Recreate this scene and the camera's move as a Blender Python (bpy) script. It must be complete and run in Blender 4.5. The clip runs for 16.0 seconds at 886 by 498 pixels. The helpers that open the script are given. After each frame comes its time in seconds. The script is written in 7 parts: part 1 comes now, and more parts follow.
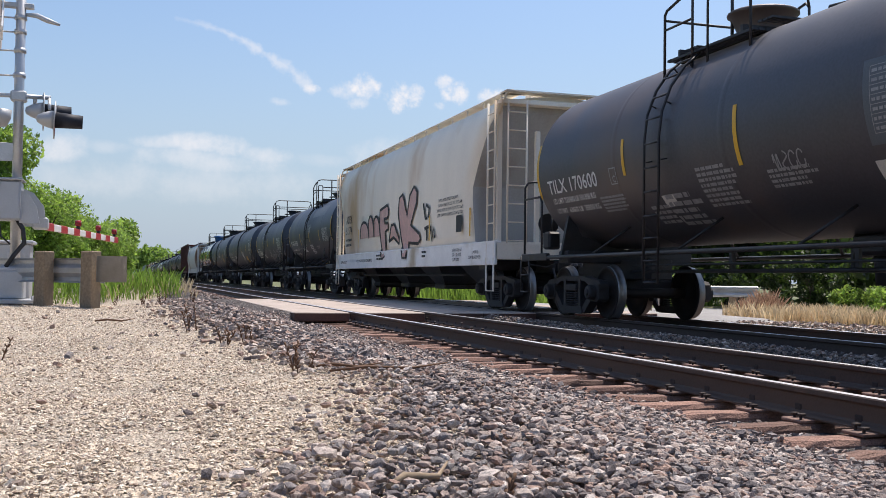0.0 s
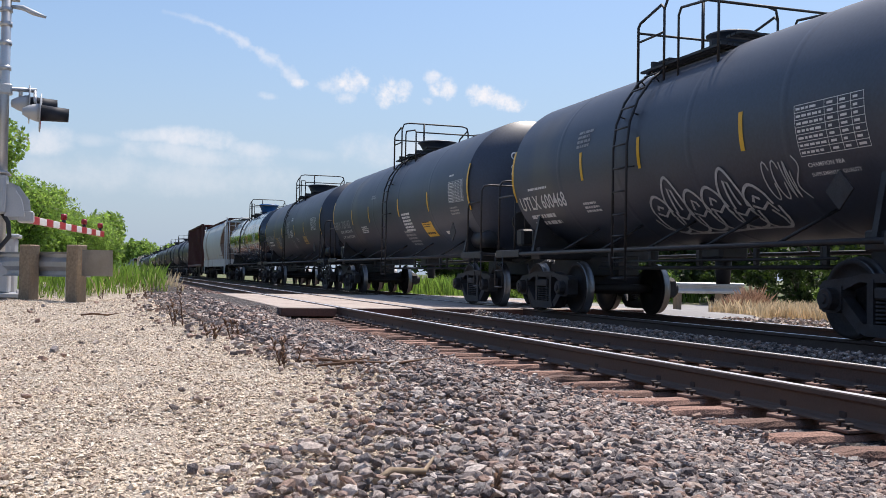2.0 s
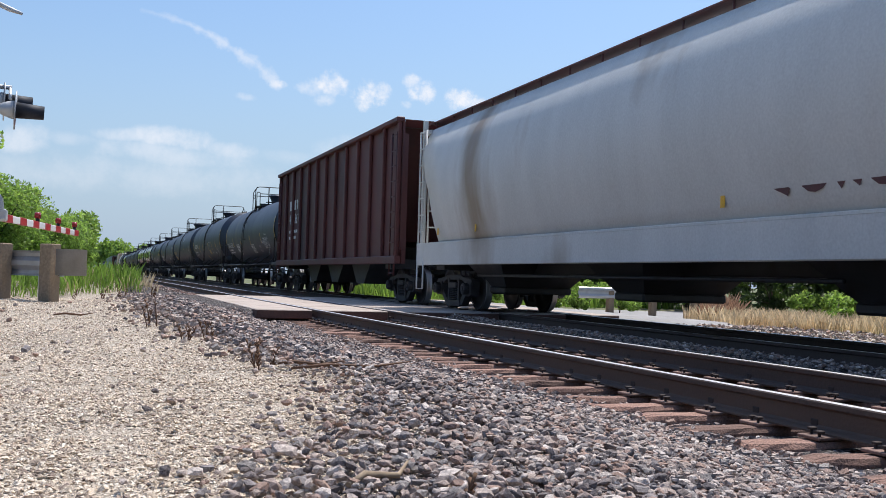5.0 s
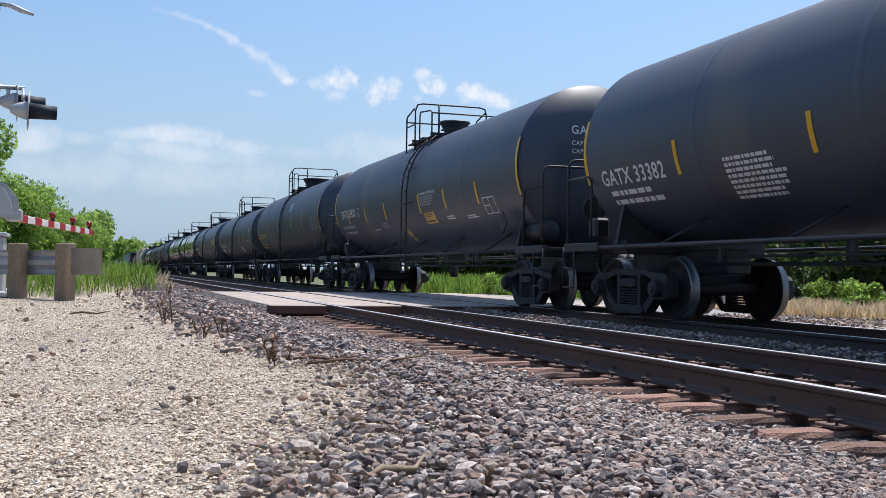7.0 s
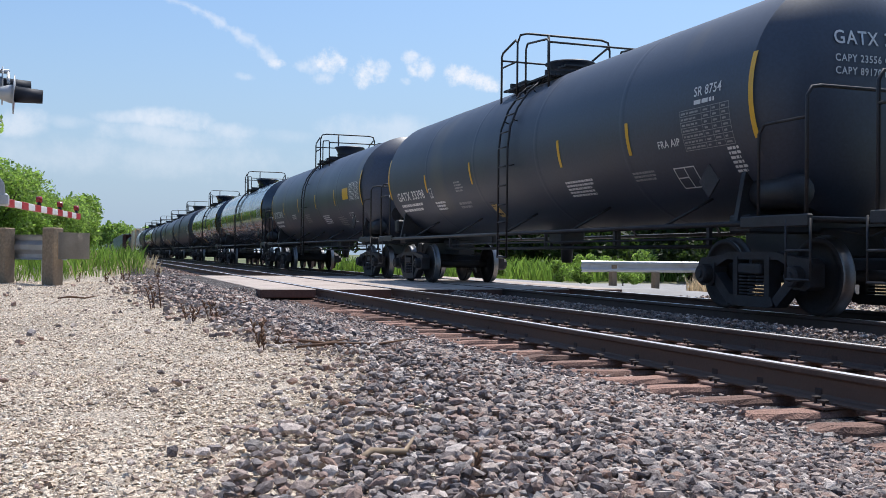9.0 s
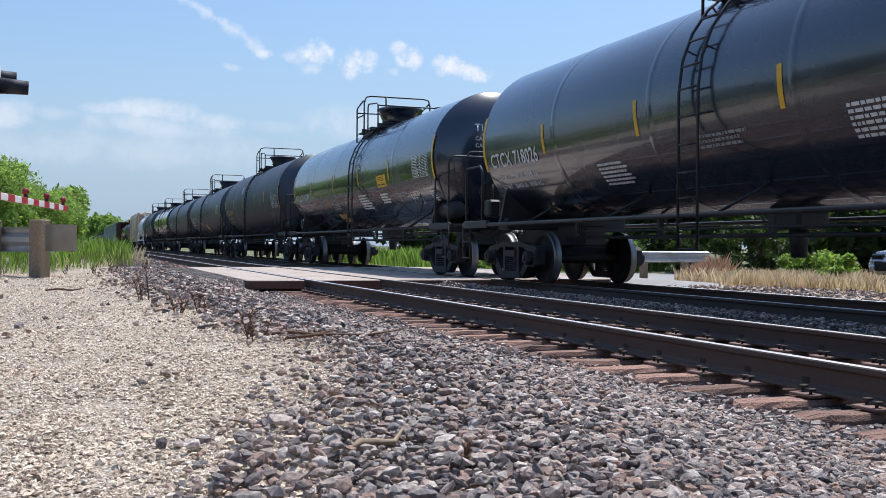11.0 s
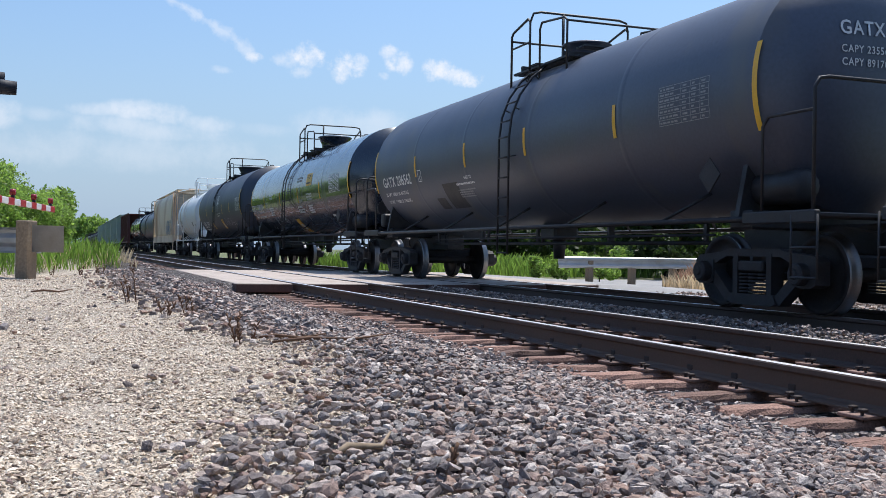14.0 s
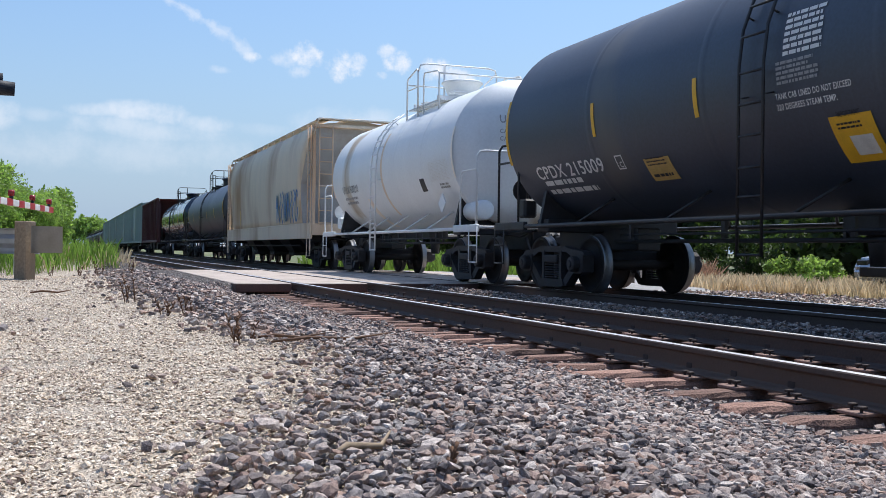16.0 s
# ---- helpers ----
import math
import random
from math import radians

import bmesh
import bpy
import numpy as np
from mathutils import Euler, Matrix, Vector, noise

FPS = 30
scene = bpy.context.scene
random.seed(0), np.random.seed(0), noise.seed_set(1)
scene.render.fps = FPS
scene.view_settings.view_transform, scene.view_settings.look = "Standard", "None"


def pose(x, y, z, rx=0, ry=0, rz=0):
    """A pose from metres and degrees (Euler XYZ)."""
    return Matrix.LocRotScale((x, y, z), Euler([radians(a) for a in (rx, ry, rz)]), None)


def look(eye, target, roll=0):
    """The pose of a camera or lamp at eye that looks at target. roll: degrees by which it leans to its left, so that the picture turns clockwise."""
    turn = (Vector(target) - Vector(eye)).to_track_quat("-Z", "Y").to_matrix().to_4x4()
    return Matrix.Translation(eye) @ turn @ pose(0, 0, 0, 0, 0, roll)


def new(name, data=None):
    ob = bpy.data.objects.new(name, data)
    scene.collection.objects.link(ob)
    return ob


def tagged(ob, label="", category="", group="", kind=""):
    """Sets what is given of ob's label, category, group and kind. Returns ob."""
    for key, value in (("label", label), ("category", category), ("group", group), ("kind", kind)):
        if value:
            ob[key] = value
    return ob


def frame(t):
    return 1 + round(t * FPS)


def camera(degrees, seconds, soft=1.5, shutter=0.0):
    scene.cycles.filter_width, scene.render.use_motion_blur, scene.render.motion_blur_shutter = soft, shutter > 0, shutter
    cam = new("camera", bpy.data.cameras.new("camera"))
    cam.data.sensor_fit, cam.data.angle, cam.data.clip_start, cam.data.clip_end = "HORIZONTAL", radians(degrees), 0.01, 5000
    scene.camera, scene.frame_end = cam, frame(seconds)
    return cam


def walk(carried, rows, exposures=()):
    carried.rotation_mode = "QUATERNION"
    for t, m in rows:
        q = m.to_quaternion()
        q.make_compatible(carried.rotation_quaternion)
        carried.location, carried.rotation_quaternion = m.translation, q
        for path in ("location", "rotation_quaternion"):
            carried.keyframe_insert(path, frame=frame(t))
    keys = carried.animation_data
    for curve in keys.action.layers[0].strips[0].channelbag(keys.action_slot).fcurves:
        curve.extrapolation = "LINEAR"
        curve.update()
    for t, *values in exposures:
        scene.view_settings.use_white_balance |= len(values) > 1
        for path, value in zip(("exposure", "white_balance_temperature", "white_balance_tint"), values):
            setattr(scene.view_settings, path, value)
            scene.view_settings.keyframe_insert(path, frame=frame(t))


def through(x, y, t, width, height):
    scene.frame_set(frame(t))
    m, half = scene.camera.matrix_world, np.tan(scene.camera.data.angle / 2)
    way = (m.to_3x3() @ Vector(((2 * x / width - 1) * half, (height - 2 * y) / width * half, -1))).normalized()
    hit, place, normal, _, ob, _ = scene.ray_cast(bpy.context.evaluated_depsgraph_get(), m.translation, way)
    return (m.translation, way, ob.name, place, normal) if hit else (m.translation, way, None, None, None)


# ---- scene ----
# ---------------- camera ----------------
EYE = 0.653
cam = camera(47.7, 16.0, soft=0.55)
TURNS = [(0, -17.44, 1.71, -0.74), (0.5, -17.30, 1.63, -0.52), (1, -17.47, 1.47, -0.50), (1.5, -17.64, 1.29, -0.56),
         (2, -18.17, 1.46, -0.98), (2.5, -18.88, 1.52, -1.34), (3, -19.35, 1.47, -1.53), (3.5, -19.77, 1.42, -1.79),
         (4, -19.83, 1.65, -1.98), (6.5, -18.76, 1.58, -0.97), (7, -18.73, 1.32, -0.82), (7.5, -18.74, 1.06, -0.69),
         (8, -18.93, 0.78, -0.60), (8.5, -19.22, 0.52, -0.53), (9, -19.36, 0.37, -0.63), (11.5, -20.22, -0.18, -0.48),
         (12, -20.41, 0.01, -0.56), (12.5, -20.49, -0.01, -0.49), (13, -20.46, -0.07, -0.45), (13.5, -20.52, 0.00, -0.66),
         (14, -20.66, 0.11, -0.92), (14.5, -20.67, 0.06, -0.93), (15, -20.65, -0.09, -0.75), (15.5, -20.63, -0.09, -0.66),
         (16, -20.72, 0.06, -0.69)]
walk(cam, [(t, pose(0, 0, EYE, 90 + p, r, y)) for t, y, p, r in TURNS], exposures=[(0, 0.02, 6880, 15), (2, 0.02, 6750, 15), (4, 0.02, 6500, 13), (7, 0.0, 6350, 12), (16, 0.0, 6200, 11)])

# ---------------- sky and sun ----------------
SUN_ELEV, SUN_AZ = 66.0, 52.0          # degrees; azimuth clockwise from the way the track runs
world = bpy.data.worlds.new("sky")
scene.world = world
world.use_nodes = True
wn = world.node_tree.nodes
bg = wn["Background"]
sky = wn.new("ShaderNodeTexSky")
sky.sky_type = "NISHITA"
sky.sun_disc = False
sky.sun_elevation = radians(SUN_ELEV)
sky.sun_rotation = radians(SUN_AZ)
sky.air_density, sky.dust_density, sky.ozone_density = 1.25, 2.2, 2.5
bg.inputs[1].default_value = 0.142
wl = world.node_tree.links.new


def wmath(op, a, b=None, c=None):
    n = wn.new("ShaderNodeMath")
    n.operation = op
    for i, q in enumerate((a, b, c)):
        if q is None:
            continue
        if isinstance(q, (int, float)):
            n.inputs[i].default_value = q
        else:
            wl(q, n.inputs[i])
    return n.outputs[0]


# thin clouds: a few cumulus puffs, a torn streak and a low veil, by their bearing (sideways and upward over forward)
wco = wn.new("ShaderNodeTexCoord")
wsep = wn.new("ShaderNodeSeparateXYZ")
wl(wco.outputs["Generated"], wsep.inputs[0])
ahead = wmath("MAXIMUM", wsep.outputs[1], 0.05)
cu_, cv_ = wmath("DIVIDE", wsep.outputs[0], ahead), wmath("DIVIDE", wsep.outputs[2], ahead)
wn1, wn2 = wn.new("ShaderNodeTexNoise"), wn.new("ShaderNodeTexNoise")
wn1.inputs["Scale"].default_value, wn1.inputs["Detail"].default_value, wn1.inputs["Roughness"].default_value = 70, 9, 0.66
wn2.inputs["Scale"].default_value, wn2.inputs["Detail"].default_value, wn2.inputs["Roughness"].default_value = 26, 7, 0.65
wl(wco.outputs["Generated"], wn1.inputs[0])
wl(wco.outputs["Generated"], wn2.inputs[0])
PUFFS = [(0.2275, 0.196, 0.017, 0.013, 0.95), (0.206, 0.190, 0.015, 0.010, 0.5), (0.2205, 0.179, 0.012, 0.006, 0.5), (0.2665, 0.1865, 0.016, 0.014, 1.0), (0.282, 0.194, 0.010, 0.008, 0.7),
         (0.3255, 0.196, 0.017, 0.011, 1.0), (0.313, 0.206, 0.010, 0.008, 0.8), (0.369, 0.193, 0.018, 0.012, 1.0), (0.398, 0.186, 0.026, 0.009, 0.95), (0.308, 0.181, 0.006, 0.004, 0.5), (0.1406, 0.1745, 0.009, 0.004, 0.35), (0.1714, 0.1896, 0.011, 0.005, 0.9)]
# the torn streak: (sideways, upward, half width, density) along its line
STREAK = [(0.0400, 0.2500, 0.0020, 0.10), (0.0586, 0.2464, 0.0026, 0.20), (0.0800, 0.2420, 0.0030, 0.34), (0.1020, 0.2350, 0.0044, 0.42), (0.1180, 0.2260, 0.0056, 0.46), (0.1320, 0.2180, 0.0056, 0.44), (0.1500, 0.2090, 0.0056, 0.42), (0.1640, 0.1960, 0.0060, 0.42), (0.1714, 0.1890, 0.0050, 0.5)]
VEILS = [(0.069, 0.1295, 0.036, 0.009, 0.75), (0.030, 0.1285, 0.034, 0.006, 0.5), (0.093, 0.127, 0.018, 0.011, 0.75), (0.124, 0.119, 0.026, 0.009, 0.5), (0.052, 0.1137, 0.05, 0.010, 0.45), (0.088, 0.110, 0.06, 0.010, 0.45), (-0.064, 0.117, 0.022, 0.013, 0.6), (-0.018, 0.121, 0.02, 0.006, 0.3), (0.05, 0.09, 0.16, 0.018, 0.3), (0.19, 0.118, 0.03, 0.007, 0.25), (0.28, 0.125, 0.07, 0.02, 0.4)]
cover = None
for group, wnoise, amp in ((PUFFS, wn1, 5.0), (VEILS, wn2, 5.0)):
    for u, v, ru, rv, dens in group:
        du = wmath("MULTIPLY", wmath("SUBTRACT", cu_, u), 1 / ru)
        dv = wmath("MULTIPLY", wmath("SUBTRACT", cv_, v), 1 / rv)
        d2 = wmath("ADD", wmath("MULTIPLY", du, du), wmath("MULTIPLY", dv, dv))
        d2 = wmath("ADD", d2, wmath("MULTIPLY", wmath("SUBTRACT", wnoise.outputs[0], 0.5), amp))
        mk = wn.new("ShaderNodeMapRange")
        mk.interpolation_type = "SMOOTHSTEP"
        mk.inputs[1].default_value, mk.inputs[2].default_value, mk.inputs[3].default_value, mk.inputs[4].default_value = (1.5, -0.7) + (0.0, dens) if group is PUFFS else (1.7, -0.9) + (0.0, dens)
        wl(d2, mk.inputs[0])
        cover = mk.outputs[0] if cover is None else wmath("MAXIMUM", cover, mk.outputs[0])
for (u0, v0, w0, d0), (u1, v1, w1, d1) in zip(STREAK, STREAK[1:]):
    eu, ev = u1 - u0, v1 - v0
    pu, pv = wmath("SUBTRACT", cu_, u0), wmath("SUBTRACT", cv_, v0)
    k = wmath("ADD", wmath("MULTIPLY", pu, eu / (eu * eu + ev * ev)), wmath("MULTIPLY", pv, ev / (eu * eu + ev * ev)))
    k = wmath("MINIMUM", wmath("MAXIMUM", k, 0.0), 1.0)
    du = wmath("SUBTRACT", pu, wmath("MULTIPLY", k, eu))
    dv = wmath("SUBTRACT", pv, wmath("MULTIPLY", k, ev))
    wide = wmath("ADD", wmath("MULTIPLY", k, w1 - w0), w0)
    d2 = wmath("DIVIDE", wmath("SQRT", wmath("ADD", wmath("MULTIPLY", du, du), wmath("MULTIPLY", dv, dv))), wide)
    d2 = wmath("ADD", d2, wmath("MULTIPLY", wmath("SUBTRACT", wn1.outputs[0], 0.42), 4.2))
    fall = wmath("MINIMUM", wmath("MAXIMUM", wmath("SUBTRACT", 1.25, wmath("MULTIPLY", d2, 0.75)), 0.0), 1.0)
    cover = wmath("MAXIMUM", cover, wmath("MULTIPLY", fall, wmath("ADD", wmath("MULTIPLY", k, d1 - d0), d0)))
cover = wmath("MULTIPLY", cover, wmath("GREATER_THAN", wsep.outputs[1], 0.06))
wmix = wn.new("ShaderNodeMix")
wmix.data_type = "RGBA"
wl(cover, wmix.inputs["Factor"])
hz = wn.new("ShaderNodeMapRange")
hz.interpolation_type = "SMOOTHSTEP"
hz.inputs[1].default_value, hz.inputs[2].default_value, hz.inputs[3].default_value, hz.inputs[4].default_value = -0.02, 0.30, 0.72, 0.0
wl(wsep.outputs[2], hz.inputs[0])
haze = wn.new("ShaderNodeMix")
haze.data_type = "RGBA"
wl(hz.outputs[0], haze.inputs["Factor"])
clear = wn.new("ShaderNodeVectorMath")
clear.operation = "MULTIPLY"
clear.inputs[1].default_value = (0.77, 0.92, 1.07)
wl(sky.outputs[0], clear.inputs[0])
wl(clear.outputs[0], haze.inputs[6])
haze.inputs[7].default_value = (3.35, 4.4, 5.75, 1)
wl(haze.outputs[2], wmix.inputs[6])
wmix.inputs[7].default_value = (6.3, 6.5, 6.8, 1)
wl(wmix.outputs[2], bg.inputs[0])
sun = new("sun", bpy.data.lights.new("sun", "SUN"))
sun.data.energy, sun.data.angle, sun.data.color = 4.9, radians(0.53), (1.0, 0.95, 0.87)
sd = Vector((math.sin(radians(SUN_AZ)) * math.cos(radians(SUN_ELEV)), math.cos(radians(SUN_AZ)) * math.cos(radians(SUN_ELEV)), math.sin(radians(SUN_ELEV))))
sun.matrix_world = look(sd * 50, (0, 0, 0))

# ---------------- materials ----------------


def material(name, col, rough=0.6, metal=0.0, vary=0.25, scale=6.0, fine=60.0, bump=0.15, dirt=None, dirt_amt=0.5, dirt_scale=1.2, spec=0.5, rand=0.0, island=0.0, streak=(1, 1, 1), coat=0.0):
    """Colour varied at two scales, a second colour laid over in patches, roughness wear and fine relief."""
    m = bpy.data.materials.new(name)
    m.use_nodes = True
    nt = m.node_tree
    N, L = nt.nodes, nt.links.new
    b = N["Principled BSDF"]
    co = N.new("ShaderNodeTexCoord")
    mp = N.new("ShaderNodeMapping")
    mp.inputs["Scale"].default_value = streak
    L(co.outputs["Object"], mp.inputs[0])
    n1 = N.new("ShaderNodeTexNoise")
    n1.inputs["Scale"].default_value, n1.inputs["Detail"].default_value = scale, 5
    n2 = N.new("ShaderNodeTexNoise")
    n2.inputs["Scale"].default_value, n2.inputs["Detail"].default_value = fine, 3
    L(mp.outputs[0], n1.inputs[0])
    L(co.outputs["Object"], n2.inputs[0])
    add = N.new("ShaderNodeMath")
    add.operation = "ADD"
    L(n1.outputs[0], add.inputs[0])
    L(n2.outputs[0], add.inputs[1])
    mr = N.new("ShaderNodeMapRange")
    mr.inputs[1].default_value, mr.inputs[2].default_value = 0.65, 1.35
    mr.inputs[3].default_value, mr.inputs[4].default_value = 1 - vary, 1 + vary
    L(add.outputs[0], mr.inputs[0])
    last = mr.outputs[0]
    if rand or island:
        src = N.new("ShaderNodeObjectInfo").outputs["Random"] if rand else N.new("ShaderNodeNewGeometry").outputs["Random Per Island"]
        r2 = N.new("ShaderNodeMapRange")
        r2.inputs[3].default_value, r2.inputs[4].default_value = 1 - (rand or island), 1 + (rand or island)
        L(src, r2.inputs[0])
        mu = N.new("ShaderNodeMath")
        mu.operation = "MULTIPLY"
        L(last, mu.inputs[0])
        L(r2.outputs[0], mu.inputs[1])
        last = mu.outputs[0]
    vm = N.new("ShaderNodeVectorMath")
    vm.operation = "SCALE"
    vm.inputs[0].default_value = col
    L(last, vm.inputs["Scale"])
    colour = vm.outputs[0]
    if dirt:
        n3 = N.new("ShaderNodeTexNoise")
        n3.inputs["Scale"].default_value, n3.inputs["Detail"].default_value = dirt_scale, 6
        L(mp.outputs[0], n3.inputs[0])
        rp = N.new("ShaderNodeMapRange")
        rp.inputs[1].default_value, rp.inputs[2].default_value = 0.62 - 0.3 * dirt_amt, 0.72
        L(n3.outputs[0], rp.inputs[0])
        mx = N.new("ShaderNodeMix")
        mx.data_type = "RGBA"
        L(rp.outputs[0], mx.inputs["Factor"])
        L(colour, mx.inputs[6])
        mx.inputs[7].default_value = (*dirt, 1)
        colour = mx.outputs[2]
    L(colour, b.inputs["Base Color"])
    rr = N.new("ShaderNodeMapRange")
    rr.inputs[3].default_value, rr.inputs[4].default_value = max(0.03, rough - 0.1), min(1, rough + 0.12)
    L(n1.outputs[0], rr.inputs[0])
    L(rr.outputs[0], b.inputs["Roughness"])
    b.inputs["Metallic"].default_value = metal
    b.inputs["Specular IOR Level"].default_value = spec
    b.inputs["Coat Weight"].default_value = coat
    if bump:
        bp = N.new("ShaderNodeBump")
        bp.inputs["Strength"].default_value, bp.inputs["Distance"].default_value = bump, 0.01
        L(n2.outputs[0], bp.inputs["Height"])
        L(bp.outputs[0], b.inputs["Normal"])
    return m


def stone_material(name, cols, rough=0.9):
    """Loose stones: each one takes its colour from a ramp, with grain over it."""
    m = bpy.data.materials.new(name)
    m.use_nodes = True
    nt = m.node_tree
    N, L = nt.nodes, nt.links.new
    b = N["Principled BSDF"]
    g = N.new("ShaderNodeNewGeometry")
    ramp = N.new("ShaderNodeValToRGB")
    el = ramp.color_ramp.elements
    ramp.color_ramp.interpolation = "CONSTANT"
    while len(el) < len(cols):
        el.new(0.5)
    for i, c in enumerate(cols):
        el[i].position, el[i].color = i / len(cols), (*c, 1)
    L(g.outputs["Random Per Island"], ramp.inputs[0])
    co = N.new("ShaderNodeTexCoord")
    n = N.new("ShaderNodeTexNoise")
    n.inputs["Scale"].default_value, n.inputs["Detail"].default_value, n.inputs["Roughness"].default_value = 70, 8, 0.7
    L(co.outputs["Object"], n.inputs[0])
    mr = N.new("ShaderNodeMapRange")
    mr.inputs[1].default_value, mr.inputs[2].default_value, mr.inputs[3].default_value, mr.inputs[4].default_value = 0.3, 0.7, 0.5, 1.45
    L(n.outputs[0], mr.inputs[0])
    vm = N.new("ShaderNodeVectorMath")
    vm.operation = "SCALE"
    L(ramp.outputs[0], vm.inputs[0])
    L(mr.outputs[0], vm.inputs["Scale"])
    L(vm.outputs[0], b.inputs["Base Color"])
    b.inputs["Roughness"].default_value = rough
    b.inputs["Specular IOR Level"].default_value = 0.3
    bp = N.new("ShaderNodeBump")
    bp.inputs["Strength"].default_value, bp.inputs["Distance"].default_value = 0.9, 0.009
    L(n.outputs[0], bp.inputs["Height"])
    L(bp.outputs[0], b.inputs["Normal"])
    return m


def pebble_material(name, cols, gap_shade, scale):
    """Ground packed with pebbles: each cell its own tone, shade painted dark into the joints, rounded relief."""
    m = stone_material(name, cols, 0.95)
    N, L = m.node_tree.nodes, m.node_tree.links.new
    b = N["Principled BSDF"]
    co, n, ramp, bp = N["Texture Coordinate"], N["Noise Texture"], N["Color Ramp"], N["Bump"]
    warp = N.new("ShaderNodeVectorMath")
    warp.operation = "MULTIPLY_ADD"
    warp.inputs[1].default_value = (0.008, 0.008, 0.008)
    L(n.outputs[1], warp.inputs[0])
    L(co.outputs["Object"], warp.inputs[2])
    cell, edge = N.new("ShaderNodeTexVoronoi"), N.new("ShaderNodeTexVoronoi")
    edge.feature = "DISTANCE_TO_EDGE"
    for v in (cell, edge):
        v.inputs["Scale"].default_value = scale
        L(warp.outputs[0], v.inputs["Vector"])
    tone = N.new("ShaderNodeSeparateColor")
    L(cell.outputs["Color"], tone.inputs[0])
    L(tone.outputs[0], ramp.inputs[0])
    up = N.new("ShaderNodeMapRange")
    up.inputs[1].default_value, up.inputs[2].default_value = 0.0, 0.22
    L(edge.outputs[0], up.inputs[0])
    # joints take a darker colour that stands for the shade between pebbles
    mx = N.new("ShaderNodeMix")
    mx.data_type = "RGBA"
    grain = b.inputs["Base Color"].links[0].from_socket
    mx.inputs[6].default_value = (*gap_shade, 1)
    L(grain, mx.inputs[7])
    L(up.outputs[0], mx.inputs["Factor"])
    wide = N.new("ShaderNodeTexNoise")
    wide.inputs["Scale"].default_value, wide.inputs["Detail"].default_value = 1.1, 4
    L(co.outputs["Object"], wide.inputs[0])
    wm = N.new("ShaderNodeMapRange")
    wm.inputs[1].default_value, wm.inputs[2].default_value, wm.inputs[3].default_value, wm.inputs[4].default_value = 0.3, 0.7, 0.8, 1.18
    L(wide.outputs[0], wm.inputs[0])
    vm = N.new("ShaderNodeVectorMath")
    vm.operation = "SCALE"
    L(mx.outputs[2], vm.inputs[0])
    L(wm.outputs[0], vm.inputs["Scale"])
    L(vm.outputs[0], b.inputs["Base Color"])
    bp.inputs["Strength"].default_value, bp.inputs["Distance"].default_value = 1.0, 0.35 / scale
    L(up.outputs[0], bp.inputs["Height"])
    return m


def leaf_material(name, col, through):
    """Leaves: each its own tone, and thin enough for the sun to shine through."""
    m = bpy.data.materials.new(name)
    m.use_nodes = True
    N, L = m.node_tree.nodes, m.node_tree.links.new
    b, out = N["Principled BSDF"], N["Material Output"]
    g = N.new("ShaderNodeNewGeometry")
    mr = N.new("ShaderNodeMapRange")
    mr.inputs[3].default_value, mr.inputs[4].default_value = 0.55, 1.4
    L(g.outputs["Random Per Island"], mr.inputs[0])
    tr = N.new("ShaderNodeBsdfTranslucent")
    for c, target in ((col, b.inputs["Base Color"]), (through, tr.inputs[0])):
        vm = N.new("ShaderNodeVectorMath")
        vm.operation = "SCALE"
        vm.inputs[0].default_value = c
        L(mr.outputs[0], vm.inputs["Scale"])
        L(vm.outputs[0], target)
    b.inputs["Roughness"].default_value = 0.55
    mix = N.new("ShaderNodeMixShader")
    mix.inputs[0].default_value = 0.5
    L(b.outputs[0], mix.inputs[1])
    L(tr.outputs[0], mix.inputs[2])
    L(mix.outputs[0], out.inputs[0])
    return m


M_BLACK = material("black_tank_paint", (0.027, 0.037, 0.060), 0.5, vary=0.3, scale=1.2, fine=25, bump=0.03, dirt=(0.060, 0.060, 0.064), dirt_amt=0.12, dirt_scale=0.7, spec=0.85, streak=(1, 1, 0.25))
M_BROWNBLACK = material("sooty_tank_paint", (0.040, 0.038, 0.046), 0.5, vary=0.35, scale=1.2, fine=25, bump=0.04, dirt=(0.095, 0.066, 0.054), dirt_amt=0.4, dirt_scale=0.6, spec=0.85, streak=(1, 1, 0.3))
M_GLOSS = material("glossy_tank_paint", (0.011, 0.018, 0.033), 0.24, vary=0.2, scale=1.0, fine=20, bump=0.01, spec=0.9, coat=0.6)
M_DARKGREY = material("dark_grey_tank_paint", (0.042, 0.052, 0.080), 0.45, vary=0.25, scale=1.1, fine=22, bump=0.03, dirt=(0.07, 0.07, 0.072), dirt_amt=0.15, spec=0.85, streak=(1, 1, 0.3))
M_WHITETANK = material("white_tank_paint", (0.76, 0.78, 0.78), 0.45, vary=0.06, scale=2, fine=20, bump=0.02, dirt=(0.42, 0.33, 0.22), dirt_amt=0.1, dirt_scale=0.8, streak=(1, 1, 0.2))
M_TAN = material("weathered_cream_paint", (0.90, 0.83, 0.71), 0.6, vary=0.08, scale=1.5, fine=30, bump=0.04, dirt=(0.58, 0.38, 0.20), dirt_amt=0.34, dirt_scale=0.5, streak=(1, 1, 0.35))
M_GREYHOP = material("pale_grey_hopper_paint", (0.60, 0.61, 0.59), 0.55, vary=0.12, scale=1.5, fine=30, bump=0.04, dirt=(0.3, 0.24, 0.18), dirt_amt=0.25, dirt_scale=0.6, streak=(1, 1, 0.3))
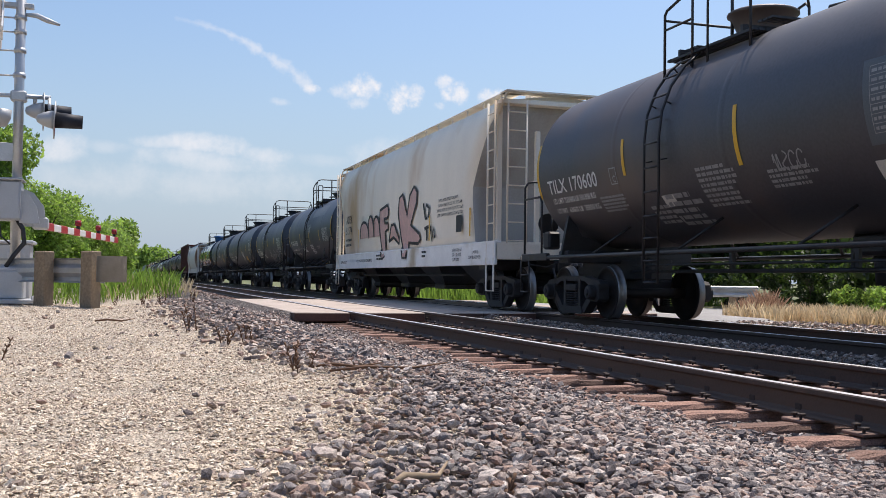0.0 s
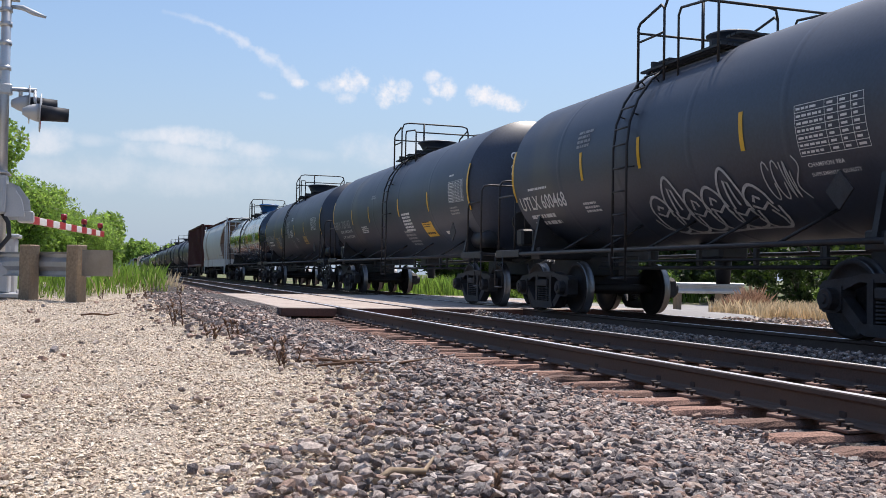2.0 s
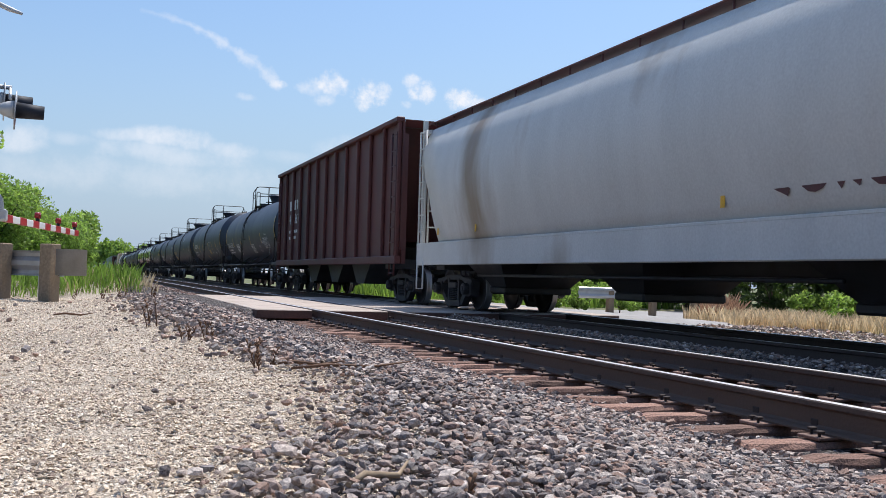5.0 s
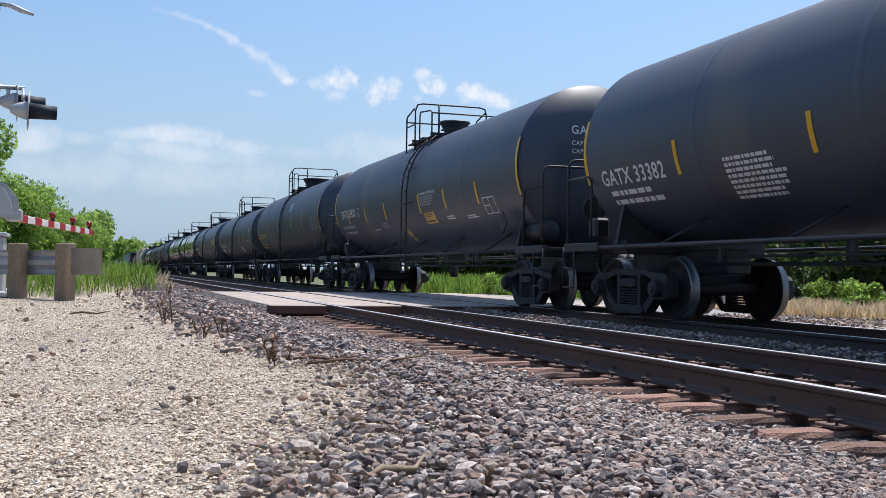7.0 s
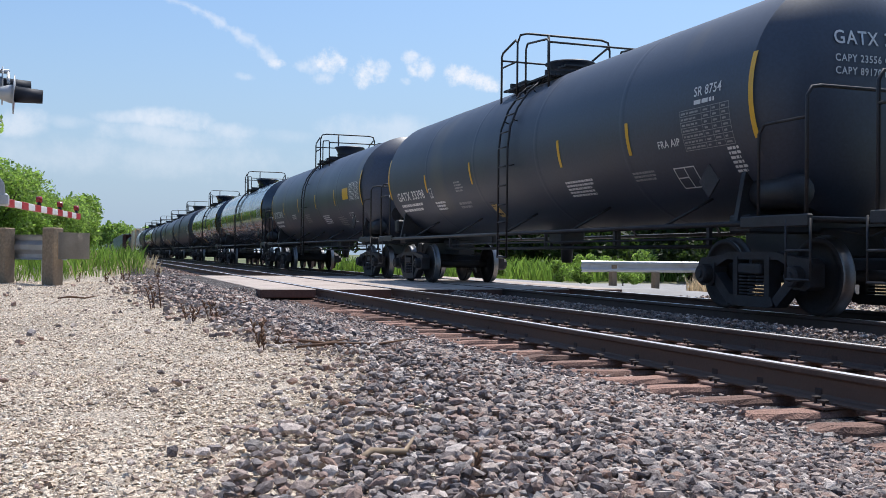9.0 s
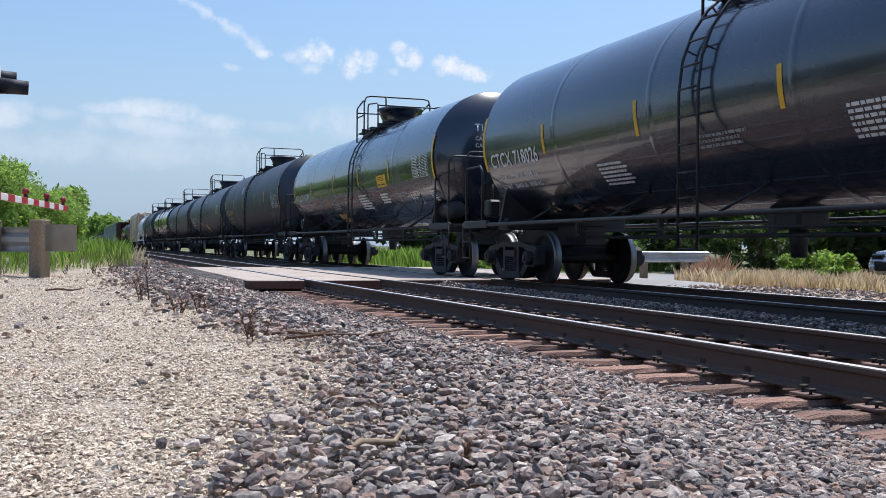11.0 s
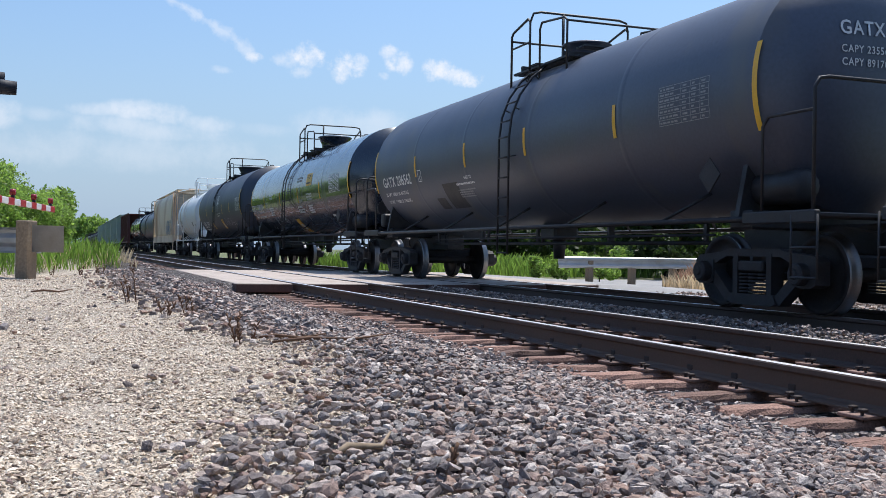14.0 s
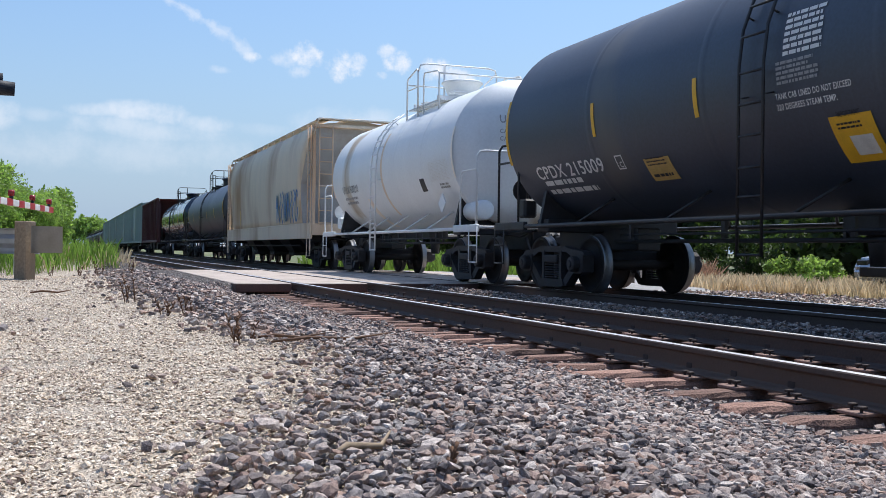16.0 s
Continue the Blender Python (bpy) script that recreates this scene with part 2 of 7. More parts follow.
M_BUFF = material("rust_stained_buff_paint", (0.80, 0.65, 0.48), 0.6, vary=0.1, scale=1.5, fine=30, bump=0.04, dirt=(0.42, 0.22, 0.10), dirt_amt=0.5, dirt_scale=0.5, streak=(1, 1, 0.35))
# hopper end sheets: the body paint's shade put in as grey, with grime patches
M_ENDSHADE = material("shade_grey_end_paint", (0.40, 0.395, 0.38), 0.6, vary=0.15, scale=1.5, fine=30, bump=0.04, dirt=(0.25, 0.2, 0.16), dirt_amt=0.3, dirt_scale=0.6, streak=(1, 1, 0.3))
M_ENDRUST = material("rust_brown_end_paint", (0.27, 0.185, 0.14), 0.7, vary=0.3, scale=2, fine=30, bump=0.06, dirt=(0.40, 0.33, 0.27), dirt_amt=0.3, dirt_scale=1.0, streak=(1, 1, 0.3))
M_RED = material("oxide_red_paint", (0.10, 0.030, 0.028), 0.6, vary=0.25, scale=1.5, fine=30, bump=0.05, dirt=(0.05, 0.03, 0.03), dirt_amt=0.35, dirt_scale=0.7, streak=(1, 1, 0.3))
M_GREEN = material("faded_green_boxcar_paint", (0.33, 0.41, 0.37), 0.65, vary=0.2, scale=1.0, fine=30, bump=0.05, dirt=(0.12, 0.13, 0.12), dirt_amt=0.35, streak=(1, 1, 0.2))
M_WHITESILL = material("white_sill_paint", (0.86, 0.85, 0.83), 0.55, vary=0.12, scale=2, fine=30, bump=0.03, dirt=(0.45, 0.38, 0.28), dirt_amt=0.2, dirt_scale=0.8)
M_IRON = material("dark_underframe_iron", (0.024, 0.024, 0.027), 0.55, vary=0.4, scale=5, fine=60, bump=0.15, dirt=(0.016, 0.013, 0.011), dirt_amt=0.3, dirt_scale=3)
M_TRUCK = material("cast_truck_iron", (0.036, 0.034, 0.036), 0.65, vary=0.4, scale=6, fine=70, bump=0.25, dirt=(0.028, 0.022, 0.019), dirt_amt=0.35, dirt_scale=4, spec=0.4)
M_WHEEL = material("wheel_steel", (0.024, 0.021, 0.021), 0.65, 0.0, vary=0.4, scale=5, fine=40, bump=0.1, dirt=(0.03, 0.020, 0.015), dirt_amt=0.3, dirt_scale=3, spec=0.3)
M_TREAD = material("polished_wheel_tread", (0.28, 0.275, 0.27), 0.45, 1.0, vary=0.15)
M_YELLOW = material("yellow_reflective_tape", (0.75, 0.42, 0.02), 0.4, vary=0.12, scale=9)
M_WHITE = material("white_lettering", (0.72, 0.72, 0.70), 0.6, vary=0.12, scale=14)
M_FADED = material("faded_lettering", (0.30, 0.30, 0.30), 0.6, vary=0.3, scale=14)
M_GOLD = material("gold_lettering", (0.62, 0.40, 0.10), 0.6, vary=0.2, scale=14)
M_BLACKINK = material("black_lettering", (0.02, 0.02, 0.022), 0.6)
M_SPRAY = material("pale_spray_paint", (0.46, 0.47, 0.47), 0.6, vary=0.3, scale=9)
M_PATCHBLUE = material("bare_pale_patch", (0.30, 0.34, 0.38), 0.5, vary=0.15)
M_PINK = material("pink_spray_paint", (0.62, 0.40, 0.36), 0.6, vary=0.2)
M_BLUE = material("blue_dome_paint", (0.02, 0.13, 0.36), 0.4, vary=0.15)
M_DARKPATCH = material("fresh_black_paint", (0.010, 0.010, 0.012), 0.5, vary=0.2)
M_NOTICE = material("faded_amber_notice", (0.50, 0.33, 0.10), 0.5, vary=0.25, scale=9)
M_PALE = material("pale_label", (0.62, 0.60, 0.55), 0.5, vary=0.15, scale=9)
M_LIGHTPATCH = material("grey_repaint_patch", (0.10, 0.115, 0.13), 0.5, vary=0.15)
M_RAIL = material("weathered_rail_steel", (0.075, 0.05, 0.04), 0.7, 0.1, vary=0.3, scale=4, fine=50, bump=0.2, dirt=(0.13, 0.08, 0.055), dirt_amt=0.3, dirt_scale=2, streak=(1, 0.1, 1))
M_RAILTOP = material("polished_rail_head", (0.70, 0.70, 0.71), 0.38, 1.0, vary=0.1, streak=(1, 0.02, 1))
M_TIE = material("weathered_tie_wood", (0.30, 0.172, 0.128), 0.9, vary=0.8, scale=10, fine=80, bump=1.0, dirt=(0.085, 0.055, 0.046), dirt_amt=0.55, dirt_scale=5, rand=0.45, streak=(0.10, 1, 1))
M_PLATE = material("rusty_tie_plate", (0.20, 0.125, 0.10), 0.7, 0.2, vary=0.35, scale=8, bump=0.25, rand=0.25)
M_SPIKE = material("rusty_spike_steel", (0.05, 0.035, 0.03), 0.7, 0.3, vary=0.4)
M_CONCRETE = material("crossing_panel_concrete", (0.44, 0.37, 0.32), 0.85, vary=0.2, scale=2.5, fine=45, bump=0.3, dirt=(0.30, 0.235, 0.19), dirt_amt=0.4, dirt_scale=1.5)
M_EDGE = material("rusty_panel_edge_steel", (0.12, 0.06, 0.045), 0.75, vary=0.35, scale=4, bump=0.2)
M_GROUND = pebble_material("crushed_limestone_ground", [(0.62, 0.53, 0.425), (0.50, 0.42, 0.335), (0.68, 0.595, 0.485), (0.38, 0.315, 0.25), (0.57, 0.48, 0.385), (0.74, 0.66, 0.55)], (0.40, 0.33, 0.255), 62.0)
M_BED = pebble_material("ballast_bed_ground", [(0.17, 0.15, 0.14), (0.10, 0.09, 0.088), (0.24, 0.21, 0.195), (0.15, 0.11, 0.10), (0.07, 0.065, 0.066), (0.20, 0.185, 0.18)], (0.04, 0.036, 0.034), 24.0)
M_GRASSGROUND = material("meadow_ground", (0.10, 0.12, 0.045), 0.95, vary=0.4, scale=0.6, fine=8, bump=0.6, dirt=(0.24, 0.20, 0.11), dirt_amt=0.3, dirt_scale=0.15)
M_ROAD = material("pale_worn_asphalt", (0.29, 0.28, 0.27), 0.9, vary=0.2, scale=2, fine=50, bump=0.3)
M_BALLAST = stone_material("ballast_stone", [(0.373, 0.292, 0.250), (0.222, 0.184, 0.170), (0.490, 0.411, 0.360), (0.327, 0.233, 0.195), (0.139, 0.120, 0.119), (0.409, 0.324, 0.273), (0.245, 0.216, 0.207), (0.600, 0.520, 0.463), (0.360, 0.246, 0.194), (0.175, 0.145, 0.135), (0.302, 0.270, 0.249), (0.444, 0.358, 0.310)])
M_GRAVEL = stone_material("limestone_gravel", [(0.742, 0.612, 0.470), (0.615, 0.500, 0.378), (0.806, 0.683, 0.543), (0.466, 0.367, 0.281), (0.678, 0.556, 0.427), (0.848, 0.745, 0.611), (0.329, 0.255, 0.204), (0.721, 0.602, 0.475)])
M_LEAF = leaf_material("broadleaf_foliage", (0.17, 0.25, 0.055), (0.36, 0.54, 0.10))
# darker copy of the leaves: the shade of the woods is put into the colour
M_LEAF_SHADE = leaf_material("shaded_foliage", (0.032, 0.055, 0.016), (0.05, 0.09, 0.016))
M_BARK = material("tree_bark", (0.09, 0.07, 0.05), 0.9, bump=0.5)
M_GRASS = leaf_material("green_grass_blades", (0.13, 0.21, 0.045), (0.28, 0.44, 0.07))
M_DRYGRASS = leaf_material("dry_grass_blades", (0.64, 0.52, 0.35), (0.70, 0.56, 0.36))
M_BRUSH = leaf_material("reddish_dry_brush", (0.42, 0.27, 0.19), (0.42, 0.26, 0.17))
M_WEED = material("dead_weed_stalk", (0.13, 0.07, 0.04), 0.9, vary=0.3)
M_POST = material("weathered_guard_post_wood", (0.27, 0.20, 0.13), 0.85, vary=0.35, scale=3, fine=30, bump=0.5, dirt=(0.16, 0.13, 0.10), dirt_amt=0.3, dirt_scale=3, streak=(1, 1, 0.15))
M_GALV = material("galvanised_steel", (0.50, 0.51, 0.52), 0.42, 0.7, vary=0.12, scale=5, bump=0.05, dirt=(0.38, 0.37, 0.36), dirt_amt=0.25, dirt_scale=2)
M_ALU = material("pale_signal_aluminium", (0.44, 0.455, 0.47), 0.5, 0.35, vary=0.08, scale=5, bump=0.04, dirt=(0.45, 0.44, 0.43), dirt_amt=0.2)
M_DARKHOOD = material("black_signal_hood", (0.016, 0.019, 0.028), 0.6, spec=0.4)
M_REDTAPE = material("red_reflective_tape", (0.42, 0.03, 0.03), 0.4, vary=0.1)
M_WHITETAPE = material("white_reflective_tape", (0.75, 0.74, 0.72), 0.4, vary=0.08)
M_LENS = material("red_signal_lens", (0.30, 0.02, 0.02), 0.15, vary=0.05)

# ---------------- mesh tools ----------------


def part(name, bm, mat, parent, label=""):
    """One bmesh as one mesh object under a thing or a part."""
    me = bpy.data.meshes.new(name)
    bm.to_mesh(me)
    bm.free()
    for m in (mat if isinstance(mat, (list, tuple)) else [mat]):
        me.materials.append(m)
    ob = new(name, me)
    ob.parent = parent
    if label:
        tagged(ob, label)
    return ob


def again(src, name, parent, m=None):
    """Another object on the mesh of src."""
    ob = new(name, src.data)
    ob.parent = parent
    if m is not None:
        ob.matrix_basis = m
    return ob


def thing(name, m, label, category, group="", kind=""):
    e = new(name)
    e.matrix_basis = m
    return tagged(e, label, category, group, kind)


def box(bm, c, s, mi=0, bevel=0.0, rot=None):
    x, y, z = c
    a, b, d = s[0] / 2, s[1] / 2, s[2] / 2
    if bevel and bevel < min(a, b, d):
        tmp = bmesh.new()
        bmesh.ops.create_cube(tmp, size=1)
        bmesh.ops.scale(tmp, vec=s, verts=tmp.verts)
        bmesh.ops.bevel(tmp, geom=list(tmp.edges), offset=bevel, segments=1, affect="EDGES")
        vm = {}
        for v in tmp.verts:
            q = (rot @ v.co) if rot else v.co
            vm[v] = bm.verts.new((q.x + x, q.y + y, q.z + z))
        for f in tmp.faces:
            nf = bm.faces.new([vm[v] for v in f.verts])
            nf.material_index = mi
        tmp.free()
        return
    co = [(-a, -b, -d), (a, -b, -d), (a, b, -d), (-a, b, -d), (-a, -b, d), (a, -b, d), (a, b, d), (-a, b, d)]
    vs = []
    for q in co:
        q = Vector(q)
        if rot:
            q = rot @ q
        vs.append(bm.verts.new((q.x + x, q.y + y, q.z + z)))
    for f in ((0, 3, 2, 1), (4, 5, 6, 7), (0, 1, 5, 4), (1, 2, 6, 5), (2, 3, 7, 6), (3, 0, 4, 7)):
        bm.faces.new([vs[i] for i in f]).material_index = mi


def tube(bm, pts, r, seg=6, mi=0, caps=True, smooth=True):
    pts = [Vector(p) for p in pts]
    rings = []
    for i, p in enumerate(pts):
        d = (pts[min(i + 1, len(pts) - 1)] - pts[max(i - 1, 0)]).normalized()
        a = d.orthogonal().normalized() if abs(d.z) > 0.99 or len(pts) == 2 else d.cross(Vector((0, 0, 1))).normalized()
        if i and rings:
            a = (ref - d * ref.dot(d)).normalized()
        ref = a
        b = d.cross(a)
        rr = r[i] if isinstance(r, (list, tuple)) else r
        rings.append([bm.verts.new(p + (a * math.cos(k * math.tau / seg) + b * math.sin(k * math.tau / seg)) * rr) for k in range(seg)])
    for u, w in zip(rings, rings[1:]):
        for k in range(seg):
            f = bm.faces.new((u[k], u[(k + 1) % seg], w[(k + 1) % seg], w[k]))
            f.material_index, f.smooth = mi, smooth
    if caps:
        bm.faces.new(rings[0][::-1]).material_index = mi
        bm.faces.new(rings[-1]).material_index = mi


def lathe(bm, prof, axis="y", seg=32, at=(0, 0, 0), mi=0, smooth=True):
    """Turn a profile of (along, radius) round an axis through at."""
    ax, ay, az = at
    rings = []
    for u, r in prof:
        if r < 1e-5:
            p = {"x": (ax + u, ay, az), "y": (ax, ay + u, az), "z": (ax, ay, az + u)}[axis]
            rings.append([bm.verts.new(p)])
            continue
        ring = []
        for k in range(seg):
            c, s = math.cos(k * math.tau / seg) * r, math.sin(k * math.tau / seg) * r
            p = {"x": (ax + u, ay + c, az + s), "y": (ax + c, ay + u, az + s), "z": (ax + c, ay + s, az + u)}[axis]
            ring.append(bm.verts.new(p))
        rings.append(ring)
    for u, w in zip(rings, rings[1:]):
        for k in range(seg):
            k2 = (k + 1) % seg
            if len(u) == 1 and len(w) == 1:
                continue
            vs = (u[0], w[k2], w[k]) if len(u) == 1 else (u[k], u[k2], w[0]) if len(w) == 1 else (u[k], u[k2], w[k2], w[k])
            f = bm.faces.new(vs)
            f.material_index, f.smooth = mi, smooth
    if len(rings[0]) > 1:
        bm.faces.new(rings[0][::-1]).material_index = mi
    if len(rings[-1]) > 1:
        bm.faces.new(rings[-1]).material_index = mi
    bmesh.ops.recalc_face_normals(bm, faces=bm.faces)


def prism(bm, outline, x0, x1, mi=0, plane="yz"):
    """Extrude a closed outline (u, w) from x0 to x1."""
    def place(x, u, w):
        return (x, u, w) if plane == "yz" else (u, x, w)
    a = [bm.verts.new(place(x0, u, w)) for u, w in outline]
    b = [bm.verts.new(place(x1, u, w)) for u, w in outline]
    n = len(a)
    fs = [bm.faces.new(a), bm.faces.new(b[::-1])]
    for i in range(n):
        fs.append(bm.faces.new((a[i], b[i], b[(i + 1) % n], a[(i + 1) % n])))
    for f in fs:
        f.material_index = mi
    bmesh.ops.recalc_face_normals(bm, faces=fs)

# ---------------- ground ----------------
TRACK_A, TRACK_B = 4.88, 8.715          # centre lines of the two tracks
RAILS = (TRACK_A - 0.755, TRACK_A + 0.755, TRACK_B - 0.755, TRACK_B + 0.755)
ROAD0, ROAD1 = 18.7, 30.0               # the level crossing along the track
TIE_TOP = -0.206


def ramp(a, b, x):
    t = min(1.0, max(0.0, (x - a) / (b - a)))
    return t * t * (3 - 2 * t)


EDGE_Y = (-50, 2, 3.5, 5, 6, 8, 10, 14, 19, 60)
EDGE_X = (0.2, 0.25, 0.85, 1.35, 1.1, 0.75, 0.55, 0.6, 0.6, 1.5)     # where the gravel gives way to ballast


def edge_at(y):
    return float(np.interp(y, EDGE_Y, EDGE_X))


def ground_z(x, y):
    z = 0.1 + 0.14 * ramp(4, 13, y) * (1 - ramp(0.8, 2.6, x))
    e = edge_at(y)
    z -= 0.36 * ramp(e + 0.25, 3.4, x)
    z += 0.05 * math.exp(-((x - 2.0) / 0.7) ** 2) * ramp(6, 11, y)
    if x > 9.9:
        z = -0.24 + 0.06 * ramp(10.6, 12.2, x)
    near = ramp(14.2 if x < 0.3 else 16.9, ROAD0, y) * (1 - ramp(ROAD1, ROAD1 + 2.5, y))
    if x > 2.7:
        near = ramp(ROAD0 + 0.15, ROAD0 + 0.45, y) * (1 - ramp(ROAD1, ROAD1 + 0.4, y))
    road = -0.03 - 0.2 * ramp(11, 16, x) if x > 2.2 else -0.03 - 0.30 * (1 - ramp(-2.0, 1.8, x))
    z = z * (1 - near) + road * near
    if near < 0.5 and (3.2 < x < 10.4):
        z = min(z, -0.25) + 0.17 * math.exp(-((x - 6.85) / 0.42) ** 2)
    if y > ROAD1 + 2 and x < 2:
        z -= 0.25 * ramp(ROAD1 + 2, ROAD1 + 12, y)
    if abs(x) < 30 and abs(y) < 60:
        z += 0.02 * noise.noise((x * 1.3, y * 1.3, 0)) + 0.008 * noise.noise((x * 4, y * 4, 5))
    far = max(abs(x) - 30, 0)
    return z - min(far * 0.01, 0.5)


def spaced(parts):
    out = []
    for a, b, step in parts:
        n = max(1, round((b - a) / step))
        out += [a + (b - a) * i / n for i in range(n)]
    return out + [parts[-1][1]]


def build_ground():
    xs = spaced([(-1800, -300, 300), (-300, -60, 40), (-60, -10, 10), (-10, -4, 1.0), (-4, 12, 0.2), (12, 24, 1.0), (24, 80, 8), (80, 300, 40), (300, 1800, 300)])
    ys = spaced([(-1800, -300, 300), (-300, -20, 20), (-20, 0, 2), (0, 34, 0.25), (34, 60, 2), (60, 300, 12), (300, 3000, 300)])
    bm = bmesh.new()
    grid = [[bm.verts.new((x, y, ground_z(x, y))) for y in ys] for x in xs]
    for i in range(len(xs) - 1):
        for j in range(len(ys) - 1):
            f = bm.faces.new((grid[i][j], grid[i + 1][j], grid[i + 1][j + 1], grid[i][j + 1]))
            x, y = (xs[i] + xs[i + 1]) / 2, (ys[j] + ys[j + 1]) / 2
            f.smooth = True
            rough_edge = edge_at(y) + 0.15
            if ROAD0 - 0.3 < y < ROAD1 and (x > 10.4):
                k = 3
            elif rough_edge < x < 11.9:
                k = 1
            elif x <= rough_edge and y < 34 and x > -14:
                k = 0
            elif x > 11.9 and x < 14.4 and y < ROAD1 + 1:
                k = 0
            else:
                k = 2
            f.material_index = k
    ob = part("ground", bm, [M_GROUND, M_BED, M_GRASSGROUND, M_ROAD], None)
    tagged(ob, "pale gravel ground running into dark ballast and meadow", "ground", kind="structure")


OCTA = ((1, 0, 0), (0, 1, 0), (-1, 0, 0), (0, -1, 0), (0, 0, 1), (0, 0, -1))
OCTA_FACES = ((0, 1, 4), (1, 2, 4), (2, 3, 4), (3, 0, 4), (1, 0, 5), (2, 1, 5), (3, 2, 5), (0, 3, 5))


def stones(name, label, mat, n, place, size, seed, sides=12):
    """Loose stones as one mesh: jittered twelve-cornered or six-cornered lumps, each turned its own way."""
    rng = np.random.default_rng(seed)
    if sides == 12:
        bm = bmesh.new()
        bmesh.ops.create_icosphere(bm, subdivisions=1, radius=1)
        bv = np.array([v.co[:] for v in bm.verts])
        bf = np.array([[v.index for v in f.verts] for f in bm.faces])
        bm.free()
    elif sides == 8:
        bv, bf = np.array(OCTA, dtype=float) * 1.1, np.array(OCTA_FACES)
    else:
        bv = np.array([(-1, -1, -1), (1, -1, -1), (1, 1, -1), (-1, 1, -1), (-1, -1, 1), (1, -1, 1), (1, 1, 1), (-1, 1, 1.0)]) * 0.66
        bf = np.array([(0, 2, 1), (0, 3, 2), (4, 5, 6), (4, 6, 7), (0, 1, 5), (0, 5, 4), (1, 2, 6), (1, 6, 5), (2, 3, 7), (2, 7, 6), (3, 0, 4), (3, 4, 7)])
    pos, sc = place(rng, n), size(rng, n)
    n = len(pos)
    k = len(bv)
    v = bv[None] * (1 + rng.uniform(-0.30, 0.22, (n, k, 1))) + rng.uniform(-0.14, 0.14, (n, k, 3))
    v = v * rng.uniform(0.75, 1.25, (n, 1, 3)) * np.array([1.12, 0.86, 0.56]) * np.asarray(sc[:n])[:, None, None] * 0.5
    # turned any way about the upright, leaning a little where they were tipped
    yaw, tip, way = rng.uniform(0, math.tau, n), np.abs(rng.normal(0, 0.42, n)), rng.uniform(0, math.tau, n)
    c1, s1, c2, s2 = np.cos(yaw / 2), np.sin(yaw / 2), np.cos(tip / 2), np.sin(tip / 2)
    ax, ay = np.cos(way), np.sin(way)
    w, x, y, z = c2 * c1, s2 * (ax * c1 + ay * s1), s2 * (ay * c1 - ax * s1), c2 * s1
    rm = np.stack([np.stack([1 - 2 * (y * y + z * z), 2 * (x * y - w * z), 2 * (x * z + w * y)], -1),
                   np.stack([2 * (x * y + w * z), 1 - 2 * (x * x + z * z), 2 * (y * z - w * x)], -1),
                   np.stack([2 * (x * z - w * y), 2 * (y * z + w * x), 1 - 2 * (x * x + y * y)], -1)], 1)
    v = np.einsum("nij,nkj->nki", rm, v) + pos[:, None]
    f = (bf[None] + (np.arange(n) * k)[:, None, None]).reshape(-1, 3)
    me = bpy.data.meshes.new(name)
    me.vertices.add(n * k)
    me.vertices.foreach_set("co", v.ravel())
    me.loops.add(len(f) * 3)
    me.loops.foreach_set("vertex_index", f.ravel().astype(np.int32))
    me.polygons.add(len(f))
    me.polygons.foreach_set("loop_start", np.arange(0, len(f) * 3, 3, dtype=np.int32))
    me.polygons.foreach_set("loop_total", np.full(len(f), 3, dtype=np.int32))
    me.polygons.foreach_set("use_smooth", np.zeros(len(f), dtype=bool))
    me.update(calc_edges=True)
    me.materials.append(mat)
    return tagged(new(name, me), label, "gravel", kind="stuff")


def on_ground(xy, lift):
    return np.array([(x, y, ground_z(x, y) + l) for (x, y), l in zip(xy, lift)])


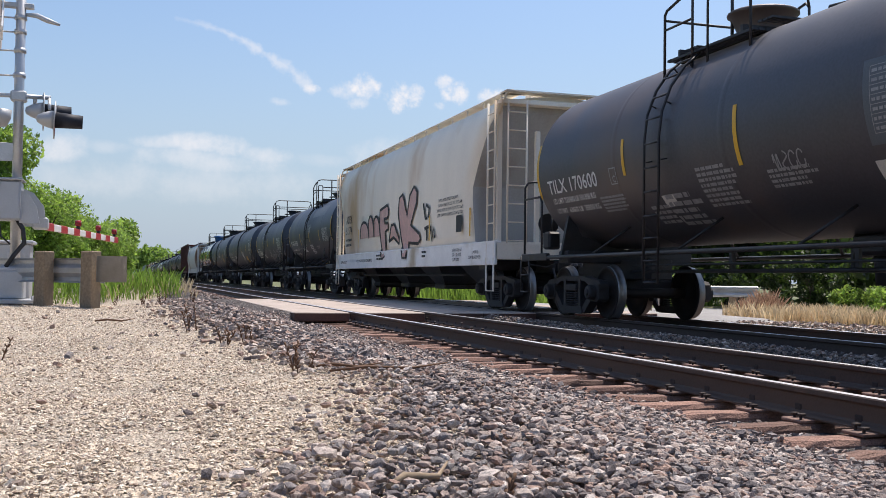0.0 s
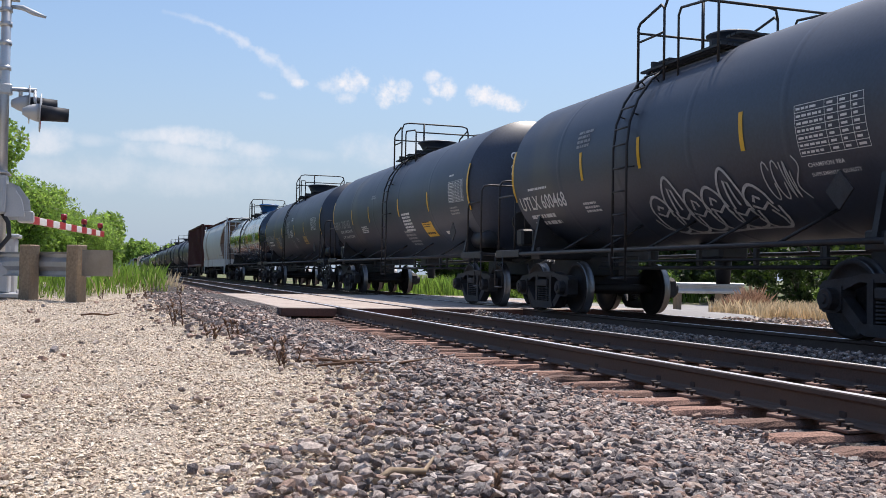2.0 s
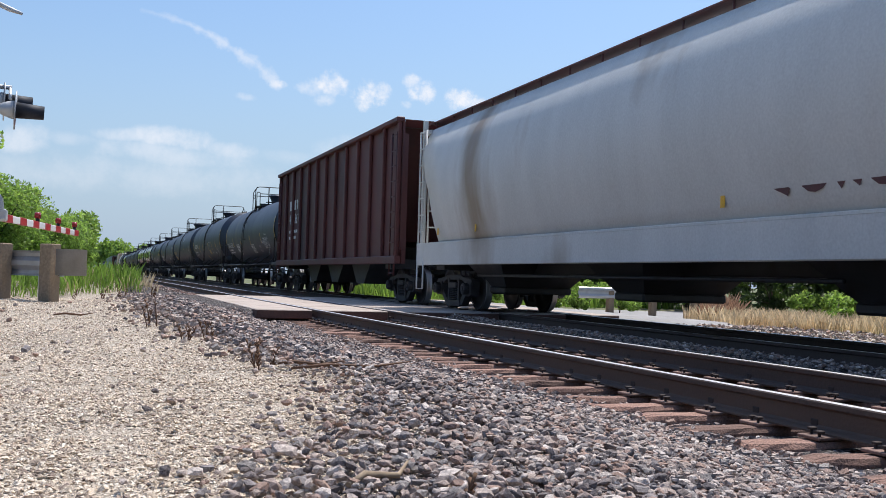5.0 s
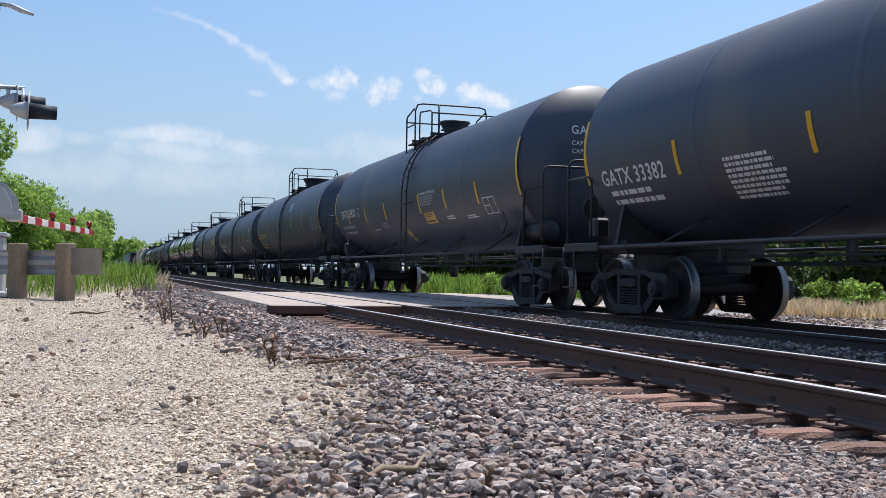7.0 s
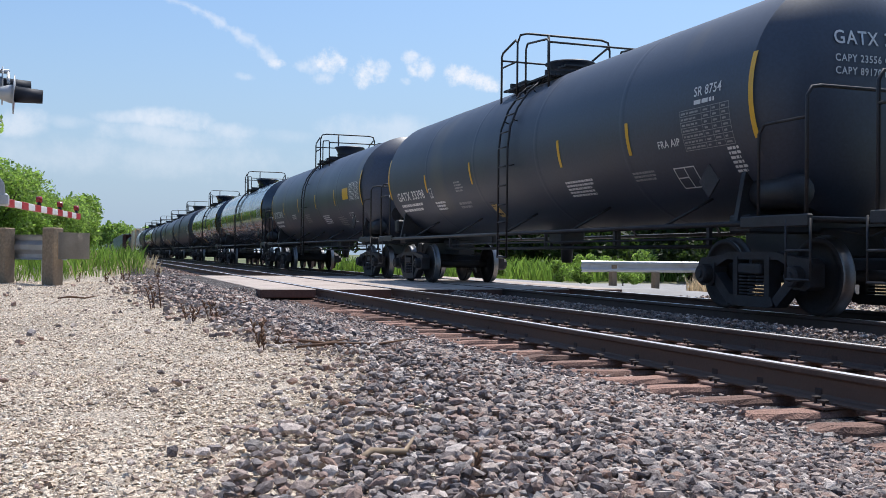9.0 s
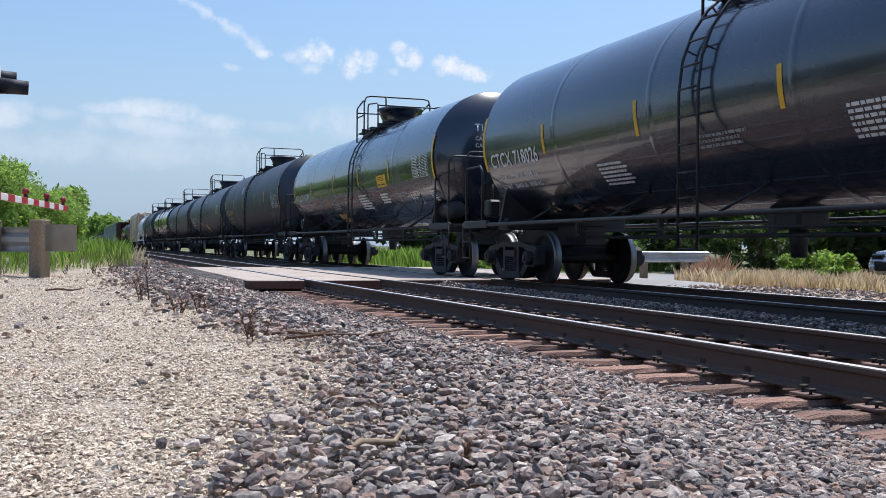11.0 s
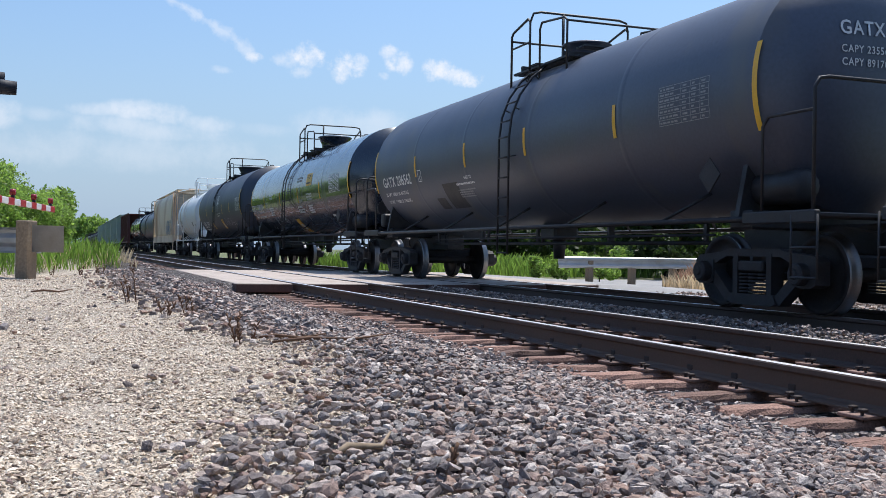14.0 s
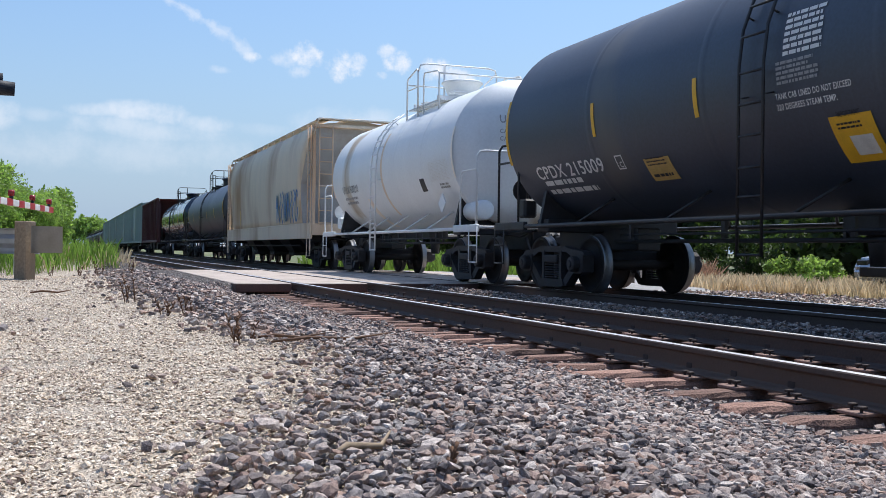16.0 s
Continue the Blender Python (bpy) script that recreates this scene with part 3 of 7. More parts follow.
def build_stones():
    def near_ballast(rng, n, y0=1.3, y1=6.0, power=1.3):
        y = y0 + (y1 - y0) * rng.random(n * 3) ** power
        x = rng.uniform(-1.0, 3.38, n * 3)
        edge = np.interp(y, EDGE_Y, EDGE_X) + rng.normal(0, 0.2, n * 3)
        keep = (x > edge) & ((y < ROAD0 - 0.2) | (x < 2.8))
        keep &= (x < 1.03 * y + 0.25) | (rng.random(n * 3) < 0.3)
        keep |= (rng.random(n * 3) < 0.006) & (x > -0.8)
        keep &= rng.random(n * 3) < 0.35 + 0.65 * ramp_np(0.0, 1.1, x - edge)
        xy = np.stack([x, y], 1)[keep][:n]
        return on_ground(xy, rng.uniform(-0.02, 0.045, len(xy)))

    def far_ballast(rng, n):
        return near_ballast(rng, n, 6.0, 18.7, 1.35)

    def tie_ends(rng, n):
        y = 3.0 + 15.4 * rng.random(n * 2) ** 1.5
        x = 3.42 - np.abs(rng.normal(0, 0.12, n * 2)) + 0.16 * rng.random(n * 2) ** 3
        xy = np.stack([x, y], 1)[:n]
        return np.column_stack([xy, -0.235 + rng.uniform(-0.02, 0.03, len(xy))])

    def cribs(rng, n):
        y = 3.0 + 15.6 * rng.random(n * 3) ** 1.4
        x = np.where(rng.random(n * 3) < 0.62, 3.36 + 3.2 * rng.random(n * 3) ** 1.9, rng.uniform(5.8, 7.9, n * 3))
        on_tie = np.abs((y / TIE_STEP) % 1 - 0.5) > 0.5 - 0.13 / TIE_STEP
        on_tie &= ((x > 3.38) & (x < 6.18)) | (x > 7.42)
        rail = (np.abs(x - RAILS[0]) < 0.1) | (np.abs(x - RAILS[1]) < 0.1)
        keep = ~on_tie & ~rail
        xy = np.stack([x, y], 1)[keep][:n]
        mound = 0.185 * np.exp(-((xy[:, 0] - 6.85) / 0.42) ** 2)
        return np.column_stack([xy, -0.25 - 0.03 * ((xy[:, 0] > 3.42) & (xy[:, 0] < 6.2)) + mound + rng.uniform(-0.02, 0.03, len(xy))])

    def beyond(rng, n):
        y = 4.0 + 36 * rng.random(n * 2)
        x = rng.uniform(9.7, 14.2, n * 2)
        keep = (y < ROAD0 - 0.3) | (y > ROAD1 + 0.5)
        xy = np.stack([x, y], 1)[keep][:n]
        return on_ground(xy, rng.uniform(-0.01, 0.04, len(xy)))

    def far_bed(rng, n):
        y = ROAD1 + 0.3 + 40 * rng.random(n) ** 1.5
        x = rng.uniform(1.6, 7.4, n)
        return np.column_stack([x, y, -0.24 + rng.uniform(0, 0.04, n)])

    def fine(rng, n):
        y = 1.2 + 14.0 * rng.random(n * 2) ** 2.0
        x = rng.uniform(-1, 1, n * 2) * (0.9 + 0.42 * y) - 0.1 * y + 0.3
        edge = np.interp(y, EDGE_Y, EDGE_X) + 0.3 + rng.normal(0, 0.3, n * 2)
        keep = (x < edge) & (x > -4.5) & ((x > -0.13 * y - 0.35) | (rng.random(n * 2) < 0.25))
        xy = np.stack([x, y], 1)[keep][:n]
        return on_ground(xy, rng.uniform(-0.006, 0.008, len(xy)))

    def behind(rng, n):
        xy = np.stack([rng.uniform(0.3, 7.6, n), rng.uniform(-7, 1.6, n)], 1)
        return on_ground(xy, rng.uniform(-0.012, 0.03, n))

    def behind_fine(rng, n):
        xy = np.stack([rng.uniform(-4.5, 0.6, n), rng.uniform(-7, 3.0, n)], 1)
        return on_ground(xy, rng.uniform(-0.006, 0.008, n))

    stones("ballast", "grey ballast stones at the start of the shoulder", M_BALLAST, 12000, behind, lambda r, n: 0.03 + 0.04 * r.random(n), 8, 6)
    stones("gravel", "sparse tan limestone gravel beside the ballast", M_GRAVEL, 12000, behind_fine, lambda r, n: 0.015 + 0.025 * r.random(n), 9, 6)
    stones("ballast", "grey and pinkish crushed ballast stones along the track", M_BALLAST, 40000, near_ballast, lambda r, n: 0.017 + 0.037 * r.random(n * 3) ** 1.5, 3)
    stones("ballast", "grey and pinkish crushed ballast stones towards the crossing", M_BALLAST, 36000, far_ballast, lambda r, n: 0.024 + 0.046 * r.random(n * 3) ** 1.5, 13, 6)
    stones("ballast", "ballast stones heaped against the tie ends", M_BALLAST, 1500, tie_ends, lambda r, n: 0.028 + 0.036 * r.random(n * 2), 14, 6)
    stones("ballast", "grey ballast stones packed between the ties", M_BALLAST, 26000, cribs, lambda r, n: 0.026 + 0.036 * r.random(n * 3), 4, 6)
    stones("ballast", "sunlit ballast stones beyond the far rail", M_BALLAST, 7000, beyond, lambda r, n: 0.05 + 0.05 * r.random(n * 2), 5, 6)
    stones("ballast", "ballast stones along the distant track", M_BALLAST, 5000, far_bed, lambda r, n: 0.06 + 0.05 * r.random(n), 6, 6)
    stones("gravel", "fine tan limestone gravel spread over the shoulder", M_GRAVEL, 150000, fine, lambda r, n: 0.008 + 0.017 * r.random(n * 2) ** 1.8, 7, 8)


def ramp_np(a, b, x):
    t = np.clip((x - a) / (b - a), 0, 1)
    return t * t * (3 - 2 * t)


# ---------------- tracks ----------------
TIE_STEP = 0.53
RAIL_PROFILE = [(-0.076, -0.186), (0.076, -0.186), (0.076, -0.176), (0.02, -0.16), (0.0095, -0.145), (0.0095, -0.055), (0.022, -0.044), (0.037, -0.037),
                (0.037, -0.010), (0.031, -0.002), (0.022, 0.0), (-0.022, 0.0), (-0.031, -0.002), (-0.037, -0.010), (-0.037, -0.037), (-0.022, -0.044), (-0.0095, -0.055), (-0.0095, -0.145), (-0.02, -0.16), (-0.076, -0.176)]


def build_rail(parent, x, y0=-320.0, y1=900.0):
    bm = bmesh.new()
    ys = (y0, 0.0, 30.0, 120.0, y1)
    rings = [[bm.verts.new((x + u, y, w)) for u, w in RAIL_PROFILE] for y in ys]
    n = len(RAIL_PROFILE)
    for a, b in zip(rings, rings[1:]):
        for i in range(n):
            f = bm.faces.new((a[i], a[(i + 1) % n], b[(i + 1) % n], b[i]))
            f.material_index = 1 if 9 <= i <= 11 else 0
    bm.faces.new(rings[0])
    bm.faces.new(rings[-1][::-1])
    bmesh.ops.recalc_face_normals(bm, faces=bm.faces)
    return part("rail", bm, [M_RAIL, M_RAILTOP], parent, "rust-brown steel rail with a polished head")


def tie_mesh(seed):
    rnd = random.Random(seed)
    bm = bmesh.new()
    # worn timber: chewed arrises and two drying checks along the top
    stations = [-1.48, -1.44, -1.36, -1.26, -1.12, -0.98, -0.6, 0.0, 0.6, 1.1, 1.29]
    c1, c2 = rnd.uniform(-0.05, -0.01), rnd.uniform(0.02, 0.06)
    rings = []
    for x in stations:
        w = 0.108 + rnd.uniform(-0.012, 0.008)
        h = rnd.uniform(-0.014, 0.004) - (0.02 if x < -1.46 else 0.0)
        deep = rnd.uniform(0.006, 0.03)
        rings.append([bm.verts.new(p) for p in ((x, -w, -0.17), (x, -w, -0.03 + h), (x, -w + rnd.uniform(0.01, 0.03), h), (x, c1 - 0.008, h + 0.004), (x, c1, h - deep), (x, c1 + 0.008, h + 0.002),
                                                (x, c2 - 0.006, h), (x, c2, h - deep * 0.7), (x, c2 + 0.006, h - 0.003), (x, w - rnd.uniform(0.01, 0.03), h - 0.004), (x, w, -0.028 + h), (x, w, -0.17))])
    for a, b in zip(rings, rings[1:]):
        for k in range(12):
            bm.faces.new((a[k], a[(k + 1) % 12], b[(k + 1) % 12], b[k]))
    bm.faces.new(rings[0])
    bm.faces.new(rings[-1][::-1])
    bmesh.ops.recalc_face_normals(bm, faces=bm.faces)
    return bm


def build_tracks():
    for name, xc, near in (("near_track", TRACK_A, 1), ("far_track", TRACK_B, 0)):
        tr = thing(name, pose(0, 0, 0), "railway track of rusty rails on weathered wooden ties" if near else "second railway track that carries the train", "railway track", kind="structure")
        build_rail(tr, xc - 0.755)
        build_rail(tr, xc + 0.755)
        ties = [part("tie", tie_mesh(i), M_TIE, tr) for i in range(7)]
        bm = bmesh.new()
        box(bm, (0, 0, 0), (0.36, 0.19, 0.02), bevel=0.004)
        plates = [part("tie_plate", bm, M_PLATE, tr)]
        bm = bmesh.new()
        tube(bm, [(0, 0, -0.03), (0, 0, 0.03)], 0.009, 4, smooth=False)
        box(bm, (0.006, 0, 0.035), (0.046, 0.036, 0.016), bevel=0.004)
        spikes = [part("spike", bm, M_SPIKE, tr)]
        bm = bmesh.new()
        box(bm, (0, 0, 0.05), (0.03, 0.075, 0.13), bevel=0.01)
        anchors = [part("rail_anchor", bm, M_SPIKE, tr)]
        rnd = random.Random(5 + near)
        last = 34 if near else 20
        for i in range(8, last + 3 if near else last):
            y = (i + 0.5 - 0.5) * TIE_STEP + rnd.uniform(-0.02, 0.02)
            t = again(ties[i % 7], "tie", tr)
            t.matrix_basis = pose(xc + rnd.uniform(-0.07, 0.07), y, TIE_TOP + rnd.uniform(-0.012, 0.004), rx=rnd.uniform(-1.5, 1.5), rz=rnd.uniform(-1.6, 1.6))
            for side in (-0.755, 0.755):
                again(plates[0], "tie_plate", tr, pose(xc + side, y, -0.196))
                if near:
                    for dx, dy in ((-0.115, 0.05), (0.115, -0.05), (-0.15, -0.06)):
                        up = 0.06 if rnd.random() < 0.06 else rnd.uniform(0, 0.012)
                        again(spikes[0], "spike", tr, pose(xc + side + dx, y + dy, -0.197 + up, rz=0 if dx < 0 else 180))
                    if rnd.random() < 0.75:
                        again(anchors[0], "rail_anchor", tr, pose(xc + side + 0.0, y + 0.15, -0.225))
        for i, t in enumerate(ties):
            t.matrix_basis = pose(xc, (i + 1) * TIE_STEP, TIE_TOP)
        for p in plates:
            p.matrix_basis = pose(xc - 0.755, TIE_STEP, -0.196)
        spikes[0].matrix_basis = pose(xc - 0.87, TIE_STEP, -0.17)
        anchors[0].matrix_basis = pose(xc - 0.755, TIE_STEP + 0.15, -0.225)
        bm = bmesh.new()
        for i in list(range(-30, 1)) + list(range(last + 3 if near else last, 900)):
            y = i * TIE_STEP
            if ROAD0 + 0.2 < y < ROAD1 - 0.2:
                continue
            box(bm, (xc, y, TIE_TOP - 0.085), (2.58, 0.23, 0.17))
        tagged(part("far_ties", bm, M_TIE, tr), kind="stuff")


def build_crossing():
    cr = thing("crossing_surface", pose(0, 0, 0), "pale concrete level crossing panels with rusty steel edges", "road crossing", kind="structure")
    spans = [(2.98, 4.03), (4.24, 5.52), (5.74, 6.72), (6.76, 7.86), (8.07, 9.36), (9.57, 10.6)]
    for x0, x1 in spans:
        y = ROAD0
        while y < ROAD1 - 0.2:
            y1 = min(y + 2.44, ROAD1)
            bm = bmesh.new()
            box(bm, ((x0 + x1) / 2, (y + y1) / 2, -0.094), (x1 - x0, y1 - y - 0.012, 0.17), bevel=0.015)
            for f in bm.faces:
                f.material_index = 1 if abs(f.normal.z) < 0.3 else 0
            bm.normal_update()
            for f in bm.faces:
                f.material_index = 1 if f.normal.z < 0.3 else 0
            part("panel", bm, [M_CONCRETE, M_EDGE], cr)
            y = y1


build_ground()
build_tracks()
build_crossing()

# ---------------- the train ----------------
SPEED = 21.3
WHEEL_R = 0.457
TRUCK_IN = 1.95                         # from the coupling line to the truck's centre


def side_frame_mesh():
    """Cast side frame of a freight truck, near side, with its spring window and two holes."""
    bm = bmesh.new()
    top = [(-1.12, 0.60), (-1.05, 0.66), (-0.62, 0.70), (-0.45, 0.74), (0.45, 0.74), (0.62, 0.70), (1.05, 0.66), (1.12, 0.60)]
    outer = top + [(1.12, 0.36), (1.02, 0.30), (0.80, 0.31), (0.66, 0.36), (0.46, 0.14), (0.38, 0.09), (-0.38, 0.09), (-0.46, 0.14), (-0.66, 0.36), (-0.80, 0.31), (-1.02, 0.30), (-1.12, 0.36)]

    def bar(a, b, w, d=0.13):
        a, b = Vector(a), Vector(b)
        n = Vector((-(b - a).y, (b - a).x)).normalized() * (w / 2)
        prism(bm, [tuple(a + n), tuple(b + n), tuple(b - n), tuple(a - n)], -d / 2, d / 2)
    prism(bm, top + [(1.12, 0.54), (0.72, 0.56), (0.50, 0.645), (-0.50, 0.645), (-0.72, 0.56), (-1.12, 0.54)], -0.08, 0.08)
    for s in (-1, 1):
        prism(bm, [(s * 0.74, 0.34), (s * 0.74, 0.60), (s * 1.10, 0.60), (s * 1.10, 0.34), (s * 1.02, 0.30), (s * 0.82, 0.30)], -0.10, 0.10)
        bar((s * 0.82, 0.46), (s * 0.44, 0.13), 0.13, 0.16)
        bar((s * 0.31, 0.68), (s * 0.31, 0.14), 0.09, 0.18)
        lathe(bm, [(-0.19, 0.0), (-0.19, 0.05), (-0.17, 0.06), (-0.17, 0.105), (-0.15, 0.125), (0.0, 0.13)], "x", 14, (-0.05, s * 0.89, 0.455), smooth=False)
    prism(bm, [(-0.44, 0.10), (-0.36, 0.07), (0.36, 0.07), (0.44, 0.10), (0.40, 0.20), (-0.40, 0.20)], -0.10, 0.10)
    return bm


def spring_mesh():
    bm = bmesh.new()
    for k in (-0.17, 0.0, 0.17):
        for j in range(6):
            lathe(bm, [(-0.012, 0.05), (-0.012, 0.088), (0.012, 0.088), (0.012, 0.05)], "z", 10, (-0.02, k, 0.225 + j * 0.042))
    box(bm, (0, 0, 0.53), (0.24, 0.46, 0.13), bevel=0.02)
    return bm


def wheelset_mesh():
    bm = bmesh.new()
    for s in (-1, 1):
        prof = [(-0.085, 0.0), (-0.085, 0.10), (-0.05, 0.12), (-0.02, 0.30), (-0.05, 0.385), (-0.066, 0.395), (-0.066, WHEEL_R - 0.006), (-0.03, WHEEL_R), (0.045, WHEEL_R + 0.003), (0.055, WHEEL_R + 0.026), (0.072, WHEEL_R + 0.026), (0.078, 0.39), (0.055, 0.38), (0.03, 0.30), (0.06, 0.12), (0.09, 0.10), (0.09, 0.0)]
        bm2 = bmesh.new()
        lathe(bm2, [(u, r) for u, r in prof], "x", 36)
        for f in bm2.faces:
            c = f.calc_center_median()
            r = math.hypot(c.y, c.z)
            f.material_index = 1 if r > WHEEL_R - 0.008 else 0
        for k in range(8):
            a = k * math.tau / 8
            box(bm2, (-0.088, 0.07 * math.cos(a), 0.07 * math.sin(a)), (0.02, 0.022, 0.022))
        tm = bpy.data.meshes.new("tmp")
        if s > 0:
            bmesh.ops.scale(bm2, vec=(-1, 1, 1), verts=bm2.verts)
            bmesh.ops.reverse_faces(bm2, faces=bm2.faces)
        bmesh.ops.translate(bm2, vec=(s * 0.77, 0, 0), verts=bm2.verts)
        bm2.to_mesh(tm)
        bm2.free()
        bm.from_mesh(tm)
        bpy.data.meshes.remove(tm)
    lathe(bm, [(-0.72, 0.085), (-0.3, 0.078), (0.3, 0.078), (0.72, 0.085)], "x", 12)
    for s in (-1, 1):
        tube(bm, [(s * 0.8, 0, 0), (s * 1.02, 0, 0)], 0.08, 10)
    return bm


SHARED = {}


def shared(key, name, maker, mat, parent, m=None, label=""):
    """The first call makes the mesh, later ones put another object on it."""
    if key not in SHARED:
        SHARED[key] = part(name, maker(), mat, None)
        ob = SHARED[key]
    else:
        ob = new(name, SHARED[key].data)
    ob.parent = parent
    if m is not None:
        ob.matrix_basis = m
    if label:
        tagged(ob, label)
    return ob


def bolster_mesh():
    bm = bmesh.new()
    box(bm, (0, 0, 0.58), (1.9, 0.36, 0.2), bevel=0.03)
    lathe(bm, [(0.66, 0.2), (0.80, 0.2)], "z", 16)
    for s in (-1, 1):
        box(bm, (0, s * 0.42, 0.40), (1.5, 0.10, 0.10), bevel=0.02)
        for k in (-1, 1):
            box(bm, (k * 0.76, s * 0.40, 0.42), (0.10, 0.06, 0.28), bevel=0.02)
    return bm


WHEELSETS = []


def add_truck(car, y):
    tr = shared("bolster", "truck", bolster_mesh, M_TRUCK, car, pose(0, y, 0), "cast iron four-wheel truck")
    for s in (-1, 1):
        shared("side_frame", "side_frame", side_frame_mesh, M_TRUCK, tr, pose(s * 0.99, 0, 0, rz=0 if s < 0 else 180))
        shared("spring", "spring_pack", spring_mesh, M_TRUCK, tr, pose(s * 0.99, 0, 0))
    for d in (-0.889, 0.889):
        w = shared("wheelset", "wheelset", wheelset_mesh, [M_WHEEL, M_TREAD], tr, pose(0, d, WHEEL_R), "steel wheels on an axle with bright treads")
        WHEELSETS.append((w, d))


def coupler_bm():
    bm = bmesh.new()
    box(bm, (0, 0.33, 0.86), (0.15, 0.6, 0.17), bevel=0.03)
    box(bm, (-0.05, 0.06, 0.86), (0.26, 0.18, 0.30), bevel=0.05)
    box(bm, (0.10, 0.0, 0.86), (0.10, 0.16, 0.26), bevel=0.04)
    box(bm, (0, 0.62, 0.86), (0.42, 0.12, 0.36), bevel=0.03)
    tube(bm, [(-0.35, 0.55, 0.9), (-0.36, 0.42, 0.72), (-0.3, 0.25, 0.48), (-0.22, 0.05, 0.42), (-0.2, -0.05, 0.46)], 0.028, 6)
    tube(bm, [(-0.9, 0.60, 0.98), (-0.5, 0.56, 0.92), (-0.12, 0.52, 1.08), (-0.05, 0.45, 1.12)], 0.014, 5)
    return bm


def arc_pt(R, zc, th, y, lift=0.0):
    """A point on the near side of a tank: th up from its widest line."""
    return (-(R + lift) * math.cos(th), y, zc + (R + lift) * math.sin(th))


def strip_bm(R, zc, y, th0, th1, w=0.1, lift=0.006, seg=10, lean=0.0):
    bm = bmesh.new()
    prev = None
    for i in range(seg + 1):
        th = th0 + (th1 - th0) * i / seg
        dy = lean * (i / seg) ** 2
        row = [bm.verts.new(arc_pt(R, zc, th, y + dy + w / 2, lift)), bm.verts.new(arc_pt(R, zc, th, y + dy - w / 2, lift))]
        if prev:
            bm.faces.new((prev[0], prev[1], row[1], row[0]))
        prev = row
    return bm


def text_bm(body, height, spacing=1.0, narrow=1.0):
    cu = bpy.data.curves.new("lettering", "FONT")
    cu.body, cu.size, cu.space_character = body, height / 0.7, spacing
    cu.resolution_u, cu.offset = 3, height * 0.022
    ob = bpy.data.objects.new("lettering", cu)
    scene.collection.objects.link(ob)
    me = bpy.data.meshes.new_from_object(ob)
    bm = bmesh.new()
    bm.from_mesh(me)
    bpy.data.meshes.remove(me)
    bpy.data.objects.remove(ob)
    bpy.data.curves.remove(cu)
    bmesh.ops.scale(bm, vec=(narrow, 1, 1), verts=bm.verts)
    return bm


def bars_bm(w, lines, h, gap, seed, words=True):
    """Rows of plain bars in place of small print."""
    rnd = random.Random(seed)
    bm = bmesh.new()
    for i in range(lines):
        x, end = 0.0, w * rnd.uniform(0.72, 1.0)
        while x < end:
            l = rnd.uniform(0.8, 3.2) * h if words else end
            y = -i * (h + gap)
            vs = [bm.verts.new(p) for p in ((x, y, 0), (min(x + l, end), y, 0), (min(x + l, end), y + h, 0), (x, y + h, 0))]
            bm.faces.new(vs)
            x += l + h * 0.45
    return bm


def ribbon_bm(strokes, w):
    """Flat painted strokes along polylines (u, v)."""
    bm = bmesh.new()
    for pts in strokes:
        P = [Vector((a, b)) for a, b in pts]
        rows = []
        for i, p in enumerate(P):
            d = (P[min(i + 1, len(P) - 1)] - P[max(i - 1, 0)])
            d = d.normalized() if d.length > 1e-6 else Vector((1, 0))
            n = Vector((-d.y, d.x)) * w / 2
            rows.append((bm.verts.new((p.x + n.x, p.y + n.y, 0)), bm.verts.new((p.x - n.x, p.y - n.y, 0))))
        for a, b in zip(rows, rows[1:]):
            bm.faces.new((a[0], a[1], b[1], b[0]))
    return bm


def wrap(bm, R, zc, y, z, lift=0.006):
    """Lay a flat drawing (u, v) on the near side of a tank, starting at y and height z."""
    ys = [v.co.y for v in bm.verts]
    lo, hi = min(ys), max(ys)
    k = int((hi - lo) / 0.07)
    for i in range(1, k + 1):
        g = list(bm.verts) + list(bm.edges) + list(bm.faces)
        bmesh.ops.bisect_plane(bm, geom=g, plane_co=(0, lo + (hi - lo) * i / (k + 1), 0), plane_no=(0, 1, 0))
    th0 = math.asin(max(-1, min(1, (z - zc) / R)))
    for v in bm.verts:
        v.co = Vector(arc_pt(R, zc, th0 + v.co.y / R, y - v.co.x, lift))
    return bm


def flat_side(bm, x, y, z, lift=0.006):
    """Lay a flat drawing on a plane side wall at x facing -x."""
    for v in bm.verts:
        v.co = Vector((x - lift, y - v.co.x, z + v.co.y))
    return bm


def squiggle(seed, w, h, n=4):
    rnd = random.Random(seed)
    out, u = [], 0.0
    for k in range(n):
        c = w * (k + 0.5) / n
        kind = rnd.randrange(3)
        pts = []
        for i in range(13):
            a = i / 12
            if kind == 0:
                pts.append((c + 0.42 * w / n * math.cos(a * 5.6 + 0.6), h * (0.5 + 0.46 * math.sin(a * 5.6 + 0.6))))
            elif kind == 1:
                pts.append((c + w / n * (0.45 * math.sin(a * 7) * (1 - 0.3 * a)), h * (1 - a)))
            else:
                pts.append((c - 0.4 * w / n + 0.8 * w / n * a, h * (0.5 + 0.45 * math.sin(a * 11 + k))))
        out.append(pts)
    return out


def car_empty(name, spec, label, category):
    s0, s1 = spec["s"]
    e = thing(name, pose(TRACK_B, (s0 + s1) / 2, 0), label, category, group="cars of the freight train")
    spec["ob"] = e
    spec["L"] = s1 - s0
    return e


def end_gear(car, L):
    for s in (-1, 1):
        add_truck(car, s * (L / 2 - TRUCK_IN))
        shared("coupler", "coupler", coupler_bm, M_IRON, car, pose(0, s * L / 2, 0, rz=0 if s < 0 else 180))


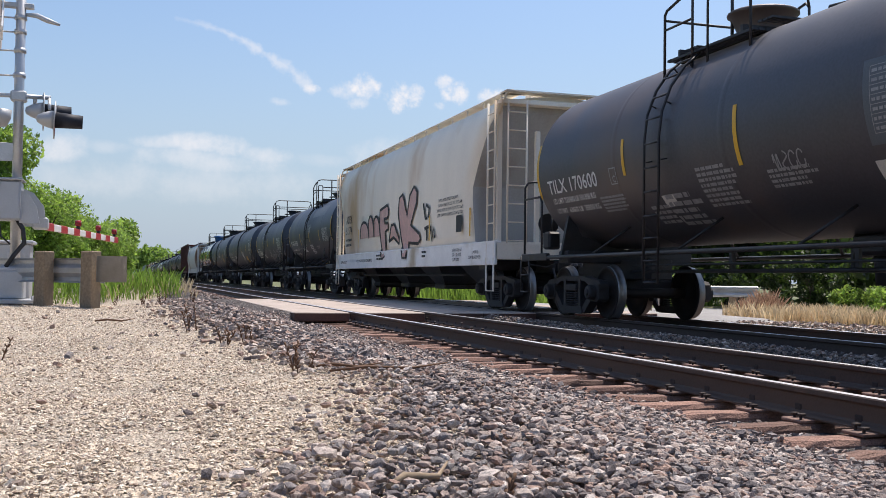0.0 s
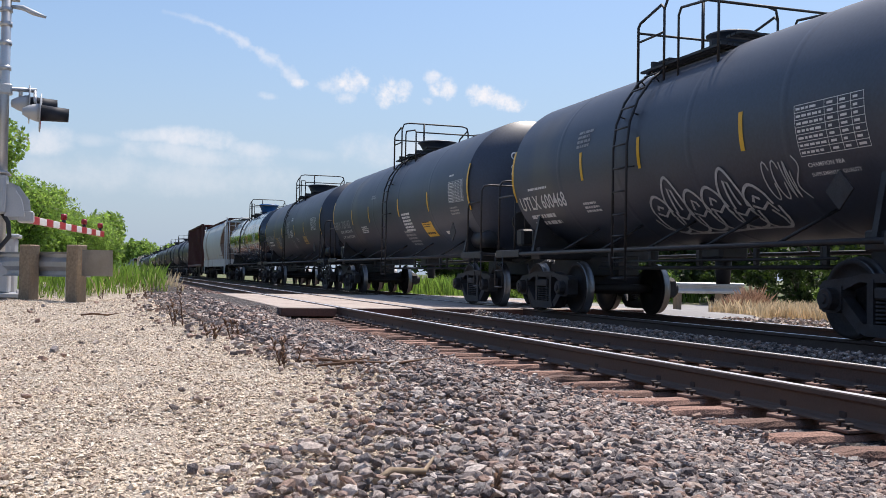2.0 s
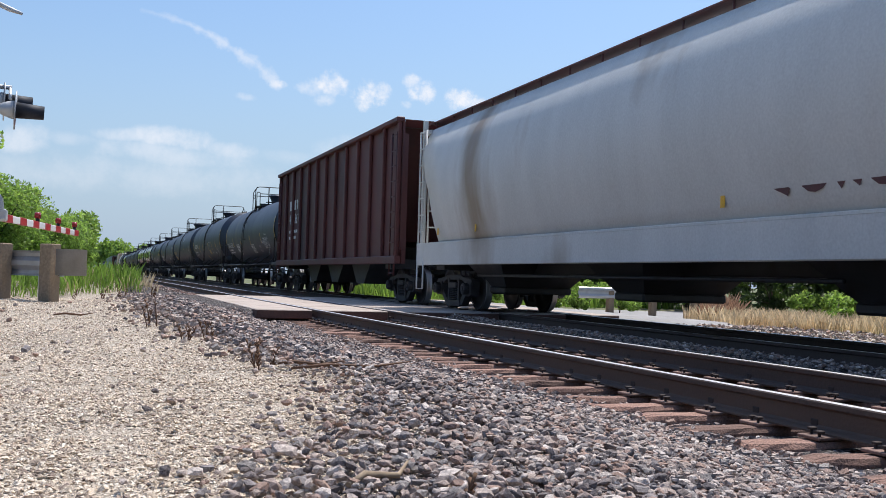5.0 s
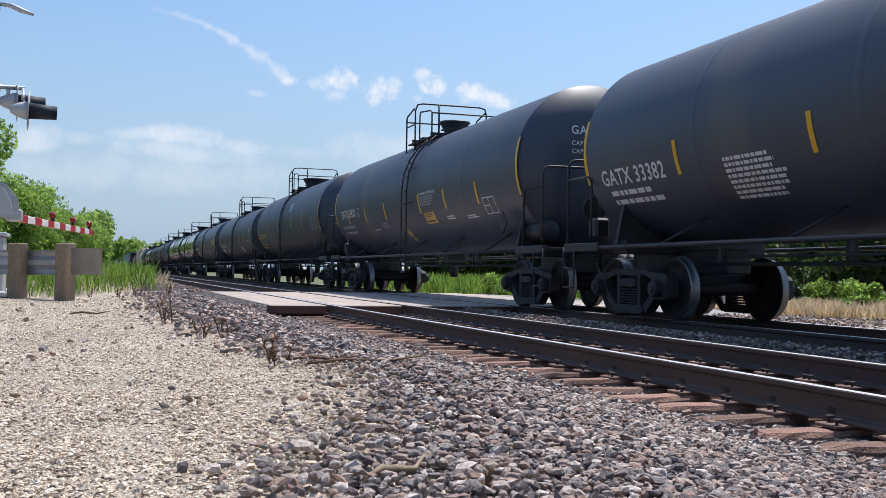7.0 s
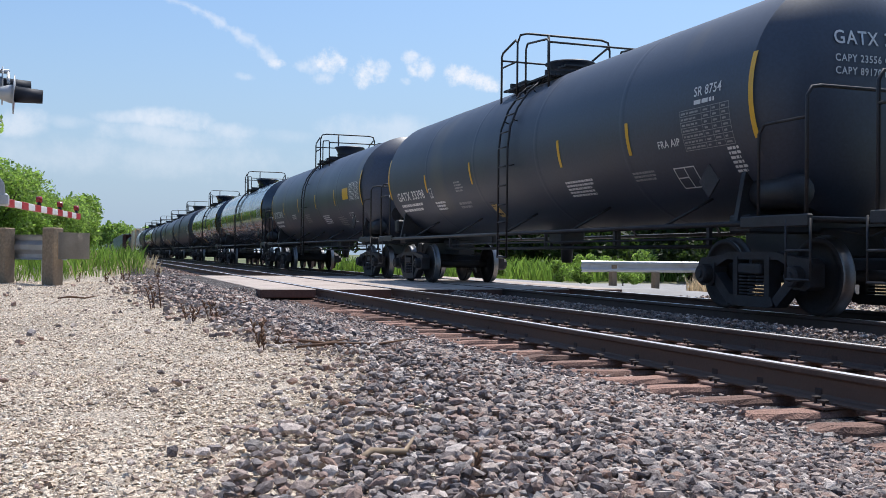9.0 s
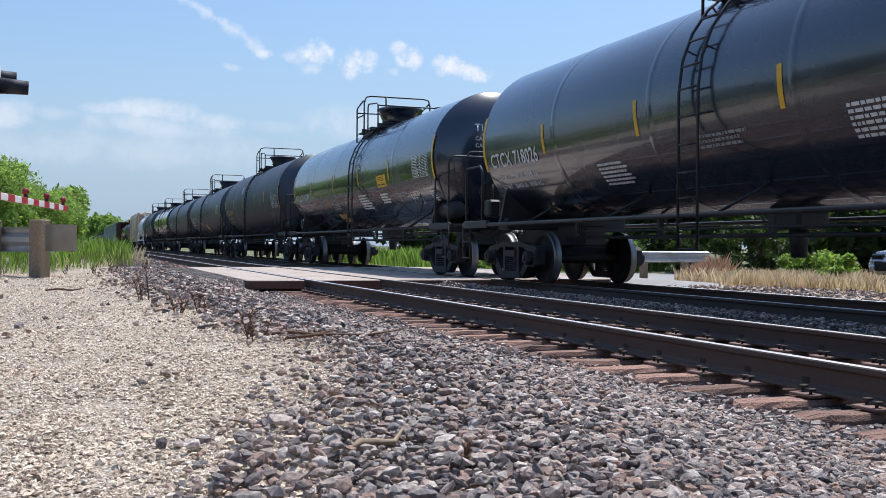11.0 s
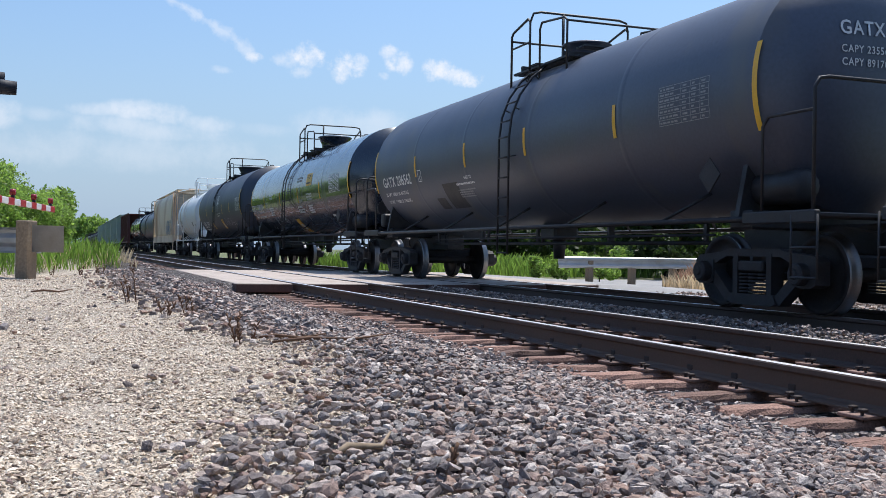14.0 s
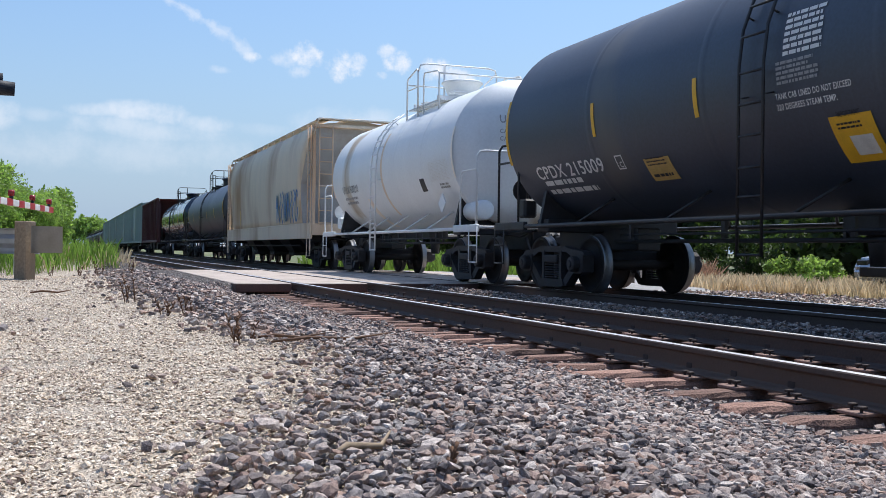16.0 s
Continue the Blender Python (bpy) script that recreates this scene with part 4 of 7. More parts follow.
HEAD = 0.44                             # depth of a dished tank head


def head_radius(u):
    """Radius of a head, as a share of the tank's, at the share u of its depth."""
    return max(0.0, 1 - u) ** 0.26


def head_depth(share):
    """Share of the head's depth at which its radius is that share of the tank's."""
    return 1 - share ** (1 / 0.26)


def tank_car(spec):
    L, R, zc = spec["s"][1] - spec["s"][0], spec.get("R", 1.48), spec.get("zc", 2.62)
    mat, iron = spec.get("mat", M_BLACK), spec.get("iron", M_IRON)
    car = car_empty("tank_car", spec, spec["label"], "tank car")
    near = spec.get("near", True)
    seen = spec.get("seen", {})
    cyl = seen.get("seam", L / 2 - spec.get("inset", 0.95) - 0.62)          # where the shell ends and the heads begin
    # tank with dished heads and faint weld bands
    bm = bmesh.new()
    prof = []
    for i in range(13):
        u = 1 - (1 - math.cos(math.pi / 2 * i / 12)) ** 1.15 if i < 12 else 0.0
        prof.append((-cyl - HEAD * u, R * head_radius(u)))
    prof.insert(12, (-cyl - 0.03, R * head_radius(0.03 / HEAD)))
    prof.insert(13, (-cyl - 0.008, R * head_radius(0.008 / HEAD)))
    prof += [(-cyl + 0.006, R), (-cyl + 0.03, R), (-cyl + 0.08, R)]
    n_b = 5
    for i in range(1, n_b):
        y = -cyl + 2 * cyl * i / n_b
        prof += [(y - 0.09, R), (y - 0.06, R), (y - 0.04, R + 0.004), (y + 0.04, R + 0.004), (y + 0.06, R), (y + 0.09, R)]
    prof += [(-u, r) for u, r in prof[17::-1]]
    lathe(bm, prof, "y", 72 if near else 36, (0, 0, zc))
    part("tank", bm, mat, car, spec.get("tank_label", ""))
    # centre sill stubs, bolsters and bottom fittings
    for s in (-1, 1):
        bm = bmesh.new()
        box(bm, (0, s * (L / 2 - 1.9), 0.86), (0.42, 2.7, 0.36), bevel=0.02)
        box(bm, (0, s * (L / 2 - TRUCK_IN), 1.08), (2.5, 0.42, 0.22), bevel=0.02)
        prism(bm, [(-1.32, 1.05), (1.32, 1.05), (1.15, 1.9), (0.9, 1.45), (0, 1.22), (-0.9, 1.45), (-1.15, 1.9)], s * (L / 2 - TRUCK_IN) - 0.04, s * (L / 2 - TRUCK_IN) + 0.04, plane="xz")
        part("stub_sill", bm, iron, car)
    bm = bmesh.new()
    box(bm, (0, 0.2, zc - R - 0.1), (0.5, 0.6, 0.28), bevel=0.05)
    lathe(bm, [(-0.5, 0.10), (0.0, 0.14)], "z", 12, (0, 0.2, zc - R - 0.1))
    tube(bm, [(-0.45, -L / 2 + 3, 0.82), (-0.45, L / 2 - 3, 0.82)], 0.03, 6)
    tube(bm, [(-0.7, -L / 2 + 3.2, 0.92), (-0.72, 0.8, 0.92), (-0.5, L / 2 - 3.2, 0.92)], 0.02, 6)
    for k in range(5):
        y = -L / 2 + 3.6 + (L - 7.2) * k / 4
        box(bm, (-0.55, y, 1.0), (0.05, 0.07, 0.3))
        box(bm, (-0.2, y + 0.5, 0.98), (0.05, 0.05, 0.3))
    part("outlet_piping", bm, iron, car)
    # long side pipe with its knee brackets, both sides
    bm = bmesh.new()
    zp, xp = 1.07, 1.42
    for sx in (-1, 1):
        tube(bm, [(sx * xp, -L / 2 + 1.0, zp), (sx * xp, L / 2 - 1.0, zp)], 0.035, 8)
        for k in range(5):
            y = -L / 2 + 3.4 + (L - 6.8) * k / 4
            tube(bm, [(sx * xp, y, zp), (sx * (R * 0.61), y - 0.4, zc - R * 0.79)], 0.022, 6)
    part("side_pipe", bm, spec.get("fit", iron), car)
    # end platforms, safety rails and steps
    for s in (-1, 1):
        bm = bmesh.new()
        box(bm, (0, s * (L / 2 - 0.75), 1.10), (2.9, 0.55, 0.05), bevel=0.012)
        box(bm, (-1.42, s * (L / 2 - 1.05), 1.08), (0.08, 1.2, 0.14), bevel=0.015)
        box(bm, (1.42, s * (L / 2 - 1.05), 1.08), (0.08, 1.2, 0.14), bevel=0.015)
        part("end_platform", bm, spec.get("fit", iron), car)
        bm = bmesh.new()
        yE = s * (L / 2 - 0.52)
        hz = spec.get("rail_z", 2.55)
        tube(bm, [(-1.42, yE, 1.1), (-1.42, yE, hz - 0.12), (-1.36, yE, hz - 0.02), (-1.24, yE, hz), (1.24, yE, hz), (1.36, yE, hz - 0.02), (1.42, yE, hz - 0.12), (1.42, yE, 1.1)], 0.022, 7)
        tube(bm, [(-1.42, s * (L / 2 - 1.35), 1.1), (-1.42, s * (L / 2 - 1.35), 2.1), (-1.42, s * (L / 2 - 1.25), 2.2), (-1.42, yE, 2.2)], 0.02, 6)
        part("end_railing", bm, spec.get("fit", iron), car)
        bm = bmesh.new()
        ys = s * (L / 2 - 0.62)
        for dy in (-0.2, 0.2):
            tube(bm, [(-1.45, ys + dy, 1.1), (-1.45, ys + dy, 0.42)], 0.014, 5)
        for z in (0.43, 0.75):
            tube(bm, [(-1.45, ys - 0.2, z), (-1.45, ys + 0.2, z)], 0.016, 5)
        part("step", bm, spec.get("fit", iron), car)
    # brake gear at the front end
    bm = bmesh.new()
    lathe(bm, [(-0.42, 0), (-0.40, 0.16), (-0.34, 0.20), (0.34, 0.20), (0.40, 0.16), (0.42, 0)], "y", 14, (-0.95, -L / 2 + 1.55, 1.45))
    part("air_reservoir", bm, spec.get("fit", iron), car)
    bm = bmesh.new()
    box(bm, (-0.9, L / 2 - 0.62, 1.42), (0.26, 0.3, 0.34), bevel=0.04)
    tube(bm, [(-0.9, L / 2 - 0.62, 1.6), (-0.9, L / 2 - 0.62, 1.9)], 0.02, 6)
    lathe(bm, [(-0.015, 0.21), (0.015, 0.21)], "y", 16, (-0.9, L / 2 - 0.45, 1.75))
    part("brake_stand", bm, spec.get("fit", iron), car)
    # dome, platform and its railing on top
    top = zc + R
    foot = zc + math.sqrt(R * R - 1.0) - 0.02        # where the railing posts meet the shell
    dy = seen.get("dome", spec.get("dome_y", 0.0))
    bm = bmesh.new()
    dr, dh = spec.get("dome", (0.42, 0.42))
    lathe(bm, [(-0.15, dr - 0.06), (dh * 0.3, dr - 0.06), (dh * 0.86, dr + 0.05), (dh * 0.87, dr + 0.09), (dh * 0.94, dr + 0.09), (dh, dr + 0.05), (dh + 0.035, 0)], "z", 24, (0, dy - 0.15, top))
    part("dome", bm, spec.get("dome_mat", mat), car, spec.get("dome_label", ""))
    bm = bmesh.new()
    for k in (-0.8, 0.8):
        box(bm, (0, dy - 0.2 + k, top - 0.09), (1.86, 0.06, 0.1))
    for sx in (-1, 1):
        box(bm, (sx * 0.7, dy - 0.2, top - 0.2), (0.06, 1.7, 0.05))
    deck = part("top_platform", bm, spec.get("fit", iron), car)
    for sx in (-1, 1):
        for k in range(3):
            bm = bmesh.new()
            box(bm, (sx * (0.72 + 0.1 * k), dy - 0.2, top - 0.16), (0.075, 2.2, 0.035))
            part("board", bm, spec.get("fit", iron), deck)
    for k in (-1, 1):
        for j in range(3):
            bm = bmesh.new()
            box(bm, (0, dy - 0.2 + k * (0.80 + 0.12 * j), top + 0.03), (1.3, 0.09, 0.03))
            part("board", bm, spec.get("fit", iron), deck)
    bm = bmesh.new()
    hr = top + spec.get("rail_h", 0.76)
    for sx in (-1, 1):
        x = sx * 1.0
        tube(bm, [(x, dy + 0.9, foot), (x, dy + 0.9, hr - 0.22), (x, dy + 0.84, hr - 0.16), (x, dy + 0.2, hr - 0.02), (x, dy + 0.12, hr - 0.1), (x, dy + 0.12, foot)], 0.022, 6)
        tube(bm, [(x, dy + 0.9, hr - 0.45), (x, dy + 0.12, hr - 0.45)], 0.018, 6)
        tube(bm, [(x, dy - 1.3, foot), (x, dy - 1.3, hr - 0.35), (x, dy - 1.2, hr - 0.28), (x, dy - 0.35, hr - 0.2), (x, dy - 0.28, hr - 0.3), (x, dy - 0.28, foot)], 0.02, 6)
    tube(bm, [(-1.0, dy + 0.12, hr - 0.1), (-0.95, dy + 0.1, hr + 0.06), (-0.8, dy + 0.1, hr + 0.1), (0.8, dy + 0.1, hr + 0.1), (0.95, dy + 0.1, hr + 0.06), (1.0, dy + 0.12, hr - 0.1)], 0.022, 6)
    tube(bm, [(-0.35, dy + 0.1, hr + 0.1), (-0.35, dy + 0.1, top - 0.05)], 0.026, 6)
    tube(bm, [(-1.0, dy + 0.9, hr - 0.3), (1.0, dy + 0.9, hr - 0.3)], 0.019, 6)
    tube(bm, [(-1.0, dy - 1.3, hr - 0.35), (1.0, dy - 1.3, hr - 0.35)], 0.019, 6)
    part("top_railing", bm, spec.get("fit", iron), car)
    # side ladder that bends over the tank
    ly = seen.get("ladder", spec.get("ladder_y", 0.35))
    bm = bmesh.new()
    for d in (-0.21, 0.21):
        pts = [(-(R + 0.10), ly + d, 0.62 + 0.0), (-(R + 0.10), ly + d, zc)]
        pts += [arc_pt(R, zc, th, ly + d, 0.10) for th in [0.25 * k for k in range(1, 5)]]
        tube(bm, pts, 0.02, 6)
    for z in [0.64, 0.95, 1.28, 1.6, 1.95, 2.3, 2.65]:
        tube(bm, [(-(R + 0.10), ly - 0.21, z), (-(R + 0.10), ly + 0.21, z)], 0.016, 5)
    for th in (0.2, 0.42, 0.64, 0.86):
        p = arc_pt(R, zc, th, ly, 0.10)
        tube(bm, [(p[0], ly - 0.21, p[2]), (p[0], ly + 0.21, p[2])], 0.016, 5)
    for th in (-0.2, 0.35, 0.8):
        for d in (-0.21, 0.21):
            tube(bm, [arc_pt(R, zc, th, ly + d, -0.02), arc_pt(R, zc, th, ly + d, 0.1)], 0.013, 4)
    part("ladder", bm, spec.get("fit", iron), car)
    end_gear(car, L)
    # reflective strips: bent ones at the head seams, short upright ones between
    sm = spec.get("strip_mat", M_YELLOW)
    for s in (-1, 1):
        part("reflective_strip", strip_bm(R, zc, s * (cyl + 0.02), -0.38, 0.32, 0.09, 0.004), sm, car)
    for y, z1, z0 in seen.get("strips", [(y, zc + 0.07, zc - 0.42) for y in spec.get("strips", (4.75 if L > 17 else 4.1, 1.8, -1.25, -4.1))]):
        part("reflective_strip", strip_bm(R, zc, y, math.asin((z0 - zc) / R), math.asin((z1 - zc) / R), 0.085), sm, car)
    # lettering
    inkm = spec.get("ink", M_WHITE)
    small = M_FADED if spec.get("worn") else inkm
    if near:
        def lay(name, bm, mat, y, z, lift=0.008, label=""):
            return part(name, wrap(bm, R, zc, y, z, lift), mat, car, label)

        def fitted(body, h, w):
            """Lettering of a given height and overall width."""
            bm = text_bm(body, h, 1.06)
            wide = max(v.co.x for v in bm.verts)
            bmesh.ops.scale(bm, vec=(w / wide, 1, 1), verts=bm.verts)
            return bm
        yn, zn, hn, wn_ = seen.get("mark", (cyl - 0.25, spec.get("mark_z", zc - 0.5), 0.25, 2.0))
        if spec.get("mark"):
            lay("lettering", fitted(spec["mark"], hn, wn_), M_FADED if seen.get("faded") else inkm, yn, zn, 0.008, "stencilled reporting mark")
        yw, zw, hw, ww = seen.get("weights", (yn - 0.12, zn - 0.22, 0.09, 1.65))
        for k, line in enumerate(spec.get("weights", ())):
            lay("lettering", fitted(line, hw, ww), inkm, yw, zw - 0.17 * k, 0.008, "small stencilled weight line")
        if not spec.get("weights"):
            lay("small_print", bars_bm(ww, 2, hw, hw * 0.9, int(L * 10)), small, yw, zw)
        if "plate" in seen:
            y, z, h = seen["plate"]
            lay("clearance_plate", ring_bm(h * 0.85, h, 0.018), small, y + h * 0.42, z, 0.008, "small outlined clearance plate")
            lay("lettering", text_bm("C", h * 0.4), small, y + h * 0.14, z + h * 0.12)
        if seen:
            for k, (y, z, w, h, n) in enumerate(seen.get("prints", ())):
                pitch = h / n
                lay("small_print", bars_bm(w, n, pitch * 0.6, pitch * 0.4, 17 * k + int(L * 7)), M_FADED if (spec.get("worn") or k % 2) else small, y, z + h - pitch * 0.6)
            for body, y, z, h, w in seen.get("words", ()):
                lay("lettering", fitted(body, h, w), small, y, z)
            if "table" in seen:
                y, z, w, h = seen["table"]
                lay("data_table", table_bm(w, h, int(L * 3)), M_FADED if (spec.get("worn") or seen.get("dim_table")) else M_WHITE, y, z, 0.008, "ruled white data table")
            for y, z, w, h in seen.get("boxes", ()):
                lay("inspection_box", frame_bm(w, h, 0.018), small, y, z)
            for y, z, w, h, look_ in seen.get("notices", ()):
                lay("notice_sticker", quad_bm(w, h), NOTICE[look_][0], y, z, 0.007, NOTICE[look_][1])
                if look_ == "important":
                    lay("notice_sticker", quad_bm(w * 0.52, h * 0.42), M_PALE, y - w * 0.33, z + h * 0.12, 0.010, "pale worn middle of the notice")
                    lay("lettering", fitted("IMPORTANT", h * 0.1, w * 0.55), M_BLACKINK, y - w * 0.22, z + h * 0.8, 0.011)
                    lay("small_print", bars_bm(w * 0.7, 2, h * 0.04, h * 0.04, 3), M_BLACKINK, y - w * 0.15, z + h * 0.66, 0.011)
                elif h > 0.25:
                    lay("small_print", bars_bm(w * 0.8, 3, h * 0.055, h * 0.08, 5), M_BLACKINK, y - w * 0.1, z + h * 0.78, 0.011)
                    lay("small_print", bars_bm(w * 0.8, 1, h * 0.13, 0.1, 6), M_BLACKINK, y - w * 0.1, z + h * 0.14, 0.011)
            for k, (y, z, w, h, n, tint) in enumerate(seen.get("tags", ())):
                strokes = bubble_letters(w, h, n) if tint == "bubble" else squiggle(7 * k + int(L * 9), w, h, n)
                lay("graffiti", ribbon_bm(strokes, 0.045 if tint == "bubble" else 0.022), TAGS[tint], y, z, 0.012, "pale spray-painted tag")
            for y, z, w, h, m in seen.get("patches", ()):
                lay("repaint_patch", quad_bm(w, h), m, y, z, 0.005)
        else:
            rnd = random.Random(int(spec["s"][0] * 10))
            for k, yy in enumerate((0.5 * cyl, 0.12 * cyl, -0.25 * cyl, -0.5 * cyl)):
                lay("small_print", bars_bm(rnd.uniform(0.7, 1.1), rnd.randint(3, 6), 0.04, 0.03, k + int(L * 7)), M_FADED if k % 2 else small, yy - rnd.uniform(0, 0.5), zc + rnd.uniform(-0.82, -0.5))
            lay("data_table", table_bm(1.1, 0.5, int(L * 3)), M_WHITE, -cyl + 1.28, zc - 0.35, 0.008, "ruled white data table")
            lay("inspection_box", frame_bm(0.5, 0.33, 0.018), inkm, -cyl + 1.85, zc - 0.97)
            for st in spec.get("stickers", ()):
                lay("notice_sticker", quad_bm(0.7, 0.34), M_YELLOW, st[0], zc + st[1], 0.007, "yellow notice sticker")
        # diamond placard on a bracket by the front truck
        bm = bmesh.new()
        box(bm, (-1.44, -L / 2 + 2.3, 1.62), (0.02, 0.3, 0.3), rot=Matrix.Rotation(radians(45), 3, "X"))
        part("placard", bm, spec.get("fit", M_TRUCK), car, "dark diamond placard holder")
        head_text(car, spec, R, zc, cyl)
    return car


def head_text(car, spec, R, zc, cyl):
    """Mark and capacity lines on the leading tank head, laid on its dish."""
    rows = ((spec["mark"], 0.16, 0.55), ("CAPY 23556 GALS", 0.085, 0.34), ("CAPY 89170 LTRS", 0.085, 0.19)) if spec.get("mark") else ()
    for body, h, dz in rows:
        bm = text_bm(body, h, 1.15, 0.9)
        for v in bm.verts:
            x, z = -0.62 + v.co.x, dz + v.co.y
            v.co = Vector((x, -cyl - HEAD * head_depth(min(0.999, math.hypot(x, z) / R)) - 0.012, zc + z))
        part("lettering", bm, spec.get("ink", M_WHITE), car)


def ring_bm(w, h, t):
    """A thin rectangular outline."""
    bm = bmesh.new()
    for x0, y0, x1, y1 in ((0, 0, w, t), (0, h - t, w, h), (0, t, t, h - t), (w - t, t, w, h - t)):
        bm.faces.new([bm.verts.new(p) for p in ((x0, y0, 0), (x1, y0, 0), (x1, y1, 0), (x0, y1, 0))])
    return bm


def bubble_letters(w, h, n):
    """Outlines of fat rounded letters that lean on one another, with a heavy foot line under them."""
    out = []
    pitch = w / n
    for k in range(n):
        x0, tall = pitch * k, h * (0.70 + 0.3 * math.sin(1.1 * k + 0.4) ** 2)
        mid = h * (0.42 + 0.05 * math.cos(k * 2.3))
        lobe = [(x0 + pitch * (0.5 - 0.56 * math.cos(a)) + 0.12 * pitch * math.sin(2 * a), mid + (tall - mid) * math.sin(a) ** 0.55) for a in [math.pi * i / 12 for i in range(13)]]
        out.append(lobe)
        foot = [(x0 + pitch * (0.5 - 0.62 * math.cos(a)) + 0.1 * pitch, mid - (mid - 0.04 * h) * math.sin(a) ** 0.6 - 0.03 * h * (k % 2)) for a in [math.pi * i / 12 for i in range(13)]]
        out.append(foot)
        out.append([(x0 + pitch * 0.30, mid + 0.05 * h), (x0 + pitch * 0.45, tall - 0.16 * h), (x0 + pitch * 0.62, tall - 0.2 * h), (x0 + pitch * 0.66, mid + 0.1 * h)])
        out.append([(x0 + pitch * 0.15, mid), (x0 + pitch * 0.5, mid - 0.07 * h), (x0 + pitch * 0.9, mid + 0.03 * h), (x0 + pitch * 1.05, mid - 0.12 * h)])
    out.append([(-0.05 * w, h * 0.36), (-0.02 * w, h * 0.16), (0.1 * w, h * 0.0), (0.45 * w, -h * 0.02), (0.7 * w, h * 0.03), (0.98 * w, h * 0.02), (1.0 * w, h * 0.2), (0.97 * w, h * 0.36)])
    return out


def quad_bm(w, h):
    bm = bmesh.new()
    bm.faces.new([bm.verts.new(p) for p in ((0, 0, 0), (w, 0, 0), (w, h, 0), (0, h, 0))])
    return bm


def frame_bm(w, h, t=0.02):
    bm = bmesh.new()
    for x0, y0, x1, y1 in ((0, 0, w, t), (0, h - t, w, h), (0, t, t, h - t), (w - t, t, w, h - t), (w * 0.5, t, w * 0.5 + t, h - t), (t, h * 0.5, w * 0.5, h * 0.5 + t)):
        bm.faces.new([bm.verts.new(p) for p in ((x0, y0, 0), (x1, y0, 0), (x1, y1, 0), (x0, y1, 0))])
    return bm


def table_bm(w, h, seed):
    rnd = random.Random(seed)
    bm = bmesh.new()

    def q(x0, y0, x1, y1):
        bm.faces.new([bm.verts.new(p) for p in ((x0, y0, 0), (x1, y0, 0), (x1, y1, 0), (x0, y1, 0))])
    rows = 7
    for i in range(rows + 1):
        y = h * i / rows
        q(0, y, w, y + 0.008)
    for x in (0, 0.45 * w, 0.64 * w, 0.82 * w, w - 0.008):
        q(x, 0, x + 0.008, h)
    tall = h / rows * 0.34
    for i in range(rows):
        y = h * (i + 0.36) / rows
        x = 0.03
        while x < w * rnd.uniform(0.30, 0.42):
            l = rnd.uniform(0.04, 0.11)
            q(x, y, min(x + l, 0.43 * w), y + tall)
            x += l + 0.02
        for x in (0.49, 0.67, 0.85):
            q(x * w, y, x * w + w * rnd.uniform(0.05, 0.1), y + tall)
    return bm


def ladder_bm(x, y, z0, z1, w=0.4, step=0.33, along="y"):
    bm = bmesh.new()
    for d in (-w / 2, w / 2):
        p = (x, y + d) if along == "y" else (x + d, y)
        tube(bm, [(*p, z0), (*p, z1)], 0.022, 6)
    z = z0 + 0.06
    while z < z1:
        a, b = ((x, y - w / 2), (x, y + w / 2)) if along == "y" else ((x - w / 2, y), (x + w / 2, y))
        tube(bm, [(*a, z), (*b, z)], 0.016, 5)
        z += step
    return bm


